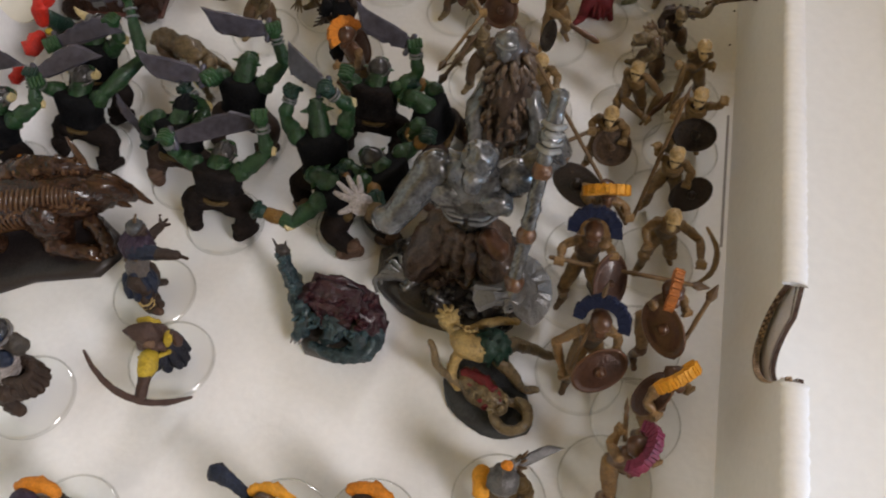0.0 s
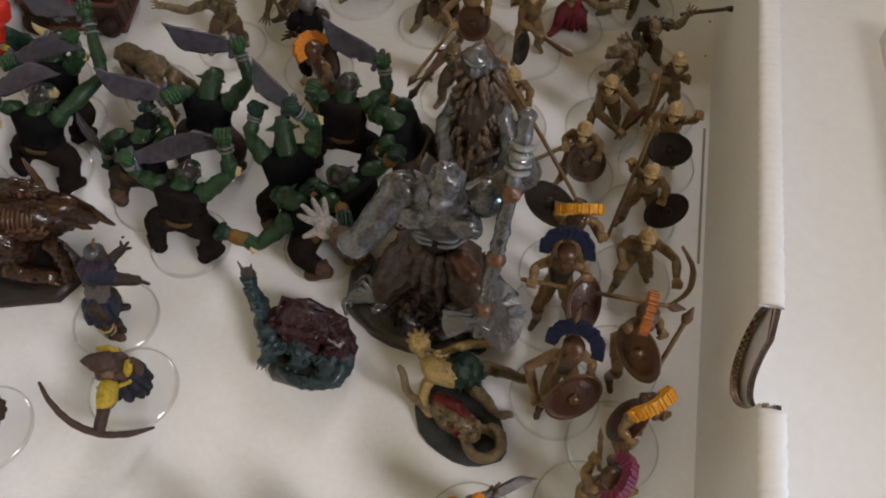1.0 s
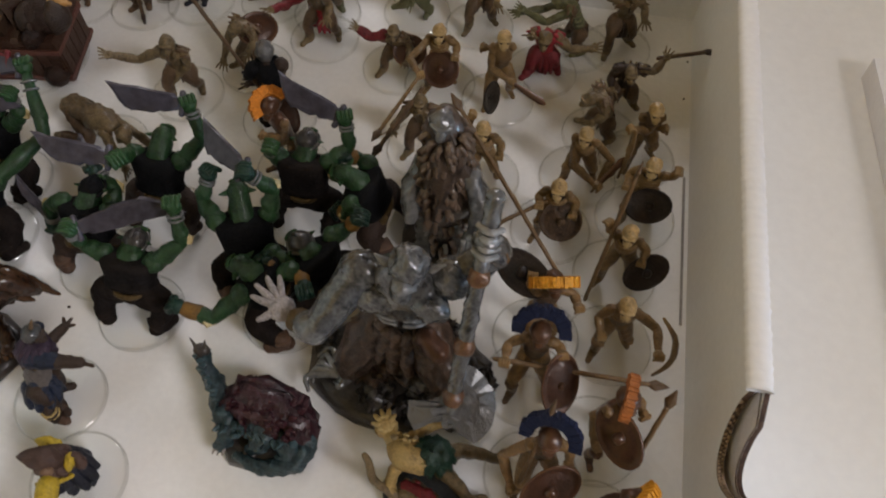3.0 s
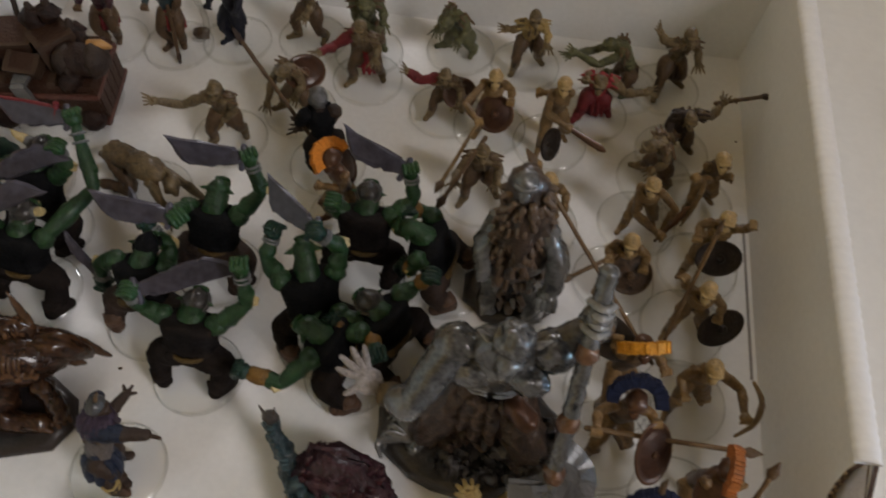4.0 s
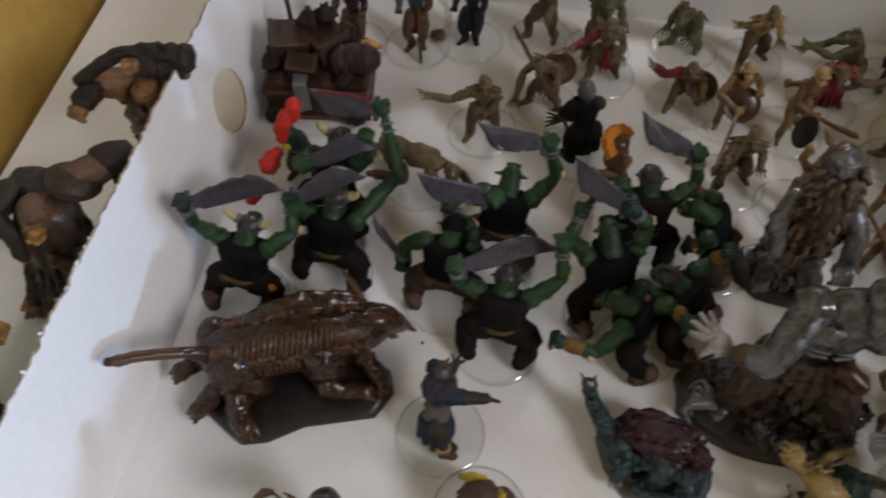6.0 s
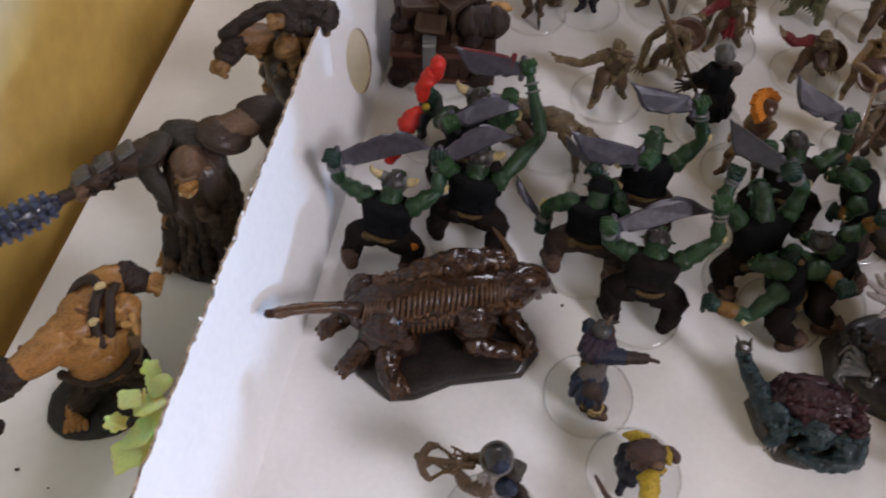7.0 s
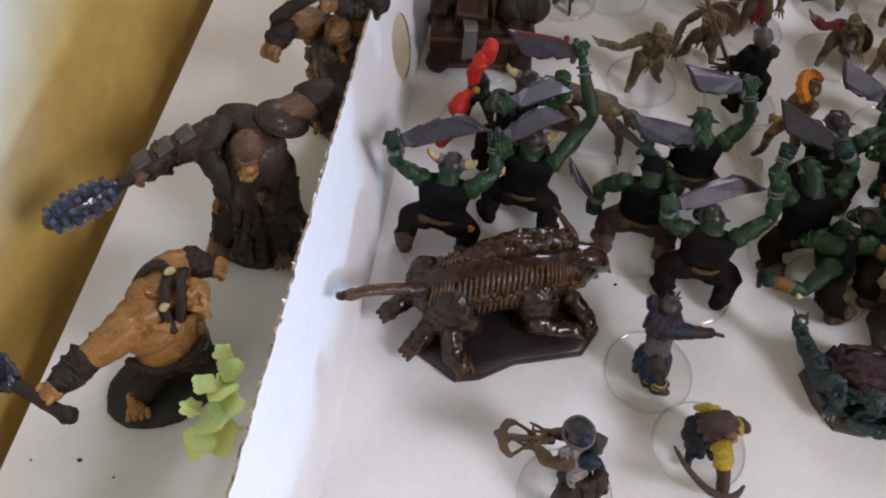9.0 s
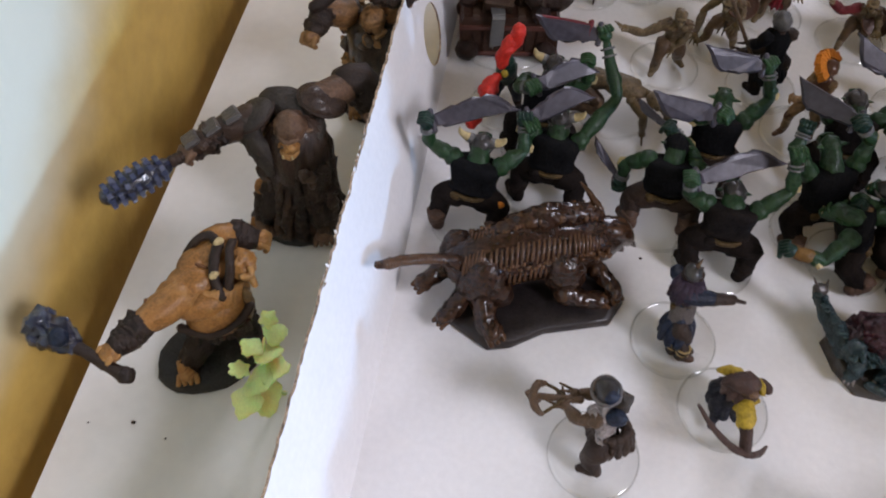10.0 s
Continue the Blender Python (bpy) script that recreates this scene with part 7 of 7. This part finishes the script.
def pointing_man(C, at, hip, chest, hd, fore, side):
    up = Vector((0, 0, 1))
    C.blob(hd + up * 0.7, (2.6, 2.8, 2.5), M["axe"], rough=0.06)
    C.tube([hd + Vector((0.6, 0.4, 2.6)), hd + Vector((1.4, 1.6, 5.2))], [0.7, 0.3], M["umber"], n=6)
    # grey jerkin, crossed belt, pouch
    C.tube([hip + up * 1.0, hip.lerp(chest, 0.6), chest + up * 1.0], [3.4, 3.6, 3.0], M["jerkin"], n=14, squash=0.8, rough=0.08)
    # a short dark cape round the shoulders
    for k in range(12):
        a = 6.283 * k / 12
        d = Vector((math.cos(a) * 3.0, math.sin(a) * 2.8, 0))
        C.tube([hd - up * 2.2 + d * 0.5, chest + d * 1.1 + up * 1.2, chest + d * 1.35 - up * (2.4 + 1.2 * math.cos(a - 2.2))], [1.3, 1.6, 0.9], M["purple"], n=8, rough=0.12)
    C.tube([chest + Vector((-3.6, 1, 1)), chest + Vector((0, -3.8, -1.5)), chest + Vector((3.4, -1.0, -4))], 0.9, M["belt"], n=7)
    C.blob(chest + Vector((-2.5, -3.4, -4.0)), (1.5, 1.1, 1.4), M["belt"])
    # thick sleeves and gauntlet
    q = local(at, (-158.0, -176.8, 20.0))
    sh = chest + side * 2.6 + up * 0.6
    C.tube([sh, sh.lerp(q, 0.3), sh.lerp(q, 0.55)], [2.3, 2.4, 2.1], M["blue"], n=11, rough=0.1)
    C.tube([sh.lerp(q, 0.55), sh.lerp(q, 0.8), q], [2.1, 1.7, 1.5], M["strap"], n=10, rough=0.1)
    C.tube([q, q + Vector((3.4, -0.2, -0.2))], [0.7, 0.45], M["strap"], n=6)
    sh = chest - side * 2.8 + up * 0.6
    claw = local(at, (-167.6, -167.0, 17.5))
    C.tube([sh, sh + Vector((-3.2, 2.0, -0.5)), sh + Vector((-2.6, 4.0, -1.0))], [2.2, 2.0, 1.6], M["blue"], n=11, rough=0.1)
    C.tube([chest + Vector((1.5, 4.5, -2.0)), claw], [1.7, 1.2], M["strap"], n=9, rough=0.12)
    for a in (-0.9, 0.0, 0.9):
        d = Vector((math.sin(a + 0.35), math.cos(a + 0.35), 0.1))
        C.tube([claw, claw + d * 2.6], [0.7, 0.35], M["strap"], n=6)
    # coat tails, one booted leg before the other
    for k in range(9):
        a = 6.283 * k / 9
        d = Vector((math.cos(a) * 3.5, math.sin(a) * 3.1, 0))
        C.tube([hip + d * 0.8 + up * 1.0, hip + d * 1.05 - up * 2.0 + Vector((0, -0.8, 0)), hip + d * 1.15 - up * 4.6 + Vector((0, -2.2, 0))], [1.3, 1.7, 1.2], M["blue"], n=8, rough=0.15)
    for s in (-1, 1):
        f = Vector((0.5 + 1.2 * s, -4.6 - 0.8 * s, 1.8))
        C.tube([hip - up * 3.0 + side * s, f + up * 4.0, f], [2.0, 1.8, 1.9], M["strap"], n=10, rough=0.08)
        C.tube([f, f + Vector((3.2, -0.6, -0.2))], [1.7, 1.2], M["boot"], n=9)
        for u in (3.0, 5.0):
            C.tube([f + up * u + Vector((math.cos(b) * 1.9, math.sin(b) * 1.9, 0)) for b in [6.283 * k / 8 for k in range(9)]], 0.35, M["tan"], n=5)


zombie((-170.2, -173.4, 25.0), -95, at=(-169.5, -181.2), right=(-158.0, -176.8, 20.0), left=(-167.5, -167.5, 18.0), skin="strap", top="blue", legs="strap", skirt="blue", lean=-3.0, stance=0.45, label="blue-coated figurine pointing with one arm on clear disc", name="adventurer_figurine", group="adventurer figurines", extra=pointing_man, arms=False, bulk=1.1, fingers=False)


def crossbow(C, at, hip, chest, hd, fore, side):
    C.blob(hd + Vector((0, 0, 0.8)), (3.3, 3.5, 2.7), M["studs_plate"], n=14, rings=9)
    C.blob(hd + Vector((0.8, -1.6, 1.2)), (2.3, 2.2, 2.0), M["blue"], rough=0.1)
    C.tube([hd + Vector((math.cos(q) * 3.6, math.sin(q) * 3.8, -0.2)) for q in [6.283 * k / 12 for k in range(13)]], 0.6, M["jerkin"], n=6)
    C.blob(chest + Vector((2.5, -2.5, 1.5)), (2.8, 2.4, 2.2), M["blue"])
    C.blob(chest + Vector((3.5, 2.0, 1.0)), (2.8, 2.6, 3.8), M["cape"], rough=0.2)
    a, b = local(at, (-197, -212.5, 20)), local(at, (-208.5, -213, 19.5))
    C.tube([a, b], [1.0, 0.9], M["umber"], n=7)
    C.tube([b + Vector((2.2, -4.2, -1)), b + Vector((0.4, -3.4, 0)), b + Vector((-0.8, 0, 0.4)), b + Vector((0.4, 3.4, 0)), b + Vector((2.2, 4.2, -1))], [0.7, 1.1, 1.3, 1.1, 0.7], M["umber"], n=8, rough=0.15)
    C.tube([b + Vector((0.6, 0, -1.6)), b + Vector((-2.0, 0.3, 0.6))], [1.5, 1.0], M["umber"], n=8)
    C.tube([b + Vector((2.2, -4.2, -1)), a + Vector((-4.5, 0, 0.5)), b + Vector((2.2, 4.2, -1))], 0.45, M["belt"], n=6)
    C.blob(chest + Vector((-2.0, -2.5, 0.0)), (2.6, 2.4, 2.2), M["glove"], rough=0.2)
    for k in range(16):
        an = 6.283 * k / 16
        d = Vector((math.cos(an) * 5.2 + 0.8, math.sin(an) * 4.4, 0))
        C.tube([hip + d * 0.7 + Vector((1.0, 3.0, 3.5)), hip + d * 1.05 + Vector((1.2, 2.4, -2.0))], [1.6, 1.2], M["strap"], n=7, rough=0.2)


zombie((-191.6, -211.6, 26.0), 60, at=(-190.4, -219.5), left=(-201.0, -214.0, 19.0), right=(-198.5, -211.0, 20.0), skin="umber", top="glove", legs="strap", lean=2.0, label="stout helmeted figurine aiming a crossbow on clear disc", name="adventurer_figurine", group="adventurer figurines", extra=crossbow, bulk=1.2)


def archer(C, at, hip, chest, hd, fore, side):
    up = Vector((0, 0, 1))
    # peaked brown hood and shoulder cape
    C.tube([hd + Vector((2.0, 0.4, -0.6)), hd + Vector((0, 0, 0.6)), hd + Vector((-3.2, -0.4, 1.2)), hd + Vector((-6.0, -0.9, 1.4))], [2.4, 3.2, 2.3, 0.4], M["leather"], n=14, rough=0.06)
    for k in range(11):
        a = 6.283 * k / 11
        d = Vector((math.cos(a) * 3.6, math.sin(a) * 3.3, 0))
        C.tube([chest + d * 0.5 + up * 1.8, chest + d * 1.0 + up * 0.2, chest + d * 1.25 - up * 2.0], [1.4, 1.5, 0.6], M["leather"], n=8, rough=0.15)
    # yellow scarf ends and sleeve
    for p, r, turn in (((-158.4, -197.0, 17.6), (3.4, 1.5, 1.3), 8), ((-151.0, -200.5, 18.2), (1.2, 2.4, 1.2), 10), ((-155.0, -206.6, 16.4), (3.0, 1.3, 1.2), -6)):
        C.blob(local(at, p), r, M["yellow"], turn=(0, 0, turn), rough=0.25)
    # a face under the hood
    C.blob(hd + Vector((1.6, -2.4, 0.2)), (1.5, 1.3, 1.4), M["hide"], n=9, rings=6, rough=0.15)
    h = local(at, (-154.0, -216.4, 13.2))
    sh = local(at, (-154.6, -205.4, 16.8))
    C.tube([sh, sh.lerp(h, 0.3), sh.lerp(h, 0.45)], [2.2, 2.5, 2.2], M["yellow"], n=11, rough=0.15)
    C.tube([sh.lerp(h, 0.4), sh.lerp(h, 0.75), h], [1.9, 1.6, 1.5], M["leather"], n=10, rough=0.1)
    # the other arm drawn back, dark coat below
    C.tube([chest + Vector((3, 1, 0.5)), chest + Vector((5.6, 1.8, 0.4)), chest + Vector((7.2, 0.4, -0.4))], [1.8, 1.5, 1.3], M["leather"], n=10, rough=0.12)
    for k in range(10):
        a = 6.283 * k / 10
        d = Vector((math.cos(a) * 4.4, math.sin(a) * 3.8, 0))
        C.tube([hip + d * 0.7 + up * 2.0, hip + d * 1.0 - up * 1.5, hip + d * 1.2 + Vector((0.8, -0.8, -5.0))], [1.5, 1.8, 1.2], M["blue_dark"], n=8, rough=0.15)
    C.tube([chest + Vector((-2.5, -2.5, -1.0)), chest + Vector((1.5, -4.0, -2.4)), chest + Vector((5.0, -2.0, -2.0))], 0.7, M["yellow"], n=7)
    C.tube([local(at, p) for p in ((-168.5, -210.5, 23.5), (-165.0, -214.0, 21.0), (-160.0, -216.8, 17.5), (-154.0, -217.3, 13.0), (-149.0, -214.8, 8.0), (-145.0, -210.5, 3.0))], [0.4, 0.75, 0.95, 1.0, 0.9, 0.4], M["leather"], n=7)


zombie((-155.6, -201.6, 20.6), 190, left=(-154.0, -216.4, 13.2), right=(-146.0, -200.0, 16.0), skin="leather", top="leather", legs="blue_dark", lean=1.0, label="hooded archer figurine in brown and yellow on clear disc", name="adventurer_figurine", group="adventurer figurines", extra=archer, arms=False, bulk=1.0, fingers=False, stance=0.7)


def helmeted(C, at, hip, chest, hd, fore, side):
    C.blob(hd + Vector((0, 0, 0.6)), (3.9, 4.1, 3.4), M["steel"])
    C.blob(hd + Vector((0.3, 2.6, 3.4)), (1.5, 1.4, 1.0), M["orange"])
    C.tube([hd + Vector((-5.5, 1.5, -2.5)), hd + Vector((-4.5, -3.5, -3.5))], [2.2, 2.0], M["amber"], n=9)
    cleaver(C, hd + Vector((1.5, 2.8, 1.8)), local(at, (-44.5, -209.0, 27)), (0, -0.5, 0.85), M["steel"], width=2.8, hilt=M["umber"])


zombie((-56.4, -220.0, 25.0), 190, right=(-54.0, -216.5, 26.0), skin="umber", top="belt", legs="umber", lean=1.0, label="steel-helmeted figurine with a grey sword over its shoulder", name="adventurer_figurine", group="adventurer figurines", extra=helmeted, bulk=1.25)


def broad_hat(colour, band):
    def dress(C, at, hip, chest, hd, fore, side):
        C.blob(hd + Vector((0, 0, 0.8)), (3.6, 3.4, 2.6), M[colour], rough=0.15)
        # a coloured scarf end over the shoulder
        C.tube([hd + Vector((-3.5, 3.4, 0.2)), hd + Vector((1.5, 4.6, 0.6)), hd + Vector((6.0, 3.6, -0.4))], [1.5, 1.9, 1.2], M[band], n=9, rough=0.2)
        C.tube([chest + side * 3 + Vector((0, 0, 1)), chest + side * 8 + fore * 2, chest + side * 11 + fore * 2.5], [1.4, 1.3, 1.8], M[band], n=8)
        if colour == "umber":
            # the flared blue mouth of a horn
            C.tube([hd + Vector((-4.0, 2.0, -1.0)), hd + Vector((-9.0, 4.2, 0.6)), hd + Vector((-13.0, 5.4, 1.2))], [1.2, 1.7, 2.6], M["blue"], n=10, rough=0.1)
    return dress


for head, colour, band, text in (((-163.0, -249.5, 26), "purple", "orange", "plum-hatted figurine near the front of the tray"), ((-109.4, -238.5, 25), "umber", "amber", "brown figurine with blue horn and amber sleeve"), ((-87.0, -233.5, 25), "strap", "orange", "dark-hatted figurine with an orange sleeve")):
    zombie(head, 185, skin="umber", top="umber", legs="strap", lean=1.0, label=text, name="adventurer_figurine", group="adventurer figurines", extra=broad_hat(colour, band), bulk=1.15)


def red_scout():
    """A figure in red rags before the tray corner, with a yellow buckle."""
    C = clay()
    at = (-229.0, -98.0)
    C.disc()

    def L(x, y, z):
        return local(at, (x, y, z))

    C.tube([L(-226.5, -103.5, 41), L(-227.5, -104.5, 36)], [2.3, 2.2], M["red"], n=9, rough=0.15)
    C.tube([L(-228.5, -105, 38), L(-230.0, -106.5, 34), L(-231.0, -107.5, 29)], [1.8, 2.3, 1.9], M["red"], n=9, rough=0.25)
    C.blob(L(-229.5, -108.5, 26.5), (1.3, 1.2, 1.2), M["yellow"])
    C.tube([L(-232.0, -110.5, 26), L(-234.5, -114.5, 23.5)], [2.2, 2.9], M["red"], n=9, rough=0.2)
    C.tube([L(-236.5, -121.5, 19.5), L(-238.0, -123.5, 18)], [2.4, 2.2], M["red"], n=9, rough=0.2)
    C.tube([L(-229, -99, 16), L(-229.5, -102, 22), L(-229.5, -105, 30)], [3.0, 3.6, 2.2], M["green_dark"], n=11, rough=0.12)
    for s in (-1, 1):
        leg(C, (s * 1.8, -1, 15), (s * 4, 1.5 * s, 1.6), (s * 0.4, -1, 0), M["blue_dark"], M["strap"], r=1.7)
    return C.finish("scout_figurine", "small figurine in red rags with dark green legs", "figurine", at)


red_scout()


def war_altar():
    """A dark wooden cart load on a clear stand: chest, crates, a keg, sacks and a leaning pole."""
    root = new("treasure_chest")
    root.location = (-0.2325, -0.0630, 0.0)
    tagged(root, "dark red-brown resin chest piled with crates and a keg", "scenery")

    def piece(name, C, label=""):
        ob = C.finish(name, label, "", (0, 0))
        ob.parent = root
        return ob

    base = pose(0, 0, 0, 0, 0, 8)
    C = clay()
    C.disc(r=18.5)
    piece("stand", C, "clear plastic disc")
    C = clay()
    C.box(base @ pose(0, 0, 9.0), (17.0, 11.0, 7.6), M["chest"], taper=1.03)
    piece("body", C)
    for k in range(9):
        C = clay()
        C.box(base @ pose(-15.2 + 3.8 * k, -11.2, 9.0), (1.65, 0.6, 7.0), M["chest"], taper=0.95)
        piece("plank", C)
    for k in range(5):
        C = clay()
        C.box(base @ pose(17.3, -8.6 + 4.3 * k, 9.0), (0.6, 1.9, 7.0), M["chest"], taper=0.95)
        piece("plank", C)
    for z in (3.4, 15.2):
        C = clay()
        C.box(base @ pose(0, 0, z), (18.0, 12.2, 0.9), M["crimson_wood"], taper=1.0)
        piece("rail", C, "red-brown rail")
    for x, y in ((-15, -11.5), (13, -11.5), (-15, 10), (13, 10)):
        C = clay()
        q = base @ Vector((x, y, 0))
        C.tube([(q.x, q.y - 1.0, 5.0), (q.x, q.y + 1.0, 5.0)], [4.2, 4.2], M["chest"], n=16, rough=0.08)
        C.blob((q.x, q.y - 1.8, 5.0), (1.4, 1.2, 1.4), M["strap"])
        piece("wheel", C)
    C = clay()
    C.box(base @ pose(0, 0, 18.0, 3, 0, 0), (17.8, 11.6, 1.5), M["chest"], taper=0.92)
    for k in range(4):
        C.box(base @ pose(-12 + 8 * k, 0, 19.4, 3, 0, 0), (1.3, 11.2, 0.7), M["strap"], taper=0.9)
    piece("lid", C)
    for x, y, z, half, turn in ((-10.0, 1.5, 24.5, (6.4, 6.0, 5.2), (6, 8, 22)), (3.5, 3.0, 24.0, (6.0, 5.6, 5.4), (-5, -4, 48)), (-3.5, -6.0, 22.0, (5.0, 3.4, 3.2), (18, 6, 5))):
        C = clay()
        m = pose(x, y, z, *turn)
        C.box(m, half, M["chest"], taper=0.94)
        for a in (-1, 1):
            C.box(m @ pose(a * half[0] * 0.86, 0, 0), (0.9, half[1] * 1.05, half[2] * 1.03), M["strap"], taper=0.95)
            C.box(m @ pose(0, -half[1] * 1.0, a * half[2] * 0.84), (half[0] * 1.02, 0.6, 0.8), M["strap"], taper=0.95)
        piece("crate", C)
    C = clay()
    C.tube([(9.0, -3.0, 23.5), (13.0, -2.0, 23.5), (18.0, -1.0, 22.5)], [5.0, 5.8, 4.8], M["chest"], n=18, rough=0.06)
    for u in (9.5, 13.0, 17.5):
        C.tube([(u, -2.9 + (u - 9) * 0.22, 23.4), (u + 0.7, -2.8 + (u - 9) * 0.22, 23.4)], [5.7, 5.7], M["strap"], n=16, rough=0.05)
    C.tube([(16.5, 1.5, 27.0), (20.0, 2.5, 27.2), (22.0, 3.0, 26.0)], [1.9, 1.7, 1.0], M["flesh"], n=9, rough=0.2)
    piece("keg", C, "dark red-brown keg")
    C = clay()
    C.box(base @ pose(-4.5, -12.4, 13.5, 12, 0, 4), (2.4, 0.8, 8.6), M["steel"], taper=0.9)
    C.box(base @ pose(-4.5, -10.5, 21.2, 80, 0, 4), (2.4, 0.8, 3.0), M["steel"], taper=0.9)
    piece("clasp", C, "dull grey iron clasp")
    rr = random.Random(9)
    for x, y, z, q in ((-3.0, 7.0, 30.0, 4.0), (2.5, 8.0, 32.5, 3.4), (9.0, 6.0, 26.0, 4.2), (-14.0, -5.0, 21.5, 4.0), (12.0, -8.0, 20.5, 3.4)):
        C = clay()
        C.blob((x, y, z), (q * 1.05, q * 0.9, q), M["chest"], turn=(0, 0, rr.uniform(0, 90)), rough=0.25)
        C.tube([(x, y, z + q * 0.7), (x + rr.uniform(-1, 1), y + 0.5, z + q * 1.35)], [q * 0.4, q * 0.25], M["strap"], n=7)
        piece("sack", C)
    C = clay()
    stick(C, (-9.5, 7, 22), (-17.5, 23, 44), 0.9, M["strap"], tip=M["steel"])
    piece("pole", C)


war_altar()


def sprig():
    """A sprig of rounded yellow-green leaves standing between the tray and the ogres."""
    root = new("leaf_sprig")
    root.location = (-0.2805, -0.2135, TABLE)
    tagged(root, "yellow-green lobed leaf sprig beside the tray", "leaf")
    C = clay()
    C.tube([(2, 0, 0.6), (0, -2, 8), (-1, -1, 18), (0, 4, 28)], [0.8, 0.7, 0.6, 0.4], M["leaf"], n=7)
    ob = C.finish("stem", "", "", (0, 0))
    ob.parent = root
    for k, (x, y, z, s) in enumerate(((-0.5, 9.5, 28, 2.5), (1.4, 7.0, 25, 3.4), (-2.5, 0.8, 28, 3.2), (-4.5, -5.0, 26, 2.9), (0.6, 1.5, 24, 4.2), (2.5, -1.5, 21, 4.8), (-0.5, -5.0, 20, 5.0), (-2.5, -10.0, 18, 5.0), (1.5, -8.0, 17, 5.0))):
        C = clay()
        n = (5, 3, 4, 6, 3, 4, 3, 4, 3)[k]
        lobes = [(math.cos(a) * s * (0.96 + 0.13 * math.cos(n * a) + 0.04 * math.cos(13 * a)), math.sin(a) * s * (0.96 + 0.13 * math.cos(n * a) + 0.04 * math.sin(11 * a))) for a in [6.283 * j / 60 for j in range(60)]]
        C.prism(lobes, 0.5, pose(x, y, z, 22 - 5 * (k % 3), 20 - 6 * (k % 2), 37 * k), M["leaf"], bevel=0.05, rough=0.10)
        C.flat = [False] * len(C.flat)
        ob = C.finish("leaf", "", "", (0, 0))
        ob.parent = root


sprig()

# ---- specks on the table ----
for x, y, s in ((-0.3185, -0.229, 1.0), (-0.331, -0.231, 0.5), (-0.308, -0.232, 0.6)):
    C = clay()
    C.blob((0, 0, 0.3), (0.7 * s, 0.5 * s, 0.35), M["strap"], n=6, rings=4, rough=0.3)
    C.finish("crumb", "tiny dark crumb on the white table", "crumb", (x * 1000, y * 1000), "crumbs on the table", z=TABLE)
for x, y, s in ((-0.1795, -0.1543, 0.9), (-0.0045, -0.040, 0.8), (-0.0035, -0.022, 0.7)):
    C = clay()
    C.blob((0, 0, 0.3), (0.6 * s, 0.5 * s, 0.32), M["strap"], n=6, rings=4, rough=0.3)
    C.finish("crumb", "tiny dark crumb on the tray floor", "crumb", (x * 1000, y * 1000), "crumbs in the tray", z=0.0)
